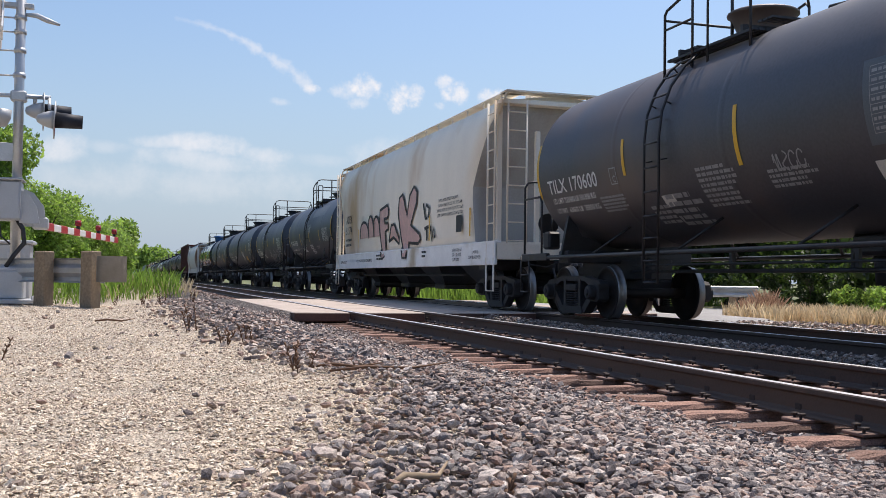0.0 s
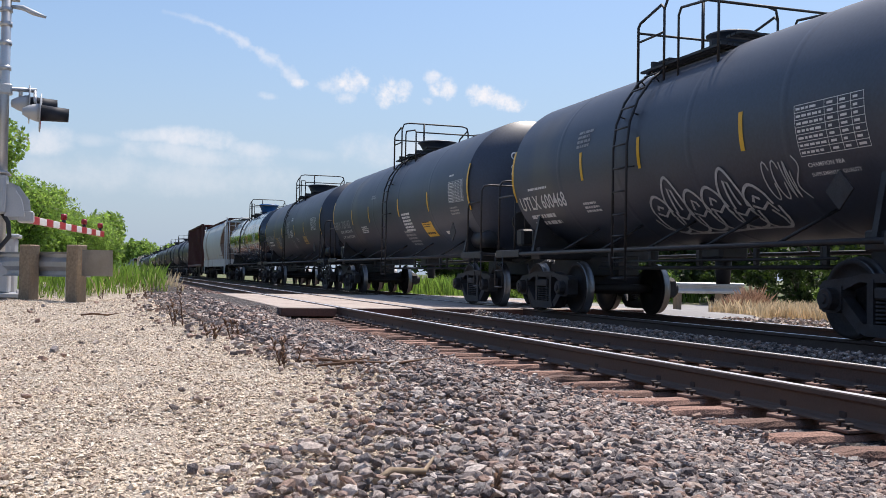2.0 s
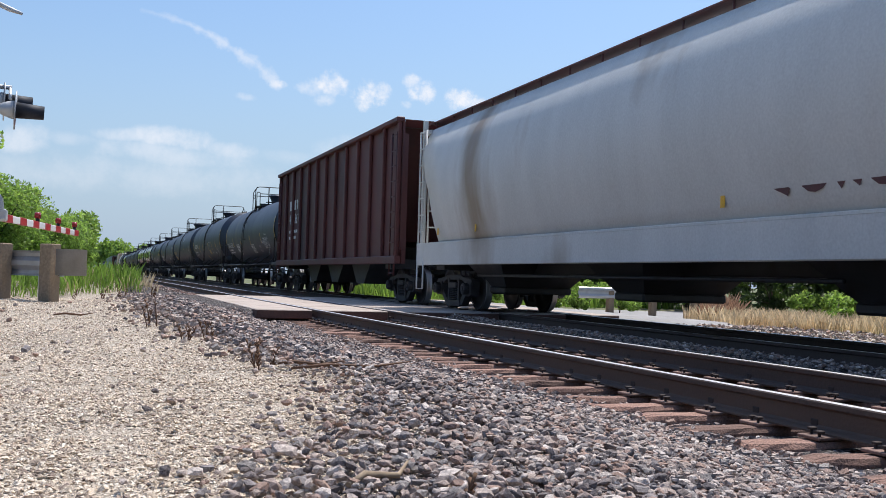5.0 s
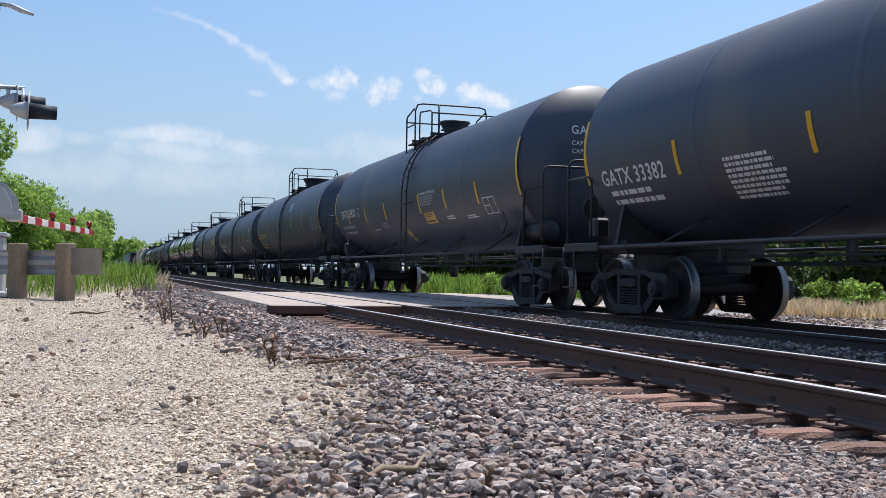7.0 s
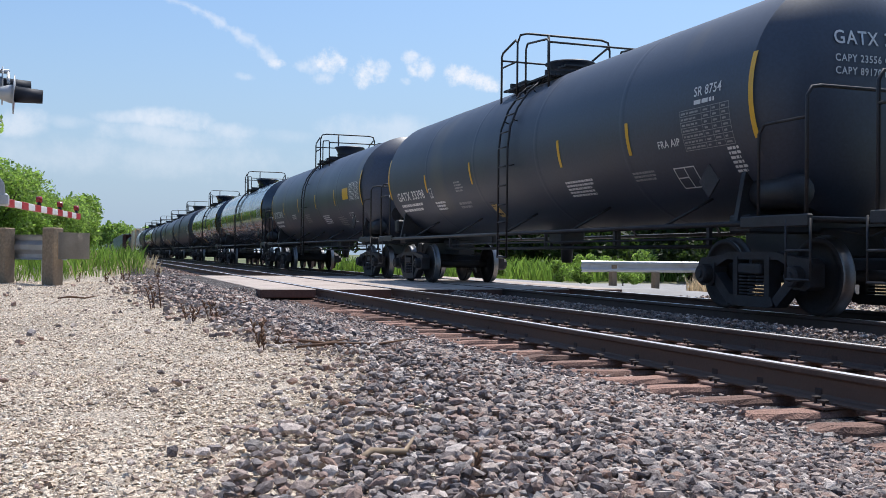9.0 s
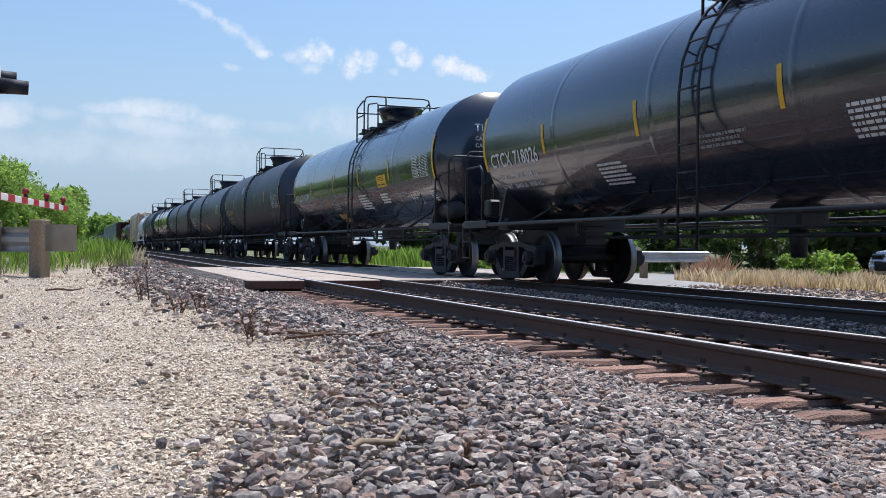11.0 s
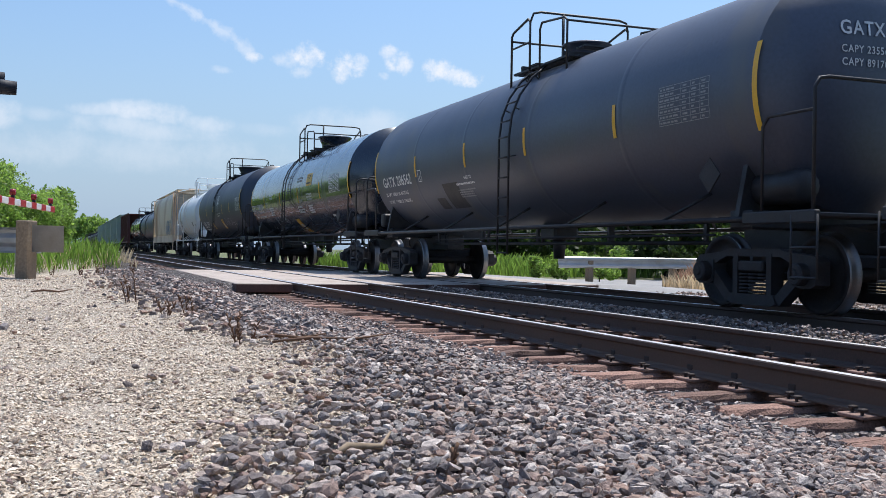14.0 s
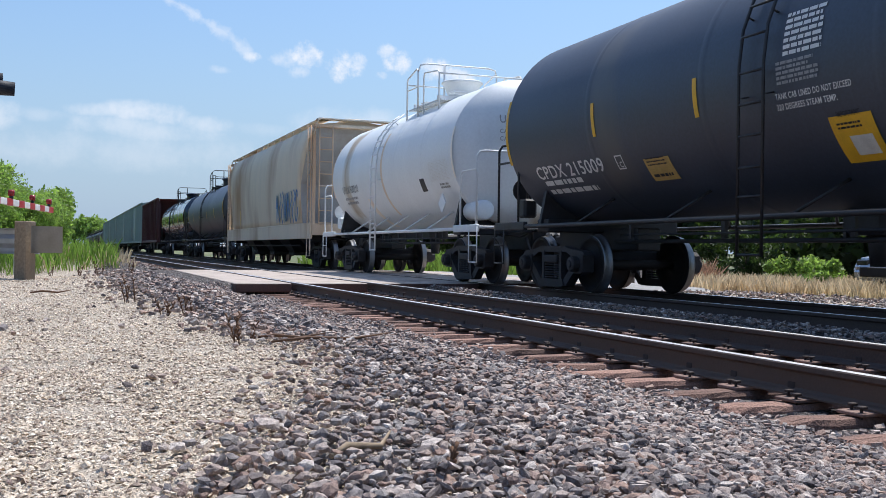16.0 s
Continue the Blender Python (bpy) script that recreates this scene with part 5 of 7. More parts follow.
def hopper_car(spec):
    """Covered hopper: sloped-end body over its side sill, discharge bays, roof walk, end cages and ladders."""
    L = spec["s"][1] - spec["s"][0]
    mat = spec["mat"]
    car = car_empty("hopper_car", spec, spec["label"], "hopper car")
    round_side = spec.get("round", 0.0)
    hl = L / 2 - 0.75
    ztop = spec.get("ztop", 4.55)
    levels = []
    for i in range(13):
        a = i / 12
        z = 1.42 + (ztop - 1.42) * a
        w = 1.50 + (0.09 + round_side * 0.06) * math.sin(math.pi * min(1, a * 1.05)) - 0.17 * max(0, (a - 0.8) / 0.2) ** 1.5
        cut = 1.12 * (1 - min(1.0, max(0.0, (a - 0.40) / 0.52)))
        levels.append((z, w, hl - 0.25 - cut))
    bm = bmesh.new()
    rings = []
    nseg = 16
    for z, w, l in levels:
        rings.append([bm.verts.new((-w, -l + 2 * l * k / nseg, z)) for k in range(nseg + 1)] + [bm.verts.new((w, l - 2 * l * k / nseg, z)) for k in range(nseg + 1)])
    m = len(rings[0])
    for a, b in zip(rings, rings[1:]):
        for k in range(m):
            f = bm.faces.new((a[k], b[k], b[(k + 1) % m], a[(k + 1) % m]))
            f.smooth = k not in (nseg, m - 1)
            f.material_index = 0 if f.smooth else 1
    roof = [bm.verts.new((0, -levels[-1][2] + 2 * levels[-1][2] * k / nseg, ztop + 0.18)) for k in range(nseg + 1)]
    for k in range(nseg):
        bm.faces.new((rings[-1][k], roof[k], roof[k + 1], rings[-1][k + 1]))
        bm.faces.new((rings[-1][nseg + 1 + k], roof[nseg - k], roof[nseg - k - 1], rings[-1][nseg + 2 + k]))
    bm.faces.new((rings[-1][0], rings[-1][m - 1], roof[0]))
    bm.faces.new((rings[-1][nseg], roof[nseg], rings[-1][nseg + 1]))
    bm.faces.new(rings[0])
    bmesh.ops.recalc_face_normals(bm, faces=bm.faces)
    # end sheets: own paint where given, else the grey with shade painted in
    part("body", bm, [mat, spec.get("end_mat", M_ENDSHADE)], car)
    # hopper bays
    for k in range(spec.get("bays", 4)):
        y = -hl + 2.9 + (2 * hl - 5.8) * (k / (spec.get("bays", 4) - 1))
        bm = bmesh.new()
        a = [bm.verts.new(p) for p in ((-1.35, y - 1.35, 1.4), (1.35, y - 1.35, 1.4), (1.35, y + 1.35, 1.4), (-1.35, y + 1.35, 1.4))]
        b = [bm.verts.new(p) for p in ((-0.7, y - 0.4, 0.5), (0.7, y - 0.4, 0.5), (0.7, y + 0.4, 0.5), (-0.7, y + 0.4, 0.5))]
        for i in range(4):
            bm.faces.new((a[i], a[(i + 1) % 4], b[(i + 1) % 4], b[i]))
        bm.faces.new(b)
        bmesh.ops.recalc_face_normals(bm, faces=bm.faces)
        box(bm, (0, y, 0.46), (1.5, 0.9, 0.14), bevel=0.03)
        part("hopper_bay", bm, spec.get("bay_mat", M_IRON), car)
    for sx in (-1, 1):
        bm = bmesh.new()
        box(bm, (sx * 1.54, 0, 1.19), (0.07, 2 * hl, 0.47), bevel=0.015)
        box(bm, (sx * 1.50, 0, 1.43), (0.16, 2 * hl, 0.05), bevel=0.01)
        part("side_sill", bm, spec.get("sill_mat", mat), car)
    bm = bmesh.new()
    box(bm, (0, 0, 0.95), (0.5, 2 * hl, 0.3), bevel=0.02)
    for s in (-1, 1):
        box(bm, (0, s * (L / 2 - TRUCK_IN), 1.0), (2.8, 0.5, 0.3), bevel=0.02)
    tube(bm, [(-1.2, -hl + 3, 0.75), (-1.2, hl - 3, 0.75)], 0.03)
    part("underframe", bm, M_IRON, car)
    for s in (-1, 1):
        bm = bmesh.new()
        box(bm, (0, s * (hl - 0.05), 1.24), (3.1, 0.1, 0.34), bevel=0.015)
        box(bm, (0, s * (hl - 0.5), 1.42), (3.0, 0.9, 0.04))
        for sx in (-1, 1):
            box(bm, (sx * 1.46, s * (hl - 0.08), 2.85), (0.1, 0.1, 2.9), bevel=0.01)
            box(bm, (sx * 0.5, s * (hl - 0.35), 2.6), (0.1, 0.1, 2.4), bevel=0.01)
        box(bm, (0, s * (hl - 0.12), ztop - 0.06), (2.9, 0.3, 0.1), bevel=0.01)
        part("end_frame", bm, mat, car)
        part("ladder", ladder_bm(-1.56, s * (hl - 0.28), 1.0 if s < 0 else 0.9, ztop - 0.05, 0.42, 0.38), mat, car)
        part("ladder", ladder_bm(-1.1, s * (hl + 0.02), 1.4, ztop - 0.05, 0.42, 0.38, "x"), mat, car)
        bm = bmesh.new()
        yb = s * (hl - 0.28)
        tube(bm, [(-1.57, yb - 0.22, 1.1), (-1.57, yb - 0.22, 0.42), (-1.57, yb + 0.22, 0.42), (-1.57, yb + 0.22, 1.1)], 0.02, 6)
        part("step", bm, mat, car)
    # roof walk on both edges with stanchions, hatches between
    bm = bmesh.new()
    for sx in (-1, 1):
        box(bm, (sx * 1.12, 0, ztop + 0.16), (0.42, 2 * hl - 0.4, 0.035), bevel=0.008)
        for k in range(15):
            y = -hl + 0.4 + (2 * hl - 0.8) * k / 14
            tube(bm, [(sx * 1.3, y, ztop - 0.12), (sx * 1.3, y, ztop + 0.15)], 0.018, 5)
    for s in (-1, 1):
        box(bm, (0, s * (hl - 0.15), ztop + 0.16), (2.7, 0.4, 0.035))
        tube(bm, [(-1.5, s * hl, ztop - 0.35), (-1.36, s * (hl + 0.02), ztop + 0.1), (-1.2, s * hl, ztop + 0.18)], 0.022, 6)
    part("roof_walk", bm, spec.get("walk_mat", mat), car)
    bm = bmesh.new()
    box(bm, (0, 0, ztop + 0.22), (0.72, 2 * hl - 1.2, 0.12), bevel=0.04)
    for k in range(9):
        box(bm, (0, -hl + 1.2 + (2 * hl - 2.4) * k / 8, ztop + 0.29), (0.84, 0.1, 0.06))
    part("hatch", bm, mat, car)
    end_gear(car, L)
    for y in spec.get("strips", (hl - 1.52, 0.25 * L, -0.2 * L, -hl + 1.52)):
        bm = quad_bm(0.09, 0.62)
        part("reflective_strip", flat_side(bm, -1.585, y, 1.6, 0.02), M_YELLOW, car)
    ink = spec.get("ink", M_BLACKINK)
    if spec.get("mark"):
        a, b = spec["mark"]
        part("lettering", flat_side(text_bm(a, 0.26, 1.1, 0.9), -1.588, hl - 1.85, 2.48, 0.012), ink, car, "stencilled reporting mark")
        part("lettering", flat_side(text_bm(b, 0.26, 1.1, 0.9), -1.588, hl - 1.85, 2.11, 0.012), ink, car, "stencilled car number")
        part("small_print", flat_side(bars_bm(1.1, 2, 0.08, 0.09, 3), -1.586, hl - 1.9, 1.88, 0.014), ink, car)
    for k, (y, z, w, n) in enumerate(spec.get("print", ())):
        part("small_print", flat_side(bars_bm(w, n, 0.06, 0.06, k + 11), -1.592, y, z, 0.014), ink, car)
    for y, z, h, body in spec.get("words", ()):
        part("lettering", flat_side(text_bm(body, h, 1.1, 0.85), -hopper_side_x(z, ztop, round_side), y, z, 0.02), ink, car)
    for y, w in spec.get("sill_print", ()):
        part("small_print", flat_side(bars_bm(w, 2, 0.055, 0.05, int(w * 50)), -1.578, y, 1.30, 0.006), ink, car)
    for g in spec.get("tags", ()):
        y, z, w, h, n, seed, m = g
        part("graffiti", flat_side(ribbon_bm(squiggle(seed, w, h, n), 0.09), -1.592, y, z, 0.016), m, car, "spray-painted graffiti")
    if spec.get("graffiti"):
        for kind, m, lift in (("fill", M_PINK, 0.012), ("line", M_BLACKINK, 0.018)):
            bm = graffiti_bm(kind)
            bmesh.ops.subdivide_edges(bm, edges=[e for e in bm.edges if e.calc_length() > 0.25], cuts=3)
            bmesh.ops.triangulate(bm, faces=list(bm.faces))
            for v in bm.verts:
                z = 1.56 + v.co.y
                v.co = Vector((-hopper_side_x(z, ztop, round_side) - lift - (0.012 if z > 1.42 else 0.0), 4.2 - 1.27 * v.co.x, z))
            part("graffiti", bm, m, car, "pink sprayed letters" if kind == "fill" else "black sprayed outline")
    for y, z in spec.get("boxes", ()):
        part("small_print", flat_side(quad_bm(0.4, 0.38), -1.592, y, z, 0.014), M_BLACKINK, car, "black stencilled square")
    return car


def graffiti_bm(kind):
    """Sprayed block letters: outline strokes (u, v) in metres, drawn left to right."""
    def arch(u, w, h):
        return [(u, 0.35)] + [(u + w * (0.5 - 0.5 * math.cos(math.pi * i / 8)), 0.35 + (h - 0.35) * math.sin(math.pi * i / 8) ** 0.6) for i in range(9)] + [(u + w, 0.35)]
    shapes = [arch(0.0, 0.9, 0.85), arch(0.9, 0.55, 1.0), arch(1.45, 0.6, 0.95),
              [(2.1, 0.1), (2.05, 0.7), (2.15, 1.1), (2.85, 1.2), (2.95, 1.05), (2.9, 0.85), (2.5, 0.8), (2.55, 0.7), (2.85, 0.68), (2.85, 0.5), (2.55, 0.45), (2.5, -0.3), (2.25, -0.35), (2.1, 0.1)],
              [(2.85, 0.15), (3.15, 0.6), (3.4, 0.62), (3.75, 0.2), (3.7, 0.05), (3.3, 0.25), (2.85, 0.15)],
              [(3.95, 0.1), (3.8, 0.9), (3.9, 1.3), (4.15, 1.38), (4.3, 1.2), (4.5, 0.75), (4.75, 1.3), (5.05, 1.5), (5.3, 1.35), (5.25, 1.05), (4.75, 0.5), (5.35, 0.25), (5.4, 0.1), (5.2, 0.0), (4.5, 0.05), (4.4, -0.35), (4.1, -0.35), (3.95, 0.1)]]
    if kind == "fill":
        bm = bmesh.new()
        for sh in shapes:
            pts = sh[:-1] if sh[0] == sh[-1] else sh
            bm.faces.new([bm.verts.new((p[0], p[1], 0)) for p in pts])
        bmesh.ops.triangulate(bm, faces=list(bm.faces))
        return bm
    extra = [[(5.75, 1.0), (5.85, 0.6), (6.0, 0.62)], [(5.95, 0.95), (6.15, 0.85), (6.05, 0.62)], [(5.75, 0.35), (6.05, 0.4)], [(5.9, 0.38), (5.85, 0.05)], [(6.15, 0.4), (6.2, 0.0), (6.35, 0.35), (6.4, 0.1)]]
    return ribbon_bm(shapes + extra, 0.085)


def hopper_side_x(z, ztop, rnd):
    a = (z - 1.42) / (ztop - 1.42)
    if a < 0:
        return 1.576
    return 1.50 + (0.09 + rnd * 0.06) * math.sin(math.pi * min(1, a * 1.05)) - 0.17 * max(0, (a - 0.8) / 0.2) ** 1.5


def box_car(spec):
    """Ribbed-side car: open hopper (open=True) or closed boxcar with a sliding door."""
    L = spec["s"][1] - spec["s"][0]
    mat = spec["mat"]
    opened = spec.get("open")
    car = car_empty("open_hopper_car" if opened else "boxcar", spec, spec["label"], "hopper car" if opened else "boxcar")
    hl, z0, z1, w = L / 2 - 0.65, 1.05, spec.get("ztop", 4.55), 1.55
    for sx in (-1, 1):
        bm = bmesh.new()
        if opened:
            prism(bm, [(-hl, z0 + 0.3), (-hl, z1), (hl, z1), (hl, z0 + 0.3), (hl - 0.2, z0), (-hl + 0.2, z0)], sx * w, sx * (w - 0.05))
        else:
            box(bm, (sx * (w - 0.025), 0, (z0 + z1) / 2), (0.05, 2 * hl, z1 - z0))
        part("side_sheet", bm, mat, car)
        n = spec.get("ribs", 13)
        rib = None
        for k in range(n):
            y = -hl + 0.12 + (2 * hl - 0.24) * k / (n - 1)
            if rib is None:
                bm = bmesh.new()
                box(bm, (0, 0, (z0 + z1) / 2), (0.10, 0.13, z1 - z0), bevel=0.02)
                rib = part("rib", bm, mat, car)
            else:
                rib = again(rib, "rib", car)
            rib.matrix_basis = pose(sx * (w + 0.05), y, 0)
        bm = bmesh.new()
        box(bm, (sx * (w + 0.06), 0, z1), (0.2, 2 * hl, 0.12), bevel=0.02)
        box(bm, (sx * (w + 0.05), 0, z0 + 0.04), (0.16, 2 * hl, 0.2), bevel=0.02)
        part("side_rail", bm, mat, car)
    for s in (-1, 1):
        bm = bmesh.new()
        if opened:
            vs = [bm.verts.new(p) for p in ((-w + 0.06, s * hl, z1), (w - 0.06, s * hl, z1), (w - 0.06, s * (hl - 1.8), 1.6), (-w + 0.06, s * (hl - 1.8), 1.6))]
            bm.faces.new(vs)
            bmesh.ops.solidify(bm, geom=list(bm.faces), thickness=0.04)
            for sx in (-1, 1):
                box(bm, (sx * (w - 0.1), s * (hl - 0.06), 2.6), (0.1, 0.1, 3.2))
        else:
            box(bm, (0, s * (hl - 0.03), (z0 + z1) / 2), (2 * w - 0.12, 0.05, z1 - z0))
            for k in range(6):
                box(bm, (0, s * (hl + 0.02), z0 + 0.4 + k * 0.55), (2 * w - 0.4, 0.06, 0.12), bevel=0.02)
        part("end_sheet", bm, mat, car)
        part("ladder", ladder_bm(-w - 0.10, s * (hl - 0.35), 0.7, z1 - 0.3 if opened else 2.6, 0.42, 0.38), mat, car)
    bm = bmesh.new()
    if opened:
        vs = [bm.verts.new(p) for p in ((-w + 0.06, -hl, z1 - 0.2), (w - 0.06, -hl, z1 - 0.2), (w - 0.06, hl, z1 - 0.2), (-w + 0.06, hl, z1 - 0.2))]
        bm.faces.new(vs)
        part("load", bm, M_BED, car)
    else:
        prism(bm, [(-w, z1), (w, z1), (w * 0.6, z1 + 0.14), (0, z1 + 0.2), (-w * 0.6, z1 + 0.14)], -hl, hl, plane="xz")
        part("roof", bm, mat, car)
        for sx in (-1, 1):
            bm = bmesh.new()
            box(bm, (sx * (w + 0.09), 0.2, (z0 + z1) / 2), (0.05, 3.0, z1 - z0 - 0.3), bevel=0.02)
            for k in range(4):
                box(bm, (sx * (w + 0.13), 0.2, z0 + 0.5 + k * 0.8), (0.05, 2.9, 0.08), bevel=0.01)
            part("door", bm, mat, car)
    bm = bmesh.new()
    box(bm, (0, 0, 0.92), (0.5, 2 * hl, 0.3))
    for s in (-1, 1):
        box(bm, (0, s * (L / 2 - TRUCK_IN), 1.0), (2.9, 0.5, 0.25))
    if opened:
        for k in (-1, 0, 1):
            prism(bm, [(k * 3.2 - 1.6, 1.5), (k * 3.2 + 1.6, 1.5), (k * 3.2 + 0.4, 0.45), (k * 3.2 - 0.4, 0.45)], -1.2, 1.2)
    part("underframe", bm, M_IRON, car)
    end_gear(car, L)
    if spec.get("number"):
        part("lettering", flat_side(text_bm(spec["number"], 0.36, 1.25, 0.85), -w, hl - 2.0, 2.55, 0.008), M_WHITE, car, "stencilled car number")
        part("lettering", flat_side(bars_bm(1.9, 1, 0.36, 0.1, 4), -w, hl - 2.0, 3.05, 0.008), M_WHITE, car, "white name bars")
        part("small_print", flat_side(bars_bm(1.8, 2, 0.11, 0.12, 9), -w, hl - 2.0, 2.2, 0.008), M_WHITE, car)
    for g in spec.get("tags", ()):
        y, z, tw, h, n, seed, m = g
        part("graffiti", flat_side(ribbon_bm(squiggle(seed, tw, h, n), 0.10), -w - 0.09, y, z, 0.016), m, car, "spray-painted graffiti")
    return car


BLK = "black tank car with weathered paint and yellow reflective strips"
CARS = [
    dict(kind="tank", s=(1.0, 18.5), mark="TILX 170600", weights=("LD LMT 223400 LB 101300 KG", "LT WT  63600 LB  28850 KG"), mat=M_BROWNBLACK, label="sooty black tank car with a brown-tinged top", worn=True, R=1.46, zc=2.7),
    dict(kind="hopper", s=(18.5, 36.4), mat=M_TAN, mark=("ACFX", "51574"), label="weathered cream covered hopper car with pink graffiti", graffiti=True, ztop=4.40, boxes=((-5.75, 1.72),), sill_print=((2.0, 0.9), (-2.9, 0.4)), words=((-4.35, 2.50, 0.07, "CA 992 LINING APPLIED 7-2010 ARIN"), (-4.3, 2.38, 0.07, "CAUTION: LINED CAR. DO NOT USE STEAM"), (-4.2, 2.26, 0.07, "BOILING WATER OR SHARP OBJECTS TO CLEAN"), (-4.2, 2.14, 0.07, "ENTER CAR WITH RUBBER SOLED SHOES ONLY"), (-6.85, 1.21, 0.066, "2 INCH HF"), (-6.6, 1.10, 0.066, "COMP BRAKE SHOES"), (-5.45, 1.28, 0.074, "EXW 10-8 H 6-6"), (-5.45, 1.17, 0.074, "EW  8  D H15-2"), (-5.45, 1.06, 0.074, "CU FT 5000"), (4.7, 1.16, 0.08, "NOTE: THIS CAR HAS FOUR COMPARTMENTS"), (7.2, 1.14, 0.08, "COMP BRAKE SHOES")), sill_mat=M_WHITESILL),
    dict(kind="tank", s=(36.4, 49.05), mark="VTGX 17169", weights=("LD LMT 200500 LB  90930 KG", "LT WT   62500 LB  28350 KG"), label="short black tank car with a grey repaint patch and tags", R=1.42, zc=2.6, dome=(0.3, 0.3)),
    dict(kind="tank", s=(49.05, 61.8), mark="UTLX 600468", label="short black tank car with white outlined graffiti", R=1.42, zc=2.6, dome=(0.3, 0.3)),
    dict(kind="tank", s=(61.8, 78.3), mark="GBRX 705182", weights=("LD LMT  207600 LB  94150 KG", "LT WT  78400 LB  35550 KG"), mat=M_BLACK, label="matt black tank car with a fluted dome and small print", dome=(0.5, 0.32)),
    dict(kind="tank", s=(78.3, 94.75), mark="GBRX 706668", mat=M_BLACK, label="matt black tank car with scrawled white tags", dome=(0.6, 0.4)),
    dict(kind="tank", s=(94.75, 111.3), mark="GBRX 713544", mat=M_GLOSS, label="glossy blue-black tank car with a bright blue dome cover", dome=(0.5, 0.55), dome_mat=M_BLUE, dome_label="bright blue plastic dome cover"),
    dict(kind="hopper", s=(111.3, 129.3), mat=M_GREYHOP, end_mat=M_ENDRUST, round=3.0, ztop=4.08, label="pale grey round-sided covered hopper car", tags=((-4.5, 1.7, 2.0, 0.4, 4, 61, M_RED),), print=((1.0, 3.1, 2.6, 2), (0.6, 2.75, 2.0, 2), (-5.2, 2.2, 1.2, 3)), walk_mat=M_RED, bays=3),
    dict(kind="box", s=(129.3, 147.0), mat=M_RED, open=True, number="432 361", label="oxide-red ribbed open hopper car with white lettering", ztop=4.55),
    dict(kind="tank", s=(147.0, 164.7), mark="GATX 33382", label=BLK, dome=(0.3, 0.45)),
    dict(kind="tank", s=(164.7, 182.7), mark="GATX 33418", weights=("LD LMT 186100 LBS 84400 KGS", "LT WT  76900 LBS 34900 KGS"), R=1.55, zc=2.68, label=BLK, dome=(0.33, 0.4)),
    dict(kind="tank", s=(182.7, 200.1), mark="UTLX 676973", R=1.55, zc=2.68, ink=M_GOLD, label="black tank car with gold lettering and a pale patch", dome=(0.5, 0.4)),
    dict(kind="tank", s=(200.1, 218.0), mark="GATX 33398", label=BLK, dome=(0.4, 0.3)),
    dict(kind="tank", s=(218.0, 235.8), mark="GATX 33402", mat=M_DARKGREY, label="dark grey satin tank car with pale print", stickers=((-5.2, -0.3, M_FADED),), dome=(0.45, 0.4)),
    dict(kind="tank", s=(235.8, 253.5), mark="CTCX 718026", weights=("LD LMT  199600 LB  90500 KG", "LT WT    86400 LB  39200 KG"), mat=M_GLOSS, label="glossy blue-black tank car with clean white lettering", dome=(0.5, 0.45)),
    dict(kind="tank", s=(253.5, 271.2), mark="TILX 729389", weights=("LD LMT 200900 LB  91100 KG", "LT WT   85100 LB  38600 KG"), mat=M_GLOSS, label="glossy blue-black tank car with yellow notices", dome=(0.58, 0.5)),
    dict(kind="tank", s=(271.2, 288.5), R=1.54, zc=2.66, mark="UTLX 676978", weights=("THE TANK CAR PEOPLE", "LD LMT  203900 LB  92 450 KG"), ink=M_GOLD, label="matt black tank car with gold lettering and a pale patch", dome=(0.5, 0.45)),
    dict(kind="tank", s=(288.5, 306.1), mark="CTCX 716594", mat=M_DARKGREY, label="dark grey tank car with a slanted yellow sticker", dome=(0.5, 0.45)),
    dict(kind="tank", s=(306.1, 323.7), mark="GATX 206562", weights=("LD LMT  188800 LB  85650 KG", "LT WT    74200 LB  33650 KG"), mat=M_DARKGREY, label="slate black tank car with amber reflective strips", dome=(0.36, 0.3)),
    dict(kind="tank", s=(323.7, 341.3), mark="CTCX 718030", weights=("LD LMT  199700 LB  90550 KG", "LT WT    86300 LB  39150 KG"), mat=M_GLOSS, label="glossy blue-black tank car with yellow stickers", dome=(0.5, 0.45)),
    dict(kind="tank", s=(341.3, 357.8), mark="CPDX 215009", mat=M_BLACK, label="matt black tank car with an orange notice and scrawled tag", dome=(0.52, 0.42), R=1.6, zc=2.72),
    dict(kind="tank", s=(357.8, 370.6), mark="UTLX 900210", mat=M_WHITETANK, iron=M_IRON, fit=M_WHITETANK, ink=M_FADED, strip_mat=M_TAN, label="short white tank car with rusty streaks", dome=(0.4, 0.45), R=1.5, zc=2.66),
    dict(kind="hopper", s=(370.6, 389.0), mat=M_BUFF, label="rust-streaked cream covered hopper car with dark blue graffiti", tags=((-3.2, 1.5, 3.6, 1.1, 8, 81, M_BLUE),), walk_mat=M_TAN),
    dict(kind="tank", s=(389.0, 406.5), mat=M_DARKGREY, label="dark grey tank car", near=False),
    dict(kind="tank", s=(406.5, 424.5), mat=M_GLOSS, label="glossy black tank car", near=False),
    dict(kind="box", s=(424.5, 442.5), mat=M_RED, open=True, label="dark red ribbed open hopper car"),
]
s = 442.5
for k in range(5):
    CARS.append(dict(kind="box", s=(s, s + 21.0), mat=M_GREEN, ztop=4.9, ribs=17, label="faded green boxcar with graffiti", tags=((6, 1.4, 6, 1.4, 9, 90 + k, M_FADED),)))
    s += 21.0
for k in range(11):
    CARS.append(dict(kind="tank", s=(s, s + 17.6), mat=(M_BLACK, M_DARKGREY, M_BROWNBLACK)[k % 3], label="black tank car far down the train", near=False))
    s += 17.6

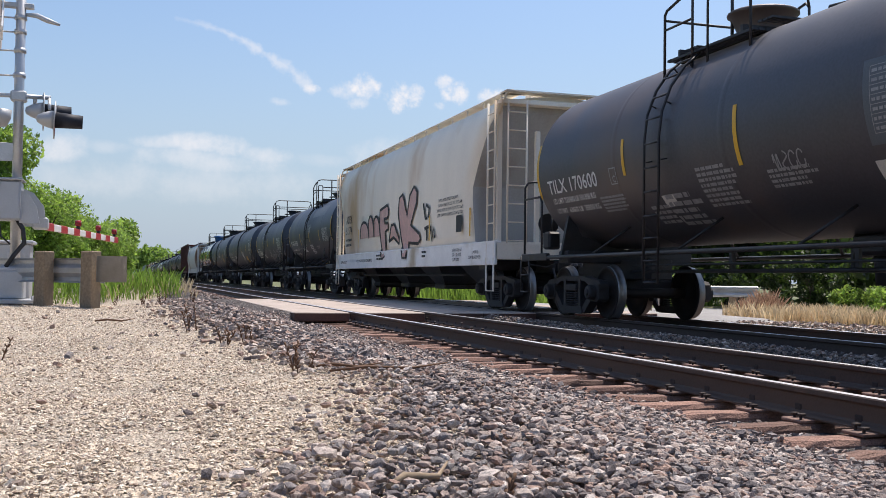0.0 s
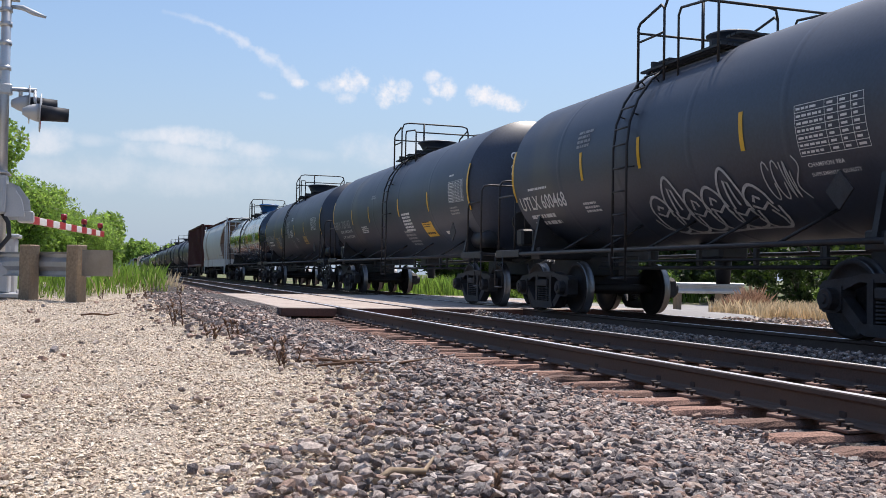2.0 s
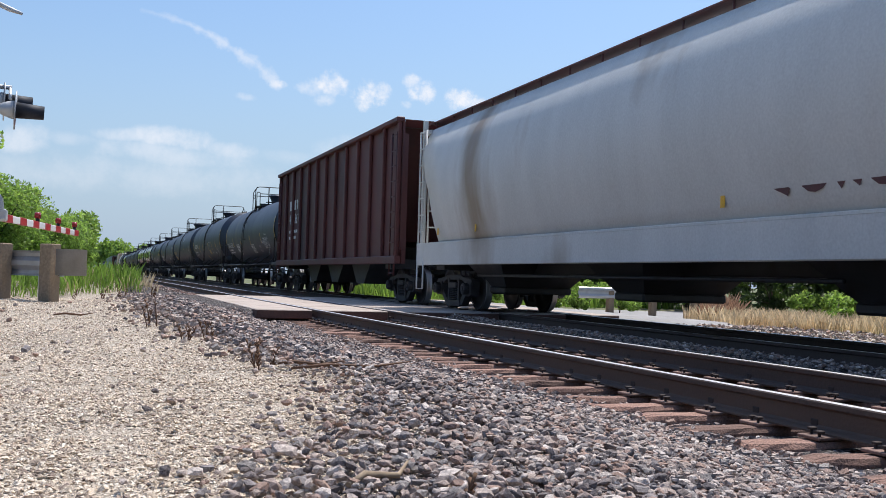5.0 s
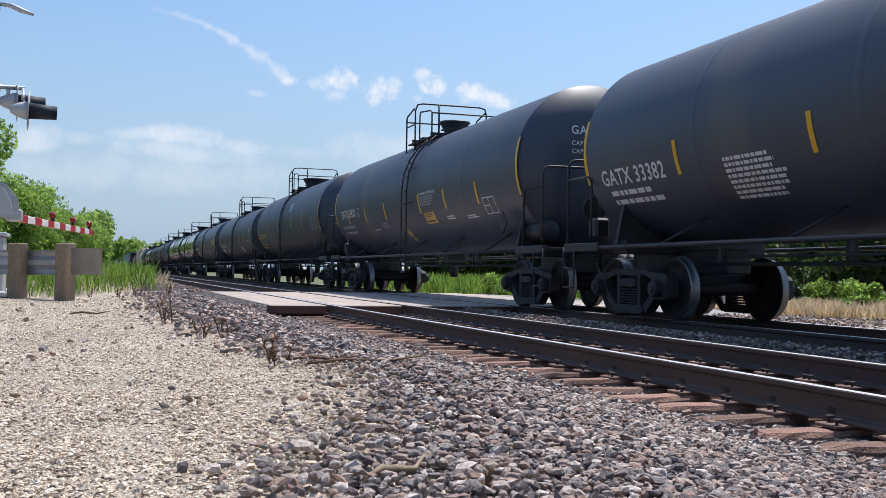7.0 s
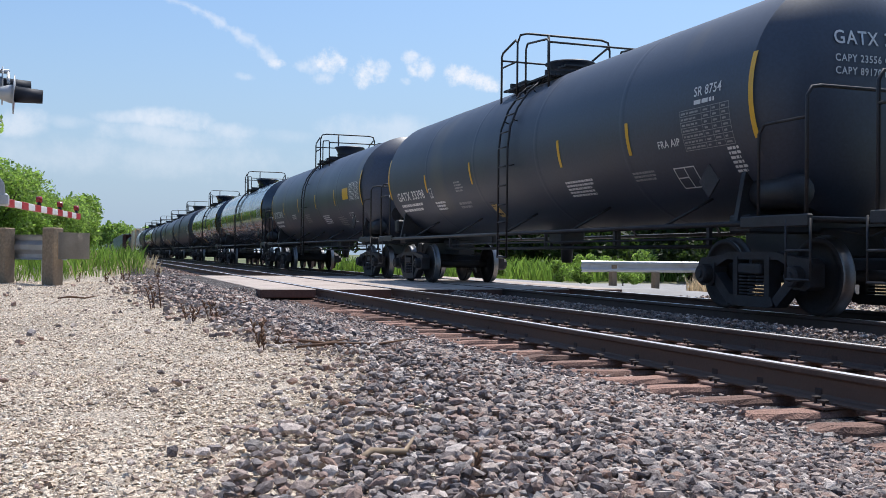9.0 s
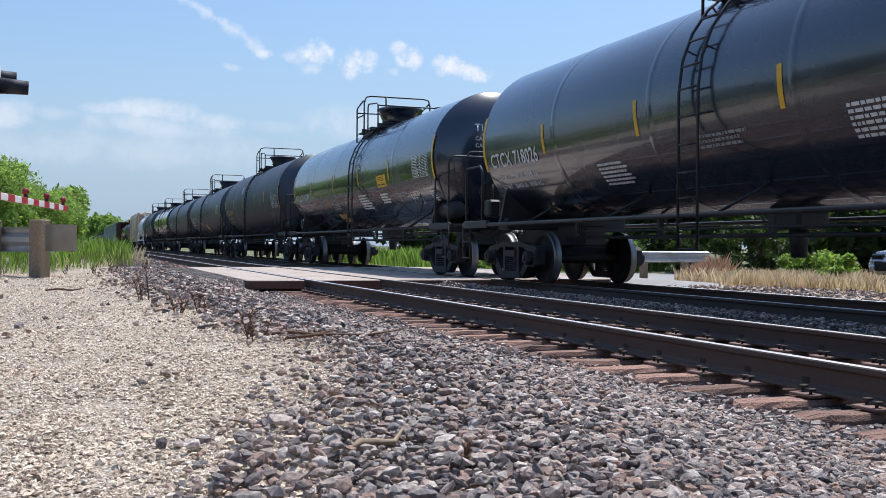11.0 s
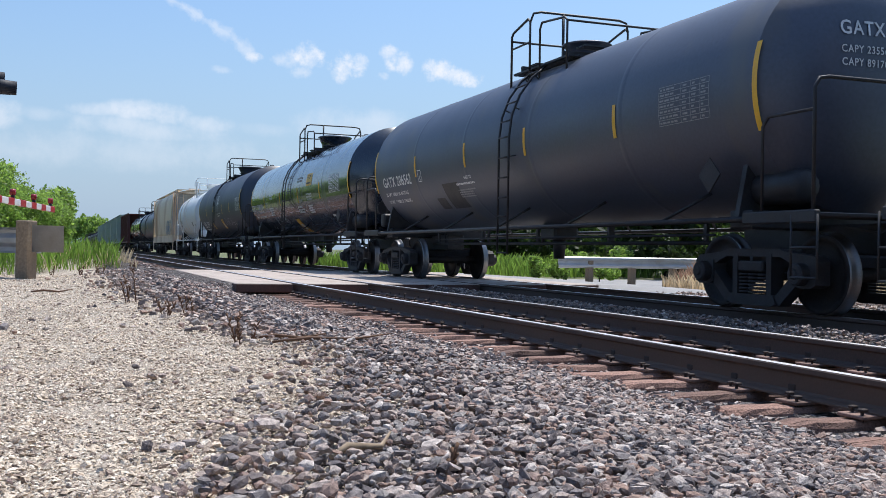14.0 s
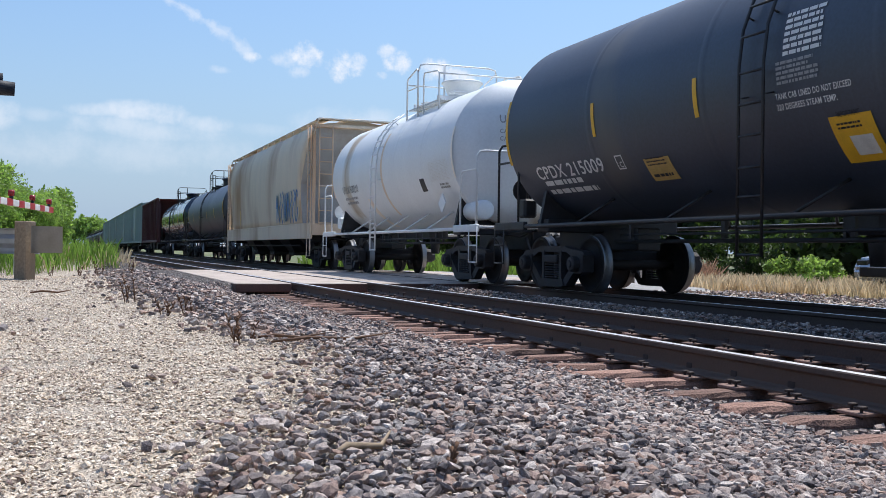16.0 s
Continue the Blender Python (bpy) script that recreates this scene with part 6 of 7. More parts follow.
NOTICE = {"yellow": (M_YELLOW, "yellow notice sticker"), "amber": (M_NOTICE, "faded amber notice sticker"), "label": (M_PALE, "small pale label"), "important": (M_YELLOW, "large yellow notice with a pale middle")}
TAGS = {"bubble": M_SPRAY, "white": M_SPRAY, "faded": M_FADED, "gold": M_GOLD, "dark": M_LIGHTPATCH}


def markings(which, **seen):
    """Places along the car and heights over the rail of what is painted on or stuck to its tank."""
    for c in CARS:
        if c.get("mark") == which:
            c["seen"] = seen


markings("TILX 170600", seam=7.5, dome=2.8, ladder=3.09, strips=[(4.18, 2.85, 2.29), (1.17, 2.9, 2.14)], mark=(7.12, 2.22, 0.24, 1.97), weights=(7.07, 2.04, 0.1, 1.71), plate=(4.57, 2.19, 0.27), prints=[(5.24, 1.73, 0.93, 0.31, 5), (2.23, 1.57, 0.93, 0.64, 8), (0.71, 1.76, 0.92, 0.28, 4), (3.82, 1.41, 0.69, 0.4, 4), (3.27, 1.29, 0.88, 0.65, 5)], notices=[(3.35, 1.76, 0.33, 0.2, "label"), (-1.1, 1.75, 0.7, 0.25, "label")], table=(-1.25, 2.21, 1.24, 0.70), patches=[(-1.15, 2.1, 1.45, 0.9, M_LIGHTPATCH)], tags=[(0.53, 1.99, 0.6, 0.25, 4, "faded")])
markings("VTGX 17169", seam=5.1, dome=0.1, ladder=0.0, strips=[(2.0, 2.56, 2.09), (-0.3, 2.56, 2.1), (-2.6, 2.56, 2.1)], mark=(4.64, 2.09, 0.23, 1.76), weights=(4.51, 1.87, 0.09, 1.49), prints=[(-0.05, 1.58, 0.76, 0.46, 6), (-1.47, 1.81, 0.71, 0.15, 2), (1.94, 1.72, 1.12, 0.25, 4)], notices=[(0.43, 1.25, 0.3, 0.32, "amber")], patches=[(4.73, 1.89, 2.05, 0.4, M_LIGHTPATCH), (-0.71, 3.15, 2.67, 0.5, M_LIGHTPATCH)], tags=[(-0.2, 2.49, 0.59, 0.42, 4, "white"), (1.72, 1.97, 1.11, 0.46, 4, "faded"), (2.8, 1.6, 1.16, 0.48, 4, "faded")], table=(-3.3, 2.1, 1.1, 0.5))
markings("UTLX 600468", seam=5.15, dome=0.17, ladder=0.66, strips=[(2.2, 2.71, 2.25), (0.29, 2.73, 2.27), (-2.26, 2.72, 2.24)], mark=(5.01, 1.90, 0.26, 1.97), weights=(4.77, 1.74, 0.08, 1.41), prints=[(4.5, 2.21, 1.12, 0.07, 1), (2.38, 2.75, 0.57, 0.32, 4), (2.46, 1.69, 0.63, 0.22, 3)], table=(-3.29, 2.06, 1.12, 0.58), words=[("CHAMPION 98A", -3.35, 1.94, 0.05, 0.6), ("SUPPLEMENTAL QUALITY", -3.35, 1.84, 0.045, 0.8)], tags=[(0.4, 1.33, 2.75, 1.05, 6, "bubble"), (-2.48, 1.62, 0.72, 0.57, 4, "white")])
markings("GBRX 705182", seam=6.95, dome=-0.1, ladder=-0.36, strips=[(4.16, 2.67, 2.19), (1.94, 2.66, 2.18), (-1.35, 2.66, 2.2), (-4.03, 2.67, 2.19)], mark=(7.01, 2.14, 0.25, 2.46), weights=(6.17, 1.99, 0.09, 1.69), prints=[(-1.59, 1.72, 0.78, 0.54, 6), (-1.24, 1.28, 0.89, 0.55, 5), (3.15, 1.87, 0.95, 0.23, 4), (1.59, 2.82, 0.5, 0.13, 2), (-5.69, 2.86, 0.39, 0.07, 1), (-5.64, 1.99, 0.71, 0.21, 3)], notices=[(-3.12, 1.61, 0.8, 0.43, "yellow"), (-4.63, 1.63, 0.31, 0.09, "label")], table=(-5.67, 2.29, 1.04, 0.47), faded=True)
markings("GBRX 706668", seam=6.95, dome=0.0, ladder=0.59, strips=[(4.16, 2.66, 2.19), (1.93, 2.66, 2.19), (-1.39, 2.66, 2.18), (-3.6, 2.66, 2.18)], mark=(7.05, 2.16, 0.24, 2.66), weights=(6.13, 2.04, 0.08, 1.74), prints=[(-0.37, 2.12, 0.64, 0.32, 5), (3.28, 1.69, 0.73, 0.56, 6), (-0.69, 2.8, 0.5, 0.17, 2), (-1.55, 1.89, 0.51, 0.22, 3)], notices=[(-3.1, 1.8, 0.75, 0.36, "amber")], tags=[(4.2, 1.56, 1.02, 0.88, 3, "gold"), (0.38, 2.11, 0.65, 0.79, 4, "white"), (7.1, 1.7, 0.92, 0.43, 4, "faded"), (-0.31, 1.65, 0.62, 0.48, 3, "faded")], table=(-5.2, 2.29, 1.04, 0.47), faded=True)
markings("GBRX 713544", seam=6.8, dome=-0.13, ladder=0.49, strips=[(4.07, 2.66, 2.2), (1.99, 2.65, 2.2), (-1.3, 2.68, 2.2), (-3.45, 2.68, 2.22)], mark=(6.63, 2.20, 0.24, 2.17), weights=(6.26, 2.06, 0.08, 1.85), prints=[(0.06, 2.21, 0.6, 0.37, 5), (3.22, 2.24, 0.63, 0.26, 4), (-1.26, 1.71, 0.5, 0.5, 6), (3.58, 1.63, 0.91, 0.48, 6), (-4.41, 1.96, 0.73, 0.26, 3)], notices=[(-1.52, 2.25, 0.69, 0.42, "yellow"), (-4.12, 1.63, 0.31, 0.13, "label")], table=(-4.43, 2.31, 1.14, 0.51))
markings("GATX 33382", seam=7.6, dome=0.53, ladder=0.62, strips=[(5.02, 2.48, 2.02), (2.29, 2.47, 2.02), (-0.8, 2.47, 2.01), (-3.95, 2.48, 2.02)], mark=(7.19, 2.02, 0.24, 1.82), weights=(7.04, 1.86, 0.08, 1.58), prints=[(4.0, 1.52, 1.2, 0.62, 8), (-2.9, 1.8, 0.7, 0.17, 3), (-0.76, 1.54, 0.93, 0.5, 7), (-2.77, 1.6, 0.78, 0.21, 3)], table=(-4.50, 1.80, 1.25, 0.50), words=[("FRA-AIP", -3.97, 2.01, 0.13, 0.55), ("DOT 111A100W1", -4.9, 2.36, 0.06, 0.7)])
markings("GATX 33418", seam=7.55, dome=0.48, ladder=-0.64, strips=[(5.86, 2.48, 2.1), (3.82, 2.5, 2.06), (1.71, 2.51, 2.06), (-1.42, 2.52, 2.07), (-3.32, 2.52, 2.07), (-5.37, 2.52, 2.07)], mark=(6.77, 2.29, 0.25, 1.80), weights=(6.93, 1.98, 0.08, 1.50), plate=(4.58, 2.26, 0.26), prints=[(-3.15, 1.82, 0.54, 0.11, 2), (-1.53, 2.21, 1.05, 0.24, 4), (-4.41, 1.79, 0.7, 0.1, 2), (2.36, 1.82, 0.57, 0.17, 3), (3.33, 1.8, 0.63, 0.05, 1)], words=[("INT LINING PLASITE 3070 APPLIED 3-10 REDP", -1.53, 2.49, 0.06, 1.22)], notices=[(-1.58, 1.81, 0.78, 0.3, "amber"), (0.5, 1.47, 0.3, 0.4, "amber")], boxes=[(-5.6, 1.85, 0.62, 0.36)])
markings("UTLX 676973", seam=7.25, dome=0.9, ladder=0.13, strips=[(4.39, 2.8, 2.35), (1.56, 2.83, 2.37), (-1.75, 2.83, 2.36), (-4.1, 2.83, 2.36)], mark=(6.90, 2.12, 0.22, 1.99), weights=(6.95, 1.82, 0.08, 1.47), plate=(4.26, 2.10, 0.24), prints=[(6.78, 1.94, 0.92, 0.07, 1), (-1.02, 1.69, 0.26, 0.21, 4)], patches=[(-1.18, 3.01, 0.55, 0.40, M_PATCHBLUE)], table=(-5.7, 2.12, 1.2, 0.51), dim_table=True)
markings("GATX 33398", seam=7.5, dome=0.28, ladder=-0.31, strips=[(4.61, 2.5, 2.1), (1.72, 2.55, 2.11), (-2.39, 2.57, 2.13), (-4.64, 2.58, 2.12)], mark=(6.99, 2.00, 0.21, 2.09), weights=(6.91, 1.85, 0.07, 1.71), plate=(4.41, 1.97, 0.23), prints=[(-2.31, 1.58, 0.98, 0.32, 5), (-4.5, 1.72, 0.66, 0.17, 3), (-6.9, 1.65, 0.27, 0.38, 6), (2.78, 1.98, 0.48, 0.25, 4), (4.38, 1.63, 0.76, 0.25, 3), (2.93, 1.62, 0.88, 0.19, 2), (-6.36, 2.57, 0.53, 0.09, 1)], notices=[(1.3, 1.44, 0.3, 0.36, "amber")], table=(-6.03, 2.05, 1.07, 0.52), dim_table=True, words=[("SR 8754", -6.35, 2.71, 0.12, 0.59), ("FRA AIP", -5.40, 2.14, 0.1, 0.54)], boxes=[(-5.57, 1.6, 0.49, 0.34)])
markings("TILX 729389", seam=7.4, dome=-0.27, ladder=-0.83, strips=[(4.76, 2.72, 2.26), (1.68, 2.76, 2.3), (-1.23, 2.76, 2.28), (-4.1, 2.76, 2.29)], mark=(7.13, 2.15, 0.23, 2.00), weights=(6.89, 2.00, 0.08, 1.73), plate=(4.68, 2.19, 0.26), prints=[(-0.9, 1.57, 1.03, 0.48, 6), (-4.37, 1.83, 0.77, 0.13, 2), (-2.98, 1.7, 0.75, 0.3, 4), (2.38, 1.7, 1.03, 0.27, 4), (-6.77, 1.61, 0.4, 0.3, 5)], notices=[(-3.05, 2.16, 0.78, 0.3, "yellow"), (2.4, 1.4, 0.85, 0.34, "amber")], table=(-6.00, 2.22, 1.11, 0.48), boxes=[(-5.41, 1.65, 0.63, 0.34)])
markings("UTLX 676978", seam=7.2, dome=-0.1, ladder=0.05, strips=[(4.37, 2.82, 2.35), (1.56, 2.84, 2.38), (-1.75, 2.85, 2.37), (-4.14, 2.86, 2.38)], mark=(6.91, 2.13, 0.23, 1.98), weights=(6.84, 1.93, 0.07, 1.49), plate=(4.31, 2.11, 0.22), prints=[(-5.75, 2.66, 0.38, 0.1, 2), (2.42, 1.69, 0.37, 0.18, 4)], patches=[(2.11, 3.02, 0.5, 0.33, M_PATCHBLUE), (-2.64, 2.29, 0.8, 0.3, M_LIGHTPATCH)], table=(-5.70, 2.12, 1.25, 0.51), boxes=[(-4.96, 1.7, 0.5, 0.3)])
markings("CTCX 716594", seam=7.55, dome=-0.2, ladder=0.58, strips=[(4.81, 2.68, 2.2), (1.83, 2.68, 2.21), (-1.18, 2.68, 2.21), (-4.2, 2.68, 2.21)], mark=(7.54, 2.19, 0.24, 2.36), weights=(6.96, 2.06, 0.09, 1.82), plate=(4.30, 2.15, 0.26), prints=[(2.32, 1.8, 0.79, 0.21, 3), (-0.33, 1.26, 0.71, 0.25, 3), (-0.19, 1.61, 0.54, 0.13, 2), (2.37, 1.53, 0.66, 0.14, 2)], words=[("THERMAL PROTECTION", 3.83, 2.25, 0.07, 0.78), ("SYSTEM EQUIPPED", 3.83, 2.13, 0.07, 0.66), ("VENT TANK", -0.3, 3.26, 0.06, 0.36), ("WHEN UNLOADING", -0.3, 3.16, 0.06, 0.5)], notices=[(0.4, 1.44, 0.6, 0.62, "important")], table=(-5.42, 2.32, 1.21, 0.51))
markings("GATX 206562", seam=7.35, dome=-0.6, ladder=-0.7, strips=[(4.35, 2.74, 2.29), (1.43, 2.76, 2.29), (-1.3, 2.76, 2.29), (-4.27, 2.76, 2.29)], mark=(6.79, 2.17, 0.23, 2.07), weights=(6.80, 1.96, 0.08, 1.63), plate=(4.11, 2.17, 0.26), prints=[(2.12, 1.95, 1.29, 0.07, 1), (2.13, 1.7, 0.92, 0.2, 4)], words=[("LEASED TO", 1.64, 2.08, 0.06, 0.38)], patches=[(2.92, 1.55, 0.86, 0.61, M_DARKPATCH), (3.58, 1.56, 0.49, 0.29, M_DARKPATCH)], table=(-5.42, 2.32, 1.1, 0.5), dim_table=True)
markings("CTCX 718030", seam=7.55, dome=-0.22, ladder=0.56, strips=[(4.82, 2.69, 2.2), (1.82, 2.66, 2.19), (-1.18, 2.67, 2.19), (-4.22, 2.69, 2.21)], mark=(7.6, 2.16, 0.23, 2.37), weights=(6.97, 2.03, 0.08, 1.76), plate=(4.43, 2.13, 0.25), prints=[(-0.85, 1.8, 0.94, 0.27, 3), (-1.29, 2.16, 0.47, 0.12, 2), (-2.39, 1.76, 0.68, 0.3, 4), (-1.05, 2.82, 0.82, 0.2, 2), (3.95, 1.84, 0.72, 0.34, 4)], words=[("THERMAL PROTECTION", 3.76, 2.6, 0.07, 0.75), ("SYSTEM EQUIPPED", 3.76, 2.48, 0.07, 0.62), ("0.5 IN CERAMIC FIBER", -2.47, 2.38, 0.05, 0.7), ("3.5 IN FIBERGLASS INSULATION", -2.47, 2.30, 0.05, 0.78), ("DO NOT EXCEED 450 DEG F", -2.47, 2.22, 0.05, 0.72)], notices=[(-2.47, 2.67, 0.75, 0.4, "yellow"), (0.5, 1.26, 0.55, 0.72, "important"), (-4.81, 1.65, 0.29, 0.08, "label")], table=(-5.42, 2.32, 1.21, 0.51), tags=[(2.2, 1.56, 0.5, 0.54, 2, "faded")])
markings("CPDX 215009", seam=7.0, dome=-0.16, ladder=0.33, strips=[(4.04, 2.8, 2.32), (1.53, 2.77, 2.3), (-1.63, 2.75, 2.28), (-3.92, 2.76, 2.31)], mark=(6.23, 1.84, 0.22, 2.17), weights=(6.10, 1.73, 0.09, 1.70), plate=(3.59, 1.83, 0.22), prints=[(-0.07, 2.72, 0.6, 0.49, 7), (0.04, 2.44, 0.68, 0.26, 5), ], words=[("TANK CAR LINED DO NOT EXCEED", 0.09, 2.31, 0.065, 1.11), ("320 DEGREES STEAM TEMP.", 0.1, 2.2, 0.065, 0.9)], notices=[(3.0, 1.63, 0.6, 0.36, "amber"), (-0.59, 1.6, 0.58, 0.55, "important")], table=(-5.76, 2.32, 1.16, 0.57), boxes=[(-3.85, 1.62, 0.6, 0.29)], tags=[(-1.6, 1.73, 2.2, 0.4, 5, "white")])
markings("UTLX 900210", seam=4.7, dome=-1.35, strips=[], mark=(3.73, 2.17, 0.20, 1.5), weights=(3.70, 2.0, 0.07, 1.2), prints=[(-3.75, 1.91, 0.66, 0.14, 2)], table=(-3.32, 2.11, 1.1, 0.4), patches=[(-2.6, 1.93, 0.3, 0.3, M_BLACKINK), (0.1, 1.5, 0.14, 2.2, M_BUFF), (1.7, 1.25, 0.3, 1.1, M_TAN)])

MAKERS = {"tank": tank_car, "hopper": hopper_car, "box": box_car}
for spec in CARS:
    MAKERS[spec["kind"]](spec)

# ---------------- level crossing signal and guard rails ----------------


def guard_rail(name, pts, posts, end_plate, label, post_mat=M_POST, h=0.72):
    """W-beam on posts; pts run along the beam, posts are places on the ground."""
    g = thing(name, pose(0, 0, 0), label, "guard rail")
    prof = [(0.0, -0.155), (0.045, -0.13), (0.05, -0.085), (0.0, -0.03), (0.0, 0.03), (0.05, 0.085), (0.045, 0.13), (0.0, 0.155)]
    P = [Vector(p) for p in pts]
    bm = bmesh.new()
    rows = []
    for i, p in enumerate(P):
        d = (P[min(i + 1, len(P) - 1)] - P[max(i - 1, 0)]).normalized()
        n = Vector((d.y, -d.x, 0))
        rows.append([bm.verts.new(p + n * u + Vector((0, 0, w))) for u, w in prof] + [bm.verts.new(p + n * (u - 0.012) + Vector((0, 0, w))) for u, w in prof[::-1]])
    for a, b in zip(rows, rows[1:]):
        for k in range(len(a)):
            bm.faces.new((a[k], a[(k + 1) % len(a)], b[(k + 1) % len(a)], b[k]))
    bm.faces.new(rows[0])
    bm.faces.new(rows[-1][::-1])
    bmesh.ops.recalc_face_normals(bm, faces=bm.faces)
    part("beam", bm, M_GALV, g, "corrugated galvanised beam")
    for x, y, z, rz in posts:
        bm = bmesh.new()
        box(bm, (0, 0, h / 2 - 0.1), (0.16, 0.2, h + 0.2), bevel=0.012)
        ob = part("post", bm, post_mat, g)
        ob.matrix_basis = pose(x, y, z, rz=rz)
    if end_plate:
        x, y, z, rz = end_plate
        bm = bmesh.new()
        n = 9
        prev = None
        for k in range(n + 1):
            a = -1.25 + 2.5 * k / n
            row = [bm.verts.new((0.19 * math.sin(a), -0.12 * math.cos(a), w)) for w in (-0.16, 0.16)]
            if prev:
                bm.faces.new((prev[0], row[0], row[1], prev[1])).smooth = True
            prev = row
        bmesh.ops.solidify(bm, geom=list(bm.faces), thickness=0.008)
        ob = part("end_buffer", bm, M_GALV, g, "curved galvanised end section")
        ob.matrix_basis = pose(x, y, z, rz=rz)
    return g


def flasher(parent, m, hood_len=0.34):
    bm = bmesh.new()
    lathe(bm, [(-0.20, 0.0), (-0.19, 0.045), (-0.12, 0.085), (-0.03, 0.115), (0.02, 0.12)], "x", 18)
    ob = part("lamp_housing", bm, M_ALU, parent, "pale cast lamp housing")
    ob.matrix_basis = m
    bm = bmesh.new()
    lathe(bm, [(0.021, 0.0), (0.021, 0.255), (0.033, 0.255), (0.033, 0.0)], "x", 24)
    part("background_disc", bm, M_ALU, ob, "pale round background plate")
    bm = bmesh.new()
    lathe(bm, [(0.034, 0.105), (0.034 + hood_len, 0.088), (0.034 + hood_len, 0.081), (0.04, 0.097)], "x", 22)
    part("hood", bm, M_DARKHOOD, ob, "long black lamp hood")
    bm = bmesh.new()
    lathe(bm, [(0.034, 0.0), (0.05, 0.06), (0.036, 0.10)], "x", 18)
    part("lens", bm, M_LENS, ob, "red signal lens")
    bm = bmesh.new()
    for s in (-1, 1):
        box(bm, (0.034, s * 0.05, -0.15), (0.004, 0.09, 0.09))
    part("red_plate", bm, M_REDTAPE, ob)
    return ob


def build_signal():
    MX, MY, MZ = -1.43, 14.3, 0.235
    g = thing("crossing_signal", pose(MX, MY, MZ), "galvanised crossing signal mast with flashers and lowered gate", "crossing signal")
    bm = bmesh.new()
    lathe(bm, [(0.0, 0.066), (4.9, 0.062), (4.92, 0.0)], "z", 20)
    part("mast", bm, M_GALV, g)
    bm = bmesh.new()
    box(bm, (0, 0, 0.05), (0.62, 0.62, 0.06), bevel=0.01)
    box(bm, (-0.05, 0, 0.27), (0.36, 0.36, 0.38), bevel=0.02)
    box(bm, (-0.06, -0.02, 0.47), (0.3, 0.3, 0.05), bevel=0.015)
    for sx in (-1, 1):
        for sy in (-1, 1):
            tube(bm, [(sx * 0.25, sy * 0.25, -0.02), (sx * 0.25, sy * 0.25, 0.13)], 0.018, 6)
    part("base", bm, M_ALU, g, "bolted cast base")
    bm = bmesh.new()
    box(bm, (-0.26, -0.02, 1.37), (0.66, 0.42, 0.52), bevel=0.025)
    box(bm, (-0.26, -0.02, 1.645), (0.72, 0.48, 0.03), bevel=0.01)
    box(bm, (-0.2, -0.245, 1.55), (0.05, 0.03, 0.2), bevel=0.008)
    part("gate_mechanism", bm, M_ALU, g, "pale grey gate machine housing")
    bm = bmesh.new()
    prism(bm, [(0.06, 1.56), (0.20, 1.50), (0.33, 1.32), (0.36, 1.05), (0.05, 1.05)], 0.18, 0.22, plane="xz")
    prism(bm, [(0.06, 1.52), (0.16, 1.46), (0.26, 1.30), (0.30, 1.08), (0.05, 1.08)], -0.12, -0.08, plane="xz")
    box(bm, (0.28, 0.32, 1.1), (0.2, 0.3, 0.16), bevel=0.02)
    part("gate_arm_support", bm, M_ALU, g)
    bm = bmesh.new()
    tube(bm, [(-0.02, -0.08, 1.2), (0.1, -0.1, 1.0), (0.12, -0.1, 0.82), (0.0, -0.1, 0.66), (-0.1, -0.1, 0.5)], 0.03, 8)
    tube(bm, [(-0.2, -0.1, 1.18), (-0.16, -0.16, 0.9), (-0.05, -0.12, 0.8)], 0.012, 6)
    part("cable_conduit", bm, M_IRON, g, "black flexible cable conduit")
    # striped arm: red and white sleeves, three lamps
    ang = math.atan2(0.86, 5.1)
    arm = part("gate_arm", arm_bm(), [M_WHITETAPE], g, "red and white striped gate arm")
    arm.matrix_basis = pose(0.30, 0.25, 1.07, rz=-math.degrees(ang))
    n = 13
    for k in range(n):
        if k % 2 == 0:
            bm = bmesh.new()
            y = 0.2 + k * 0.41
            box(bm, (0, y + 0.2, 0), (0.046, 0.40, 0.108), bevel=0.006)
            part("red_stripe", bm, M_REDTAPE, arm)
    for y in (2.2, 3.75, 5.2):
        bm = bmesh.new()
        box(bm, (0, y, 0.075), (0.05, 0.06, 0.05), bevel=0.006)
        lathe(bm, [(-0.04, 0.0), (-0.04, 0.05), (0.04, 0.05), (0.04, 0.0)], "x", 12, (0, y, 0.145), mi=1)
        part("gate_lamp", bm, [M_IRON, M_LENS], arm, "small red gate lamp")
    # flashers on a cross arm
    bm = bmesh.new()
    tube(bm, [(-0.75, 0.0, 2.77), (0.40, -0.05, 2.76)], 0.03, 10)
    box(bm, (0, 0, 2.76), (0.2, 0.18, 0.14), bevel=0.02)
    tube(bm, [(0.20, -0.03, 2.76), (0.20, -0.01, 2.66)], 0.025, 8)
    tube(bm, [(0.38, -0.05, 2.76), (0.40, -0.25, 2.58)], 0.022, 8)
    part("cross_arm", bm, M_GALV, g)
    flasher(g, pose(0.28, 0.0, 2.58, rz=6))
    flasher(g, pose(0.44, -0.26, 2.44, 0, 2, rz=2))
    flasher(g, pose(-0.42, -0.05, 2.55, rz=200))
    bm = bmesh.new()
    lathe(bm, [(-0.16, 0.0), (-0.15, 0.10), (-0.05, 0.15), (0.06, 0.16), (0.06, 0.0)], "z", 16, (-0.22, -0.2, 2.48))
    part("bell", bm, M_ALU, g, "pale crossing bell")
    # sign blades, edge-on, with their bands on the mast
    bm = bmesh.new()
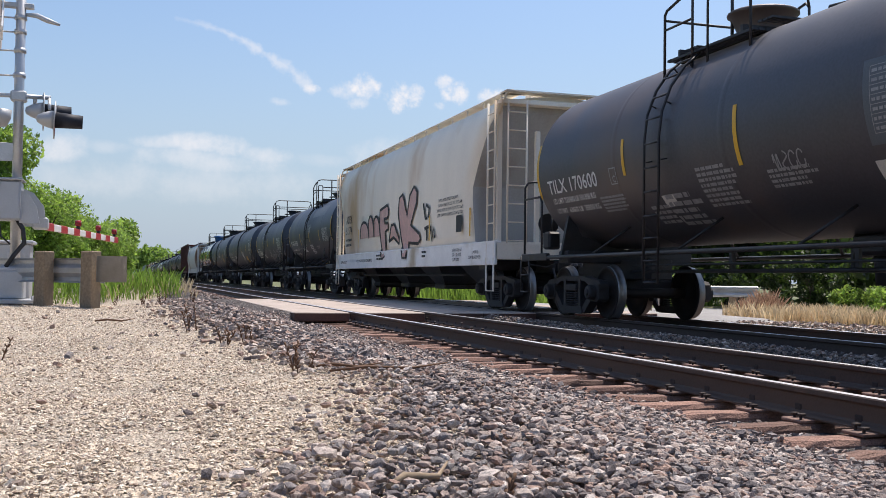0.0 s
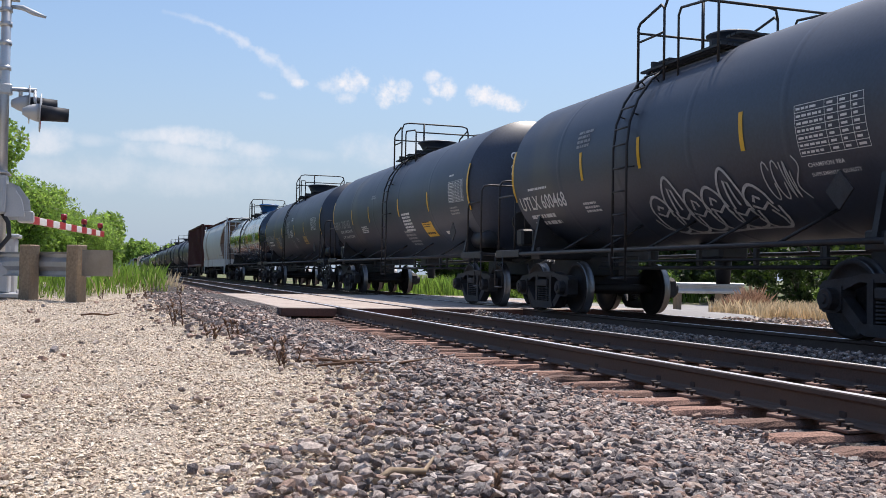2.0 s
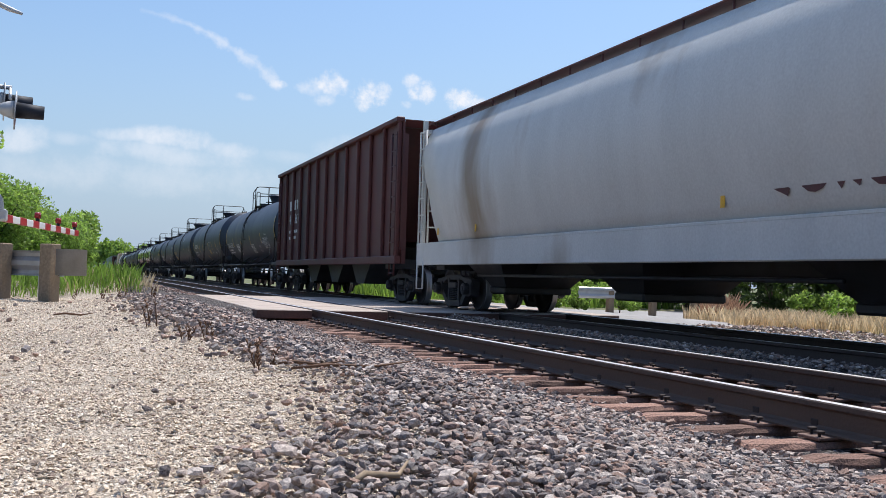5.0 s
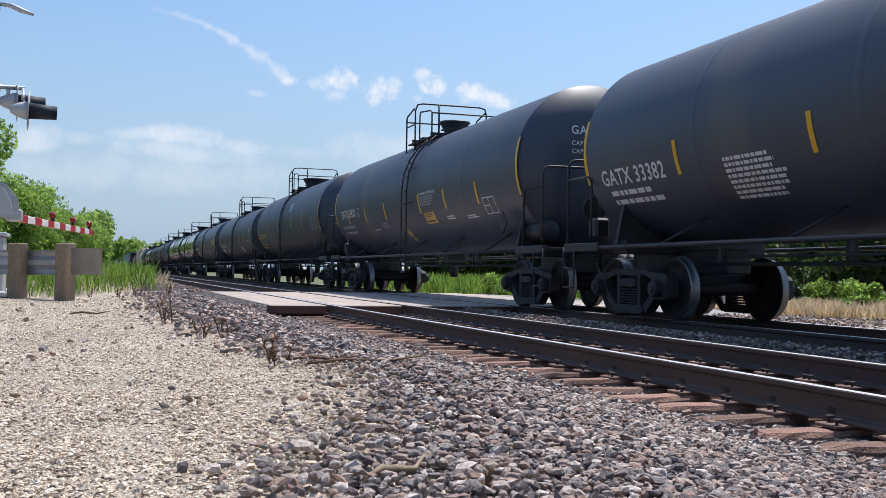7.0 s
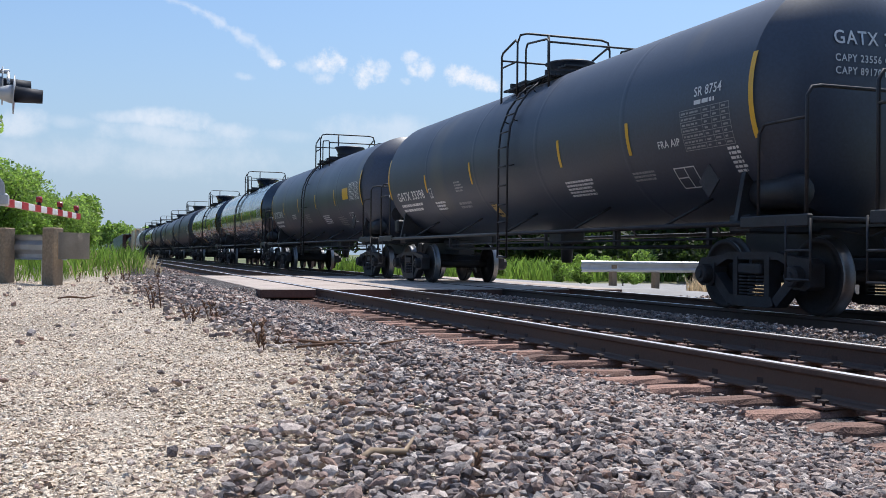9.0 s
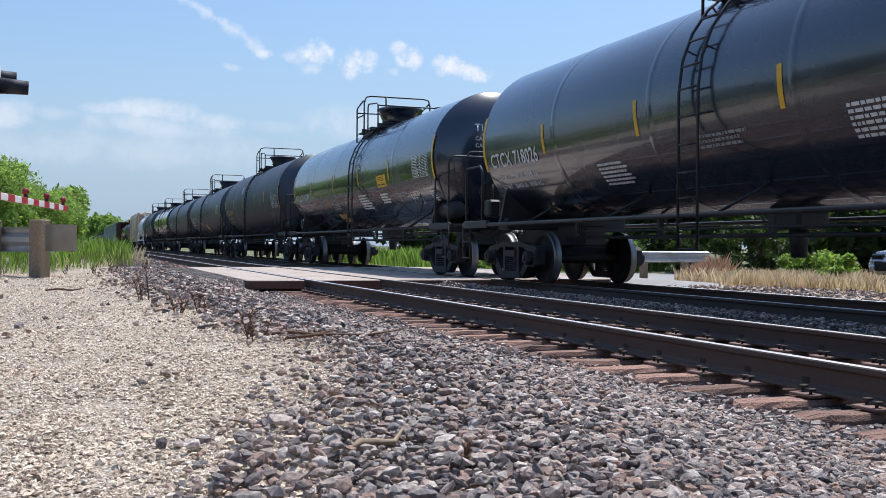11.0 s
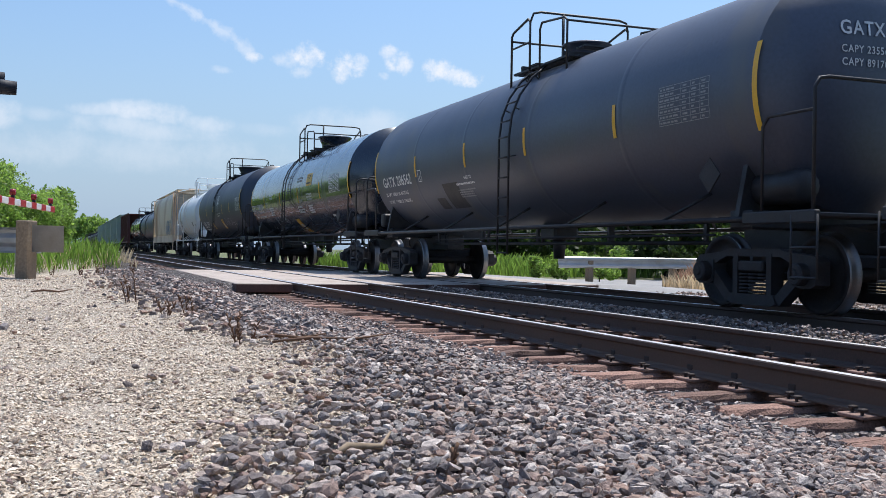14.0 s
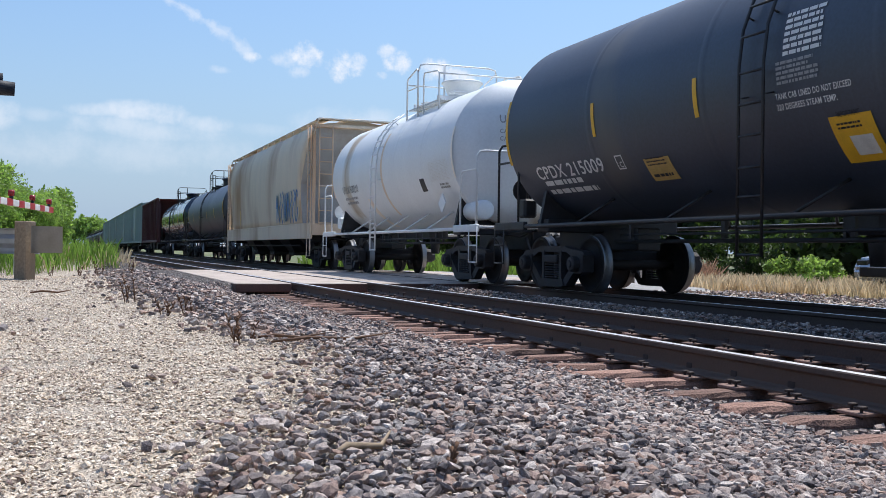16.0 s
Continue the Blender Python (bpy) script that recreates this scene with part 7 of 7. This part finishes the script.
    for z in (3.04, 3.37, 3.62, 3.81):
        lathe(bm, [(-0.03, 0.078), (0.03, 0.078)], "z", 16, (0, 0, z))
        tube(bm, [(-0.35, 0.0, z - 0.01), (0.0, 0, z)], 0.012, 6)
    part("sign_band", bm, M_GALV, g)
    for k, (a, z) in enumerate(((48, 3.95), (-48, 3.95))):
        bm = bmesh.new()
        box(bm, (0, 0, 0), (0.02, 1.2, 0.23), bevel=0.004)
        ob = part("crossbuck_blade", bm, M_WHITETAPE, g, "white crossbuck blade")
        ob.matrix_basis = pose(-0.22 - 0.03 * k, 0.02, z, a, 0, 5)
    bm = bmesh.new()
    box(bm, (-0.28, 0.0, 3.08), (0.02, 0.3, 0.22), bevel=0.004)
    part("track_count_plate", bm, M_WHITETAPE, g)
    bm = bmesh.new()
    box(bm, (-0.1, 0.0, 2.02), (0.26, 0.06, 0.24), bevel=0.01)
    part("notice_plate", bm, M_GALV, g)
    bm = bmesh.new()
    box(bm, (-0.2, 0, 3.97), (0.72, 0.09, 0.07), bevel=0.01)
    tube(bm, [(0.04, 0, 3.86), (0.2, -0.03, 3.85), (0.34, -0.05, 3.79), (0.49, -0.08, 3.74)], [0.02, 0.035, 0.035, 0.018], 8)
    part("upper_bracket", bm, M_ALU, g)


def arm_bm():
    bm = bmesh.new()
    box(bm, (0, 2.75, 0), (0.04, 5.3, 0.10), bevel=0.008)
    return bm


def build_roadside():
    guard_rail("guard_rail", [(-0.28, 13.02, 0.70), (-0.46, 13.16, 0.70), (-1.05, 13.80, 0.70), (-2.6, 15.4, 0.68), (-5.5, 18.2, 0.6)], [(-0.44, 13.1, 0.22, 42), (-1.02, 13.66, 0.22, 42), (-2.7, 15.55, 0.2, 42), (-4.3, 17.1, 0.15, 42)], (-0.20, 12.98, 0.72, 10), "galvanised guard rail with a curved end on wooden posts")
    guard_rail("guard_rail", [(-0.9, 25.2, 0.62), (-2.4, 25.8, 0.62), (-6, 27, 0.62)], [(-1.0, 25.25, -0.28, 10), (-2.4, 25.8, -0.28, 10), (-4.2, 26.4, -0.28, 10)], None, "galvanised guard rail across the road", M_GALV, 0.95)
    guard_rail("guard_rail", [(12.6, 24.5, 0.40), (14.8, 24.45, 0.40), (17.0, 24.4, 0.40)], [(13.6, 24.55, -0.27, 0), (16.3, 24.55, -0.27, 0), (14.95, 24.55, -0.27, 0), (16.9, 24.55, -0.27, 0)], None, "weathered guard rail beyond the tracks on wooden posts")
    # relay cabinet behind the mast
    c = thing("signal_cabinet", pose(-1.95, 17.8, ground_z(-1.95, 17.8) - 0.03), "pale aluminium relay cabinet with louvres", "cabinet")
    bm = bmesh.new()
    box(bm, (0, 0, 0.72), (0.85, 0.6, 1.42), bevel=0.02)
    part("body", bm, M_ALU, c)
    bm = bmesh.new()
    box(bm, (0, 0, 1.46), (0.95, 0.7, 0.06), bevel=0.015)
    part("roof", bm, M_ALU, c)
    for k in range(5):
        bm = bmesh.new()
        box(bm, (0.1 + 0.06 * k, -0.305, 1.18), (0.03, 0.012, 0.22), bevel=0.003)
        part("louvre", bm, M_GALV, c)


# ---------------- plants ----------------


def leaf_mesh(name, pts, size, rng, flat=0.35):
    n = len(pts)
    u = rng.normal(size=(n, 3))
    u /= np.linalg.norm(u, axis=1)[:, None]
    w = rng.normal(size=(n, 3))
    w -= u * (w * u).sum(1)[:, None]
    w /= np.linalg.norm(w, axis=1)[:, None]
    s = size * rng.uniform(0.6, 1.3, (n, 1))
    a, b = u * s, w * s * 0.55
    v = np.stack([pts - a, pts - b * 0.9, pts + a, pts + b * 0.9], 1).reshape(-1, 3)
    f = np.arange(n * 4).reshape(-1, 4)
    me = bpy.data.meshes.new(name)
    me.from_pydata(v.tolist(), [], f.tolist())
    return me


def crown_points(rng, n, h, r, base, lobes):
    c = rng.normal(size=(lobes, 3))
    c *= (rng.random((lobes, 1)) ** 0.4) / np.linalg.norm(c, axis=1)[:, None] * np.array([r * 0.72, r * 0.72, (h - base) * 0.37])
    c[:, 2] += base + (h - base) * 0.5
    lr = rng.uniform(0.22, 0.42, lobes) * min(r, (h - base) / 2) * 1.25
    k = rng.integers(0, lobes, n)
    d = rng.normal(size=(n, 3))
    d /= np.linalg.norm(d, axis=1)[:, None]
    p = c[k] + d * (lr[k] * rng.uniform(0.65, 1.08, n))[:, None]
    p[:, 2] = np.maximum(p[:, 2], base * 0.8)
    return p, c


def tree(name, x, y, h, r, seed, label, mat=None, n=1800, leaf=0.3, base=None, z=None):
    rng = np.random.default_rng(seed)
    g = thing(name, pose(x, y, (ground_z(x, y) if z is None else z) - 0.05), label, "bush" if name == "bush" else "tree")
    base = h * 0.22 if base is None else base
    pts, cs = crown_points(rng, n, h, r, base, max(7, int(r * 5)))
    bm = bmesh.new()
    tube(bm, [(0, 0, 0), (0.02 * h, 0, h * 0.3), (0, 0.02 * h, h * 0.62)], [0.028 * h, 0.02 * h, 0.008 * h], 7)
    for c in cs[:7]:
        tube(bm, [(0, 0, h * 0.25), (c[0] * 0.5, c[1] * 0.5, (h * 0.3 + c[2]) / 2), tuple(c)], [0.012 * h, 0.008 * h, 0.003 * h], 5)
    part("trunk", bm, M_BARK, g)
    me = leaf_mesh("crown", pts, leaf, rng)
    me.materials.append(mat or M_LEAF)
    ob = new("crown", me)
    ob.parent = g
    return g


def blades(name, label, mat, n, xr, yr, h, seed, mask=None, w=0.012):
    rng = np.random.default_rng(seed)
    x, y = rng.uniform(*xr, n), rng.uniform(*yr, n)
    if mask:
        k = mask(x, y)
        x, y = x[k], y[k]
    n = len(x)
    z = np.array([ground_z(a, b) for a, b in zip(x, y)])
    hh = rng.uniform(*h, n) * (0.7 + 0.5 * np.sin(x * 1.7 + y * 0.9) ** 2)
    a = rng.uniform(0, math.tau, n)
    lean = rng.normal(0, 0.22, (n, 2)) * hh[:, None]
    ww = w * rng.uniform(0.6, 1.5, n) * (1 + 0.02 * y)
    p0 = np.stack([x - ww * np.cos(a), y - ww * np.sin(a), z - 0.02], 1)
    p1 = np.stack([x + ww * np.cos(a), y + ww * np.sin(a), z - 0.02], 1)
    p2 = np.stack([x + lean[:, 0] * 0.4 + ww * 0.6 * np.cos(a), y + lean[:, 1] * 0.4, z + hh * 0.6], 1)
    p3 = np.stack([x + lean[:, 0], y + lean[:, 1], z + hh], 1)
    v = np.stack([p0, p1, p2, p3], 1).reshape(-1, 3)
    i = np.arange(n)[:, None] * 4
    me = bpy.data.meshes.new(name)
    me.from_pydata(v.tolist(), [], np.concatenate([i + [0, 1, 2], i + [0, 2, 3]]).tolist())
    me.materials.append(mat)
    return tagged(new(name, me), label, "grass", kind="stuff")


def weed(x, y, h, seed, n=3):
    rnd = random.Random(seed)
    g = thing("dead_weed", pose(x, y, ground_z(x, y) - 0.01), "dry brown dead weed stalk standing in gravel", "weed", group="weeds on the shoulder")
    for k in range(n):
        bm = bmesh.new()
        lx, ly, hh = rnd.uniform(-0.06, 0.06), rnd.uniform(-0.06, 0.06), h * rnd.uniform(0.45, 1.0)
        x0, y0 = rnd.uniform(-0.05, 0.05), rnd.uniform(-0.05, 0.05)
        tube(bm, [(x0, y0, 0), (x0 + lx * 0.4, y0 + ly * 0.5, hh * 0.5), (x0 + lx, y0 + ly, hh)], [0.005, 0.004, 0.002], 5)
        for j in range(9):
            z = hh * rnd.uniform(0.25, 1.0)
            a = rnd.uniform(0, 6.3)
            c = Vector((x0 + lx * z / hh, y0 + ly * z / hh, z))
            e = c + Vector((0.016 * math.cos(a), 0.016 * math.sin(a), 0.022))
            tube(bm, [c, e], [0.004, 0.006], 4)
        part("stalk", bm, M_WEED, g)


def build_plants():
    T = "leafy green roadside tree"
    rnd = random.Random(8)
    for k, (x, y, h, r) in enumerate([(-7.0, 58, 9.5, 2.7), (-11, 62, 10, 4.0), (-9.2, 72, 8.6, 3.4), (-6.4, 80, 8.2, 3.4), (-9.5, 90, 9.2, 3.6), (-5.4, 93, 8.0, 3.4), (-3.7, 108, 7.1, 3.4), (-8.0, 112, 8.6, 4.0), (-2.9, 122, 7.4, 3.4), (-2.2, 137, 8.0, 3.5), (-7, 140, 9.6, 4.2)]):
        h *= 0.9 if y > 100 else 1.0
        tree("tree", x, y, h, r, 100 + k, "sunlit broadleaf tree beside the line", n=11000, leaf=0.15, base=h * 0.03)
    for k in range(15):
        y = 153 + k * 15 + 0.5 * k * k
        tree("tree", -1.7 - rnd.uniform(0, 0.8), y, rnd.uniform(9.6, 11.0) + 0.3 * k, 3.8, 200 + k, "broadleaf tree in the distant row beside the line", n=3000, leaf=0.36, base=0.2)
        if k % 2:
            tree("tree", -8 - rnd.uniform(0, 2), y, rnd.uniform(9.5, 11) + 0.2 * k, 4.4, 230 + k, "broadleaf tree in the distant row beside the line", n=2200, leaf=0.5, base=0.3)
    for k, (x, y, h) in enumerate([(-3, 470, 17), (-6, 520, 19), (13.5, 500, 14), (14.5, 540, 17), (18, 560, 17), (17, 640, 20), (14, 690, 21)]):
        tree("tree", x, y, h, 5, 280 + k, "broadleaf tree where the line runs out of sight", n=1500, leaf=0.8, base=0.4)
    for k, (x, y) in enumerate([(7, 800), (12, 790), (17, 800), (22, 790), (2, 830), (27, 820)]):
        tree("tree", x, y, 22 + rnd.uniform(0, 5), 6.5, 290 + k, "tall broadleaf tree in the wood at the end of the line", n=1600, leaf=1.1, base=0.4)
    for k in range(9):
        tree("tree", 14.5 + rnd.uniform(0, 5), 380 + k * 28, rnd.uniform(9, 12), rnd.uniform(4, 5), 300 + k, "broadleaf tree far down the line", n=900, leaf=0.8, base=0.8)
    for k in range(7):
        tree("tree", -30 - rnd.uniform(0, 22), 420 + k * 35, rnd.uniform(15, 20), 8, 330 + k, "broadleaf tree far down the line", n=900, leaf=0.8, base=0.8)
    # low woods beyond the far rail, in leaves coloured dark for the shade inside them
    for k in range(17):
        tree("tree", 20.5 + rnd.uniform(0, 4), 11 + k * 3.6, rnd.uniform(3.6, 4.8), rnd.uniform(2.6, 3.2), 400 + k, "low dark scrub tree beyond the tracks", M_LEAF_SHADE, n=2600, leaf=0.2, base=0.0)
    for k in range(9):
        tree("tree", 31 + rnd.uniform(0, 4), 12 + k * 8.5, rnd.uniform(5, 6), rnd.uniform(4.6, 5.4), 420 + k, "dark scrub tree in the wood beyond the tracks", M_LEAF_SHADE, n=2600, leaf=0.34, base=0.0)
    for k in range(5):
        tree("tree", 26 + rnd.uniform(0, 10), 66 + k * 12, 5, 4, 440 + k, "low dark scrub tree beyond the tracks", M_LEAF_SHADE, n=1400, leaf=0.3, base=0.2)
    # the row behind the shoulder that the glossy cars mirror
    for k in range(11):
        tree("tree", -30 - rnd.uniform(0, 8), -42 + k * 10.5, rnd.uniform(9, 12), rnd.uniform(5, 6.5), 500 + k, "broadleaf tree along the far side of the yard", M_LEAF_SHADE, n=1500, leaf=0.5, base=0.4)
    for k, (x, y, h, r) in enumerate([(15.6, 17.9, 0.95, 0.7), (16.8, 19.2, 1.1, 0.9), (16.3, 16.4, 0.7, 0.6), (13.8, 26.3, 0.75, 0.7), (15.3, 27.0, 0.8, 0.8), (12.3, 30.5, 0.9, 0.9), (17.8, 21.5, 1.0, 1.0), (14.4, 29.5, 0.8, 0.8), (18.5, 17.0, 1.2, 1.0), (18.5, 31.5, 1.3, 1.3), (21, 32, 1.4, 1.4), (16.5, 31.4, 1.0, 1.1), (20.4, 17.8, 1.3, 1.2), (22, 16.6, 1.4, 1.2), (19.8, 15.2, 1.2, 1.1), (13.4, 33, 0.9, 0.9)]):
        tree("bush", x, y, h, r, 600 + k, "bright green leafy bush beyond the tracks", n=1500, leaf=0.055, base=0.02)
    # bushes at the wood's edge wear the same leaves with shade painted in
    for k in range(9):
        tree("bush", 19.6 + rnd.uniform(0, 1.6), 20.5 + 1.9 * k, rnd.uniform(1.4, 2.0), rnd.uniform(1.3, 1.6), 630 + k, "dark leafy bush at the edge of the wood", M_LEAF_SHADE, n=1800, leaf=0.09, base=0.0)
    blades("grass", "tall green grass beside the track beyond the crossing", M_GRASS, 42000, (-9, 1.5), (30.6, 60), (0.22, 0.68), 1, w=0.009)
    blades("grass", "dry seeded grass along the ballast edge", M_DRYGRASS, 900, (-0.6, 2.0), (30.6, 46), (0.2, 0.5), 2, w=0.009)
    blades("grass", "bright green grass beyond the far track", M_GRASS, 9000, (11.5, 20), (30.5, 52), (0.3, 0.75), 3, w=0.018)
    blades("grass", "tan dry grass beyond the far track", M_DRYGRASS, 26000, (13.0, 17.6), (13.0, 22.5), (0.12, 0.36), 4, lambda x, y: (x - 13.4) > 0.3 * np.abs(y - 18.5), w=0.008)
    blades("grass", "reddish dry brush clump beside the guard rail", M_BRUSH, 1500, (14.45, 15.25), (20.9, 21.5), (0.3, 0.72), 5, w=0.006)
    for k, (x, y, h, n) in enumerate([(0.93, 5.5, 0.24, 3), (0.89, 5.75, 0.30, 2), (0.52, 8.7, 0.28, 4), (0.72, 7.6, 0.14, 5), (0.88, 7.6, 0.16, 3), (0.45, 14.3, 0.22, 4), (-0.75, 6.6, 0.16, 3), (-0.9, 6.7, 0.14, 3), (0.93, 2.32, 0.10, 1), (0.2, 15.2, 0.25, 4), (0.9, 15.0, 0.2, 3), (-0.2, 15.4, 0.2, 3)]):
        weed(x, y, h, 40 + k, n)
    for k, (x, y, a, l) in enumerate([(1.42, 5.45, 12, 0.75), (1.2, 5.6, -8, 0.4), (0.74, 2.5, 35, 0.28), (-0.1, 9.6, 5, 0.35), (1.2, 9.2, 20, 0.45)]):
        g = thing("dead_branch", pose(x, y, ground_z(x, y) + 0.035, rz=a), "bleached dead branch lying on the ballast", "branch")
        bm = bmesh.new()
        tube(bm, [(-l / 2, 0, 0), (-l * 0.2, 0.02, 0.012), (l * 0.15, -0.015, 0.0), (l / 2, 0.03, 0.02)], [0.007, 0.010, 0.008, 0.003], 7)
        part("stem", bm, M_POST if k == 2 else M_WEED, g)


def build_parked_car():
    paint = material("silver_car_paint", (0.42, 0.46, 0.50), 0.25, 0.6, vary=0.05, bump=0)
    glass = material("dark_car_glass", (0.02, 0.022, 0.025), 0.06, vary=0.02, bump=0)
    rubber = material("car_tyre_rubber", (0.02, 0.02, 0.02), 0.9)
    c = thing("parked_car", pose(17.5, 15.5, ground_z(17.5, 15.5), rz=0), "silver parked car half hidden by bushes", "car")
    bm = bmesh.new()
    side = [(-2.25, 0.32), (-2.3, 0.55), (-2.15, 0.78), (-1.2, 0.92), (-0.5, 1.42), (0.9, 1.45), (1.8, 0.98), (2.25, 0.9), (2.3, 0.4), (2.2, 0.28)]
    prism(bm, side, -0.86, 0.86, plane="xz")
    for v in bm.verts:
        v.co = Vector((v.co.x, v.co.y * (0.82 if v.co.z > 1.2 else 1.0), v.co.z))
    bmesh.ops.bevel(bm, geom=list(bm.edges), offset=0.06, segments=2, affect="EDGES")
    part("body", bm, paint, c)
    bm = bmesh.new()
    box(bm, (-0.84, 0, 1.16), (0.03, 1.3, 0.62), rot=Matrix.Rotation(radians(55), 3, "Y"))
    part("windscreen", bm, glass, c)
    bm = bmesh.new()
    box(bm, (-2.27, 0, 0.5), (0.06, 1.3, 0.2), bevel=0.02)
    part("grille", bm, rubber, c)
    for x in (-1.4, 1.4):
        for s in (-1, 1):
            bm = bmesh.new()
            lathe(bm, [(-0.1, 0.0), (-0.1, 0.29), (-0.07, 0.32), (0.07, 0.32), (0.1, 0.29), (0.1, 0.0)], "y", 20)
            w = part("wheel", bm, rubber, c)
            w.matrix_basis = pose(x, s * 0.78, 0.32)
    for s in (-1, 1):
        bm = bmesh.new()
        box(bm, (-2.18, s * 0.62, 0.68), (0.14, 0.34, 0.14), bevel=0.03)
        part("headlight", bm, glass, c)


build_signal()
build_roadside()
build_plants()
build_parked_car()

build_stones()


# ---------------- movement ----------------


def motions():
    for spec in CARS:
        y0 = (spec["s"][0] + spec["s"][1]) / 2
        walk(spec["ob"], [(t, pose(TRACK_B, y0 - SPEED * t, 0)) for t in (0, 4, 8, 12, 16)])
    # the wheels roll: one turn table for each seat of a truck, shared by all trucks
    lead = {}
    for w, d in WHEELSETS:
        if d not in lead:
            walk(w, [(k / FPS, Matrix.Translation((0, d, WHEEL_R)) @ Matrix.Rotation(SPEED * k / FPS / WHEEL_R, 4, "X")) for k in range(0, 16 * FPS + 1)])
            lead[d] = w
        else:
            w.rotation_mode = "QUATERNION"
            w.animation_data_create()
            w.animation_data.action = lead[d].animation_data.action
            w.animation_data.action_slot = lead[d].animation_data.action_slot


motions()
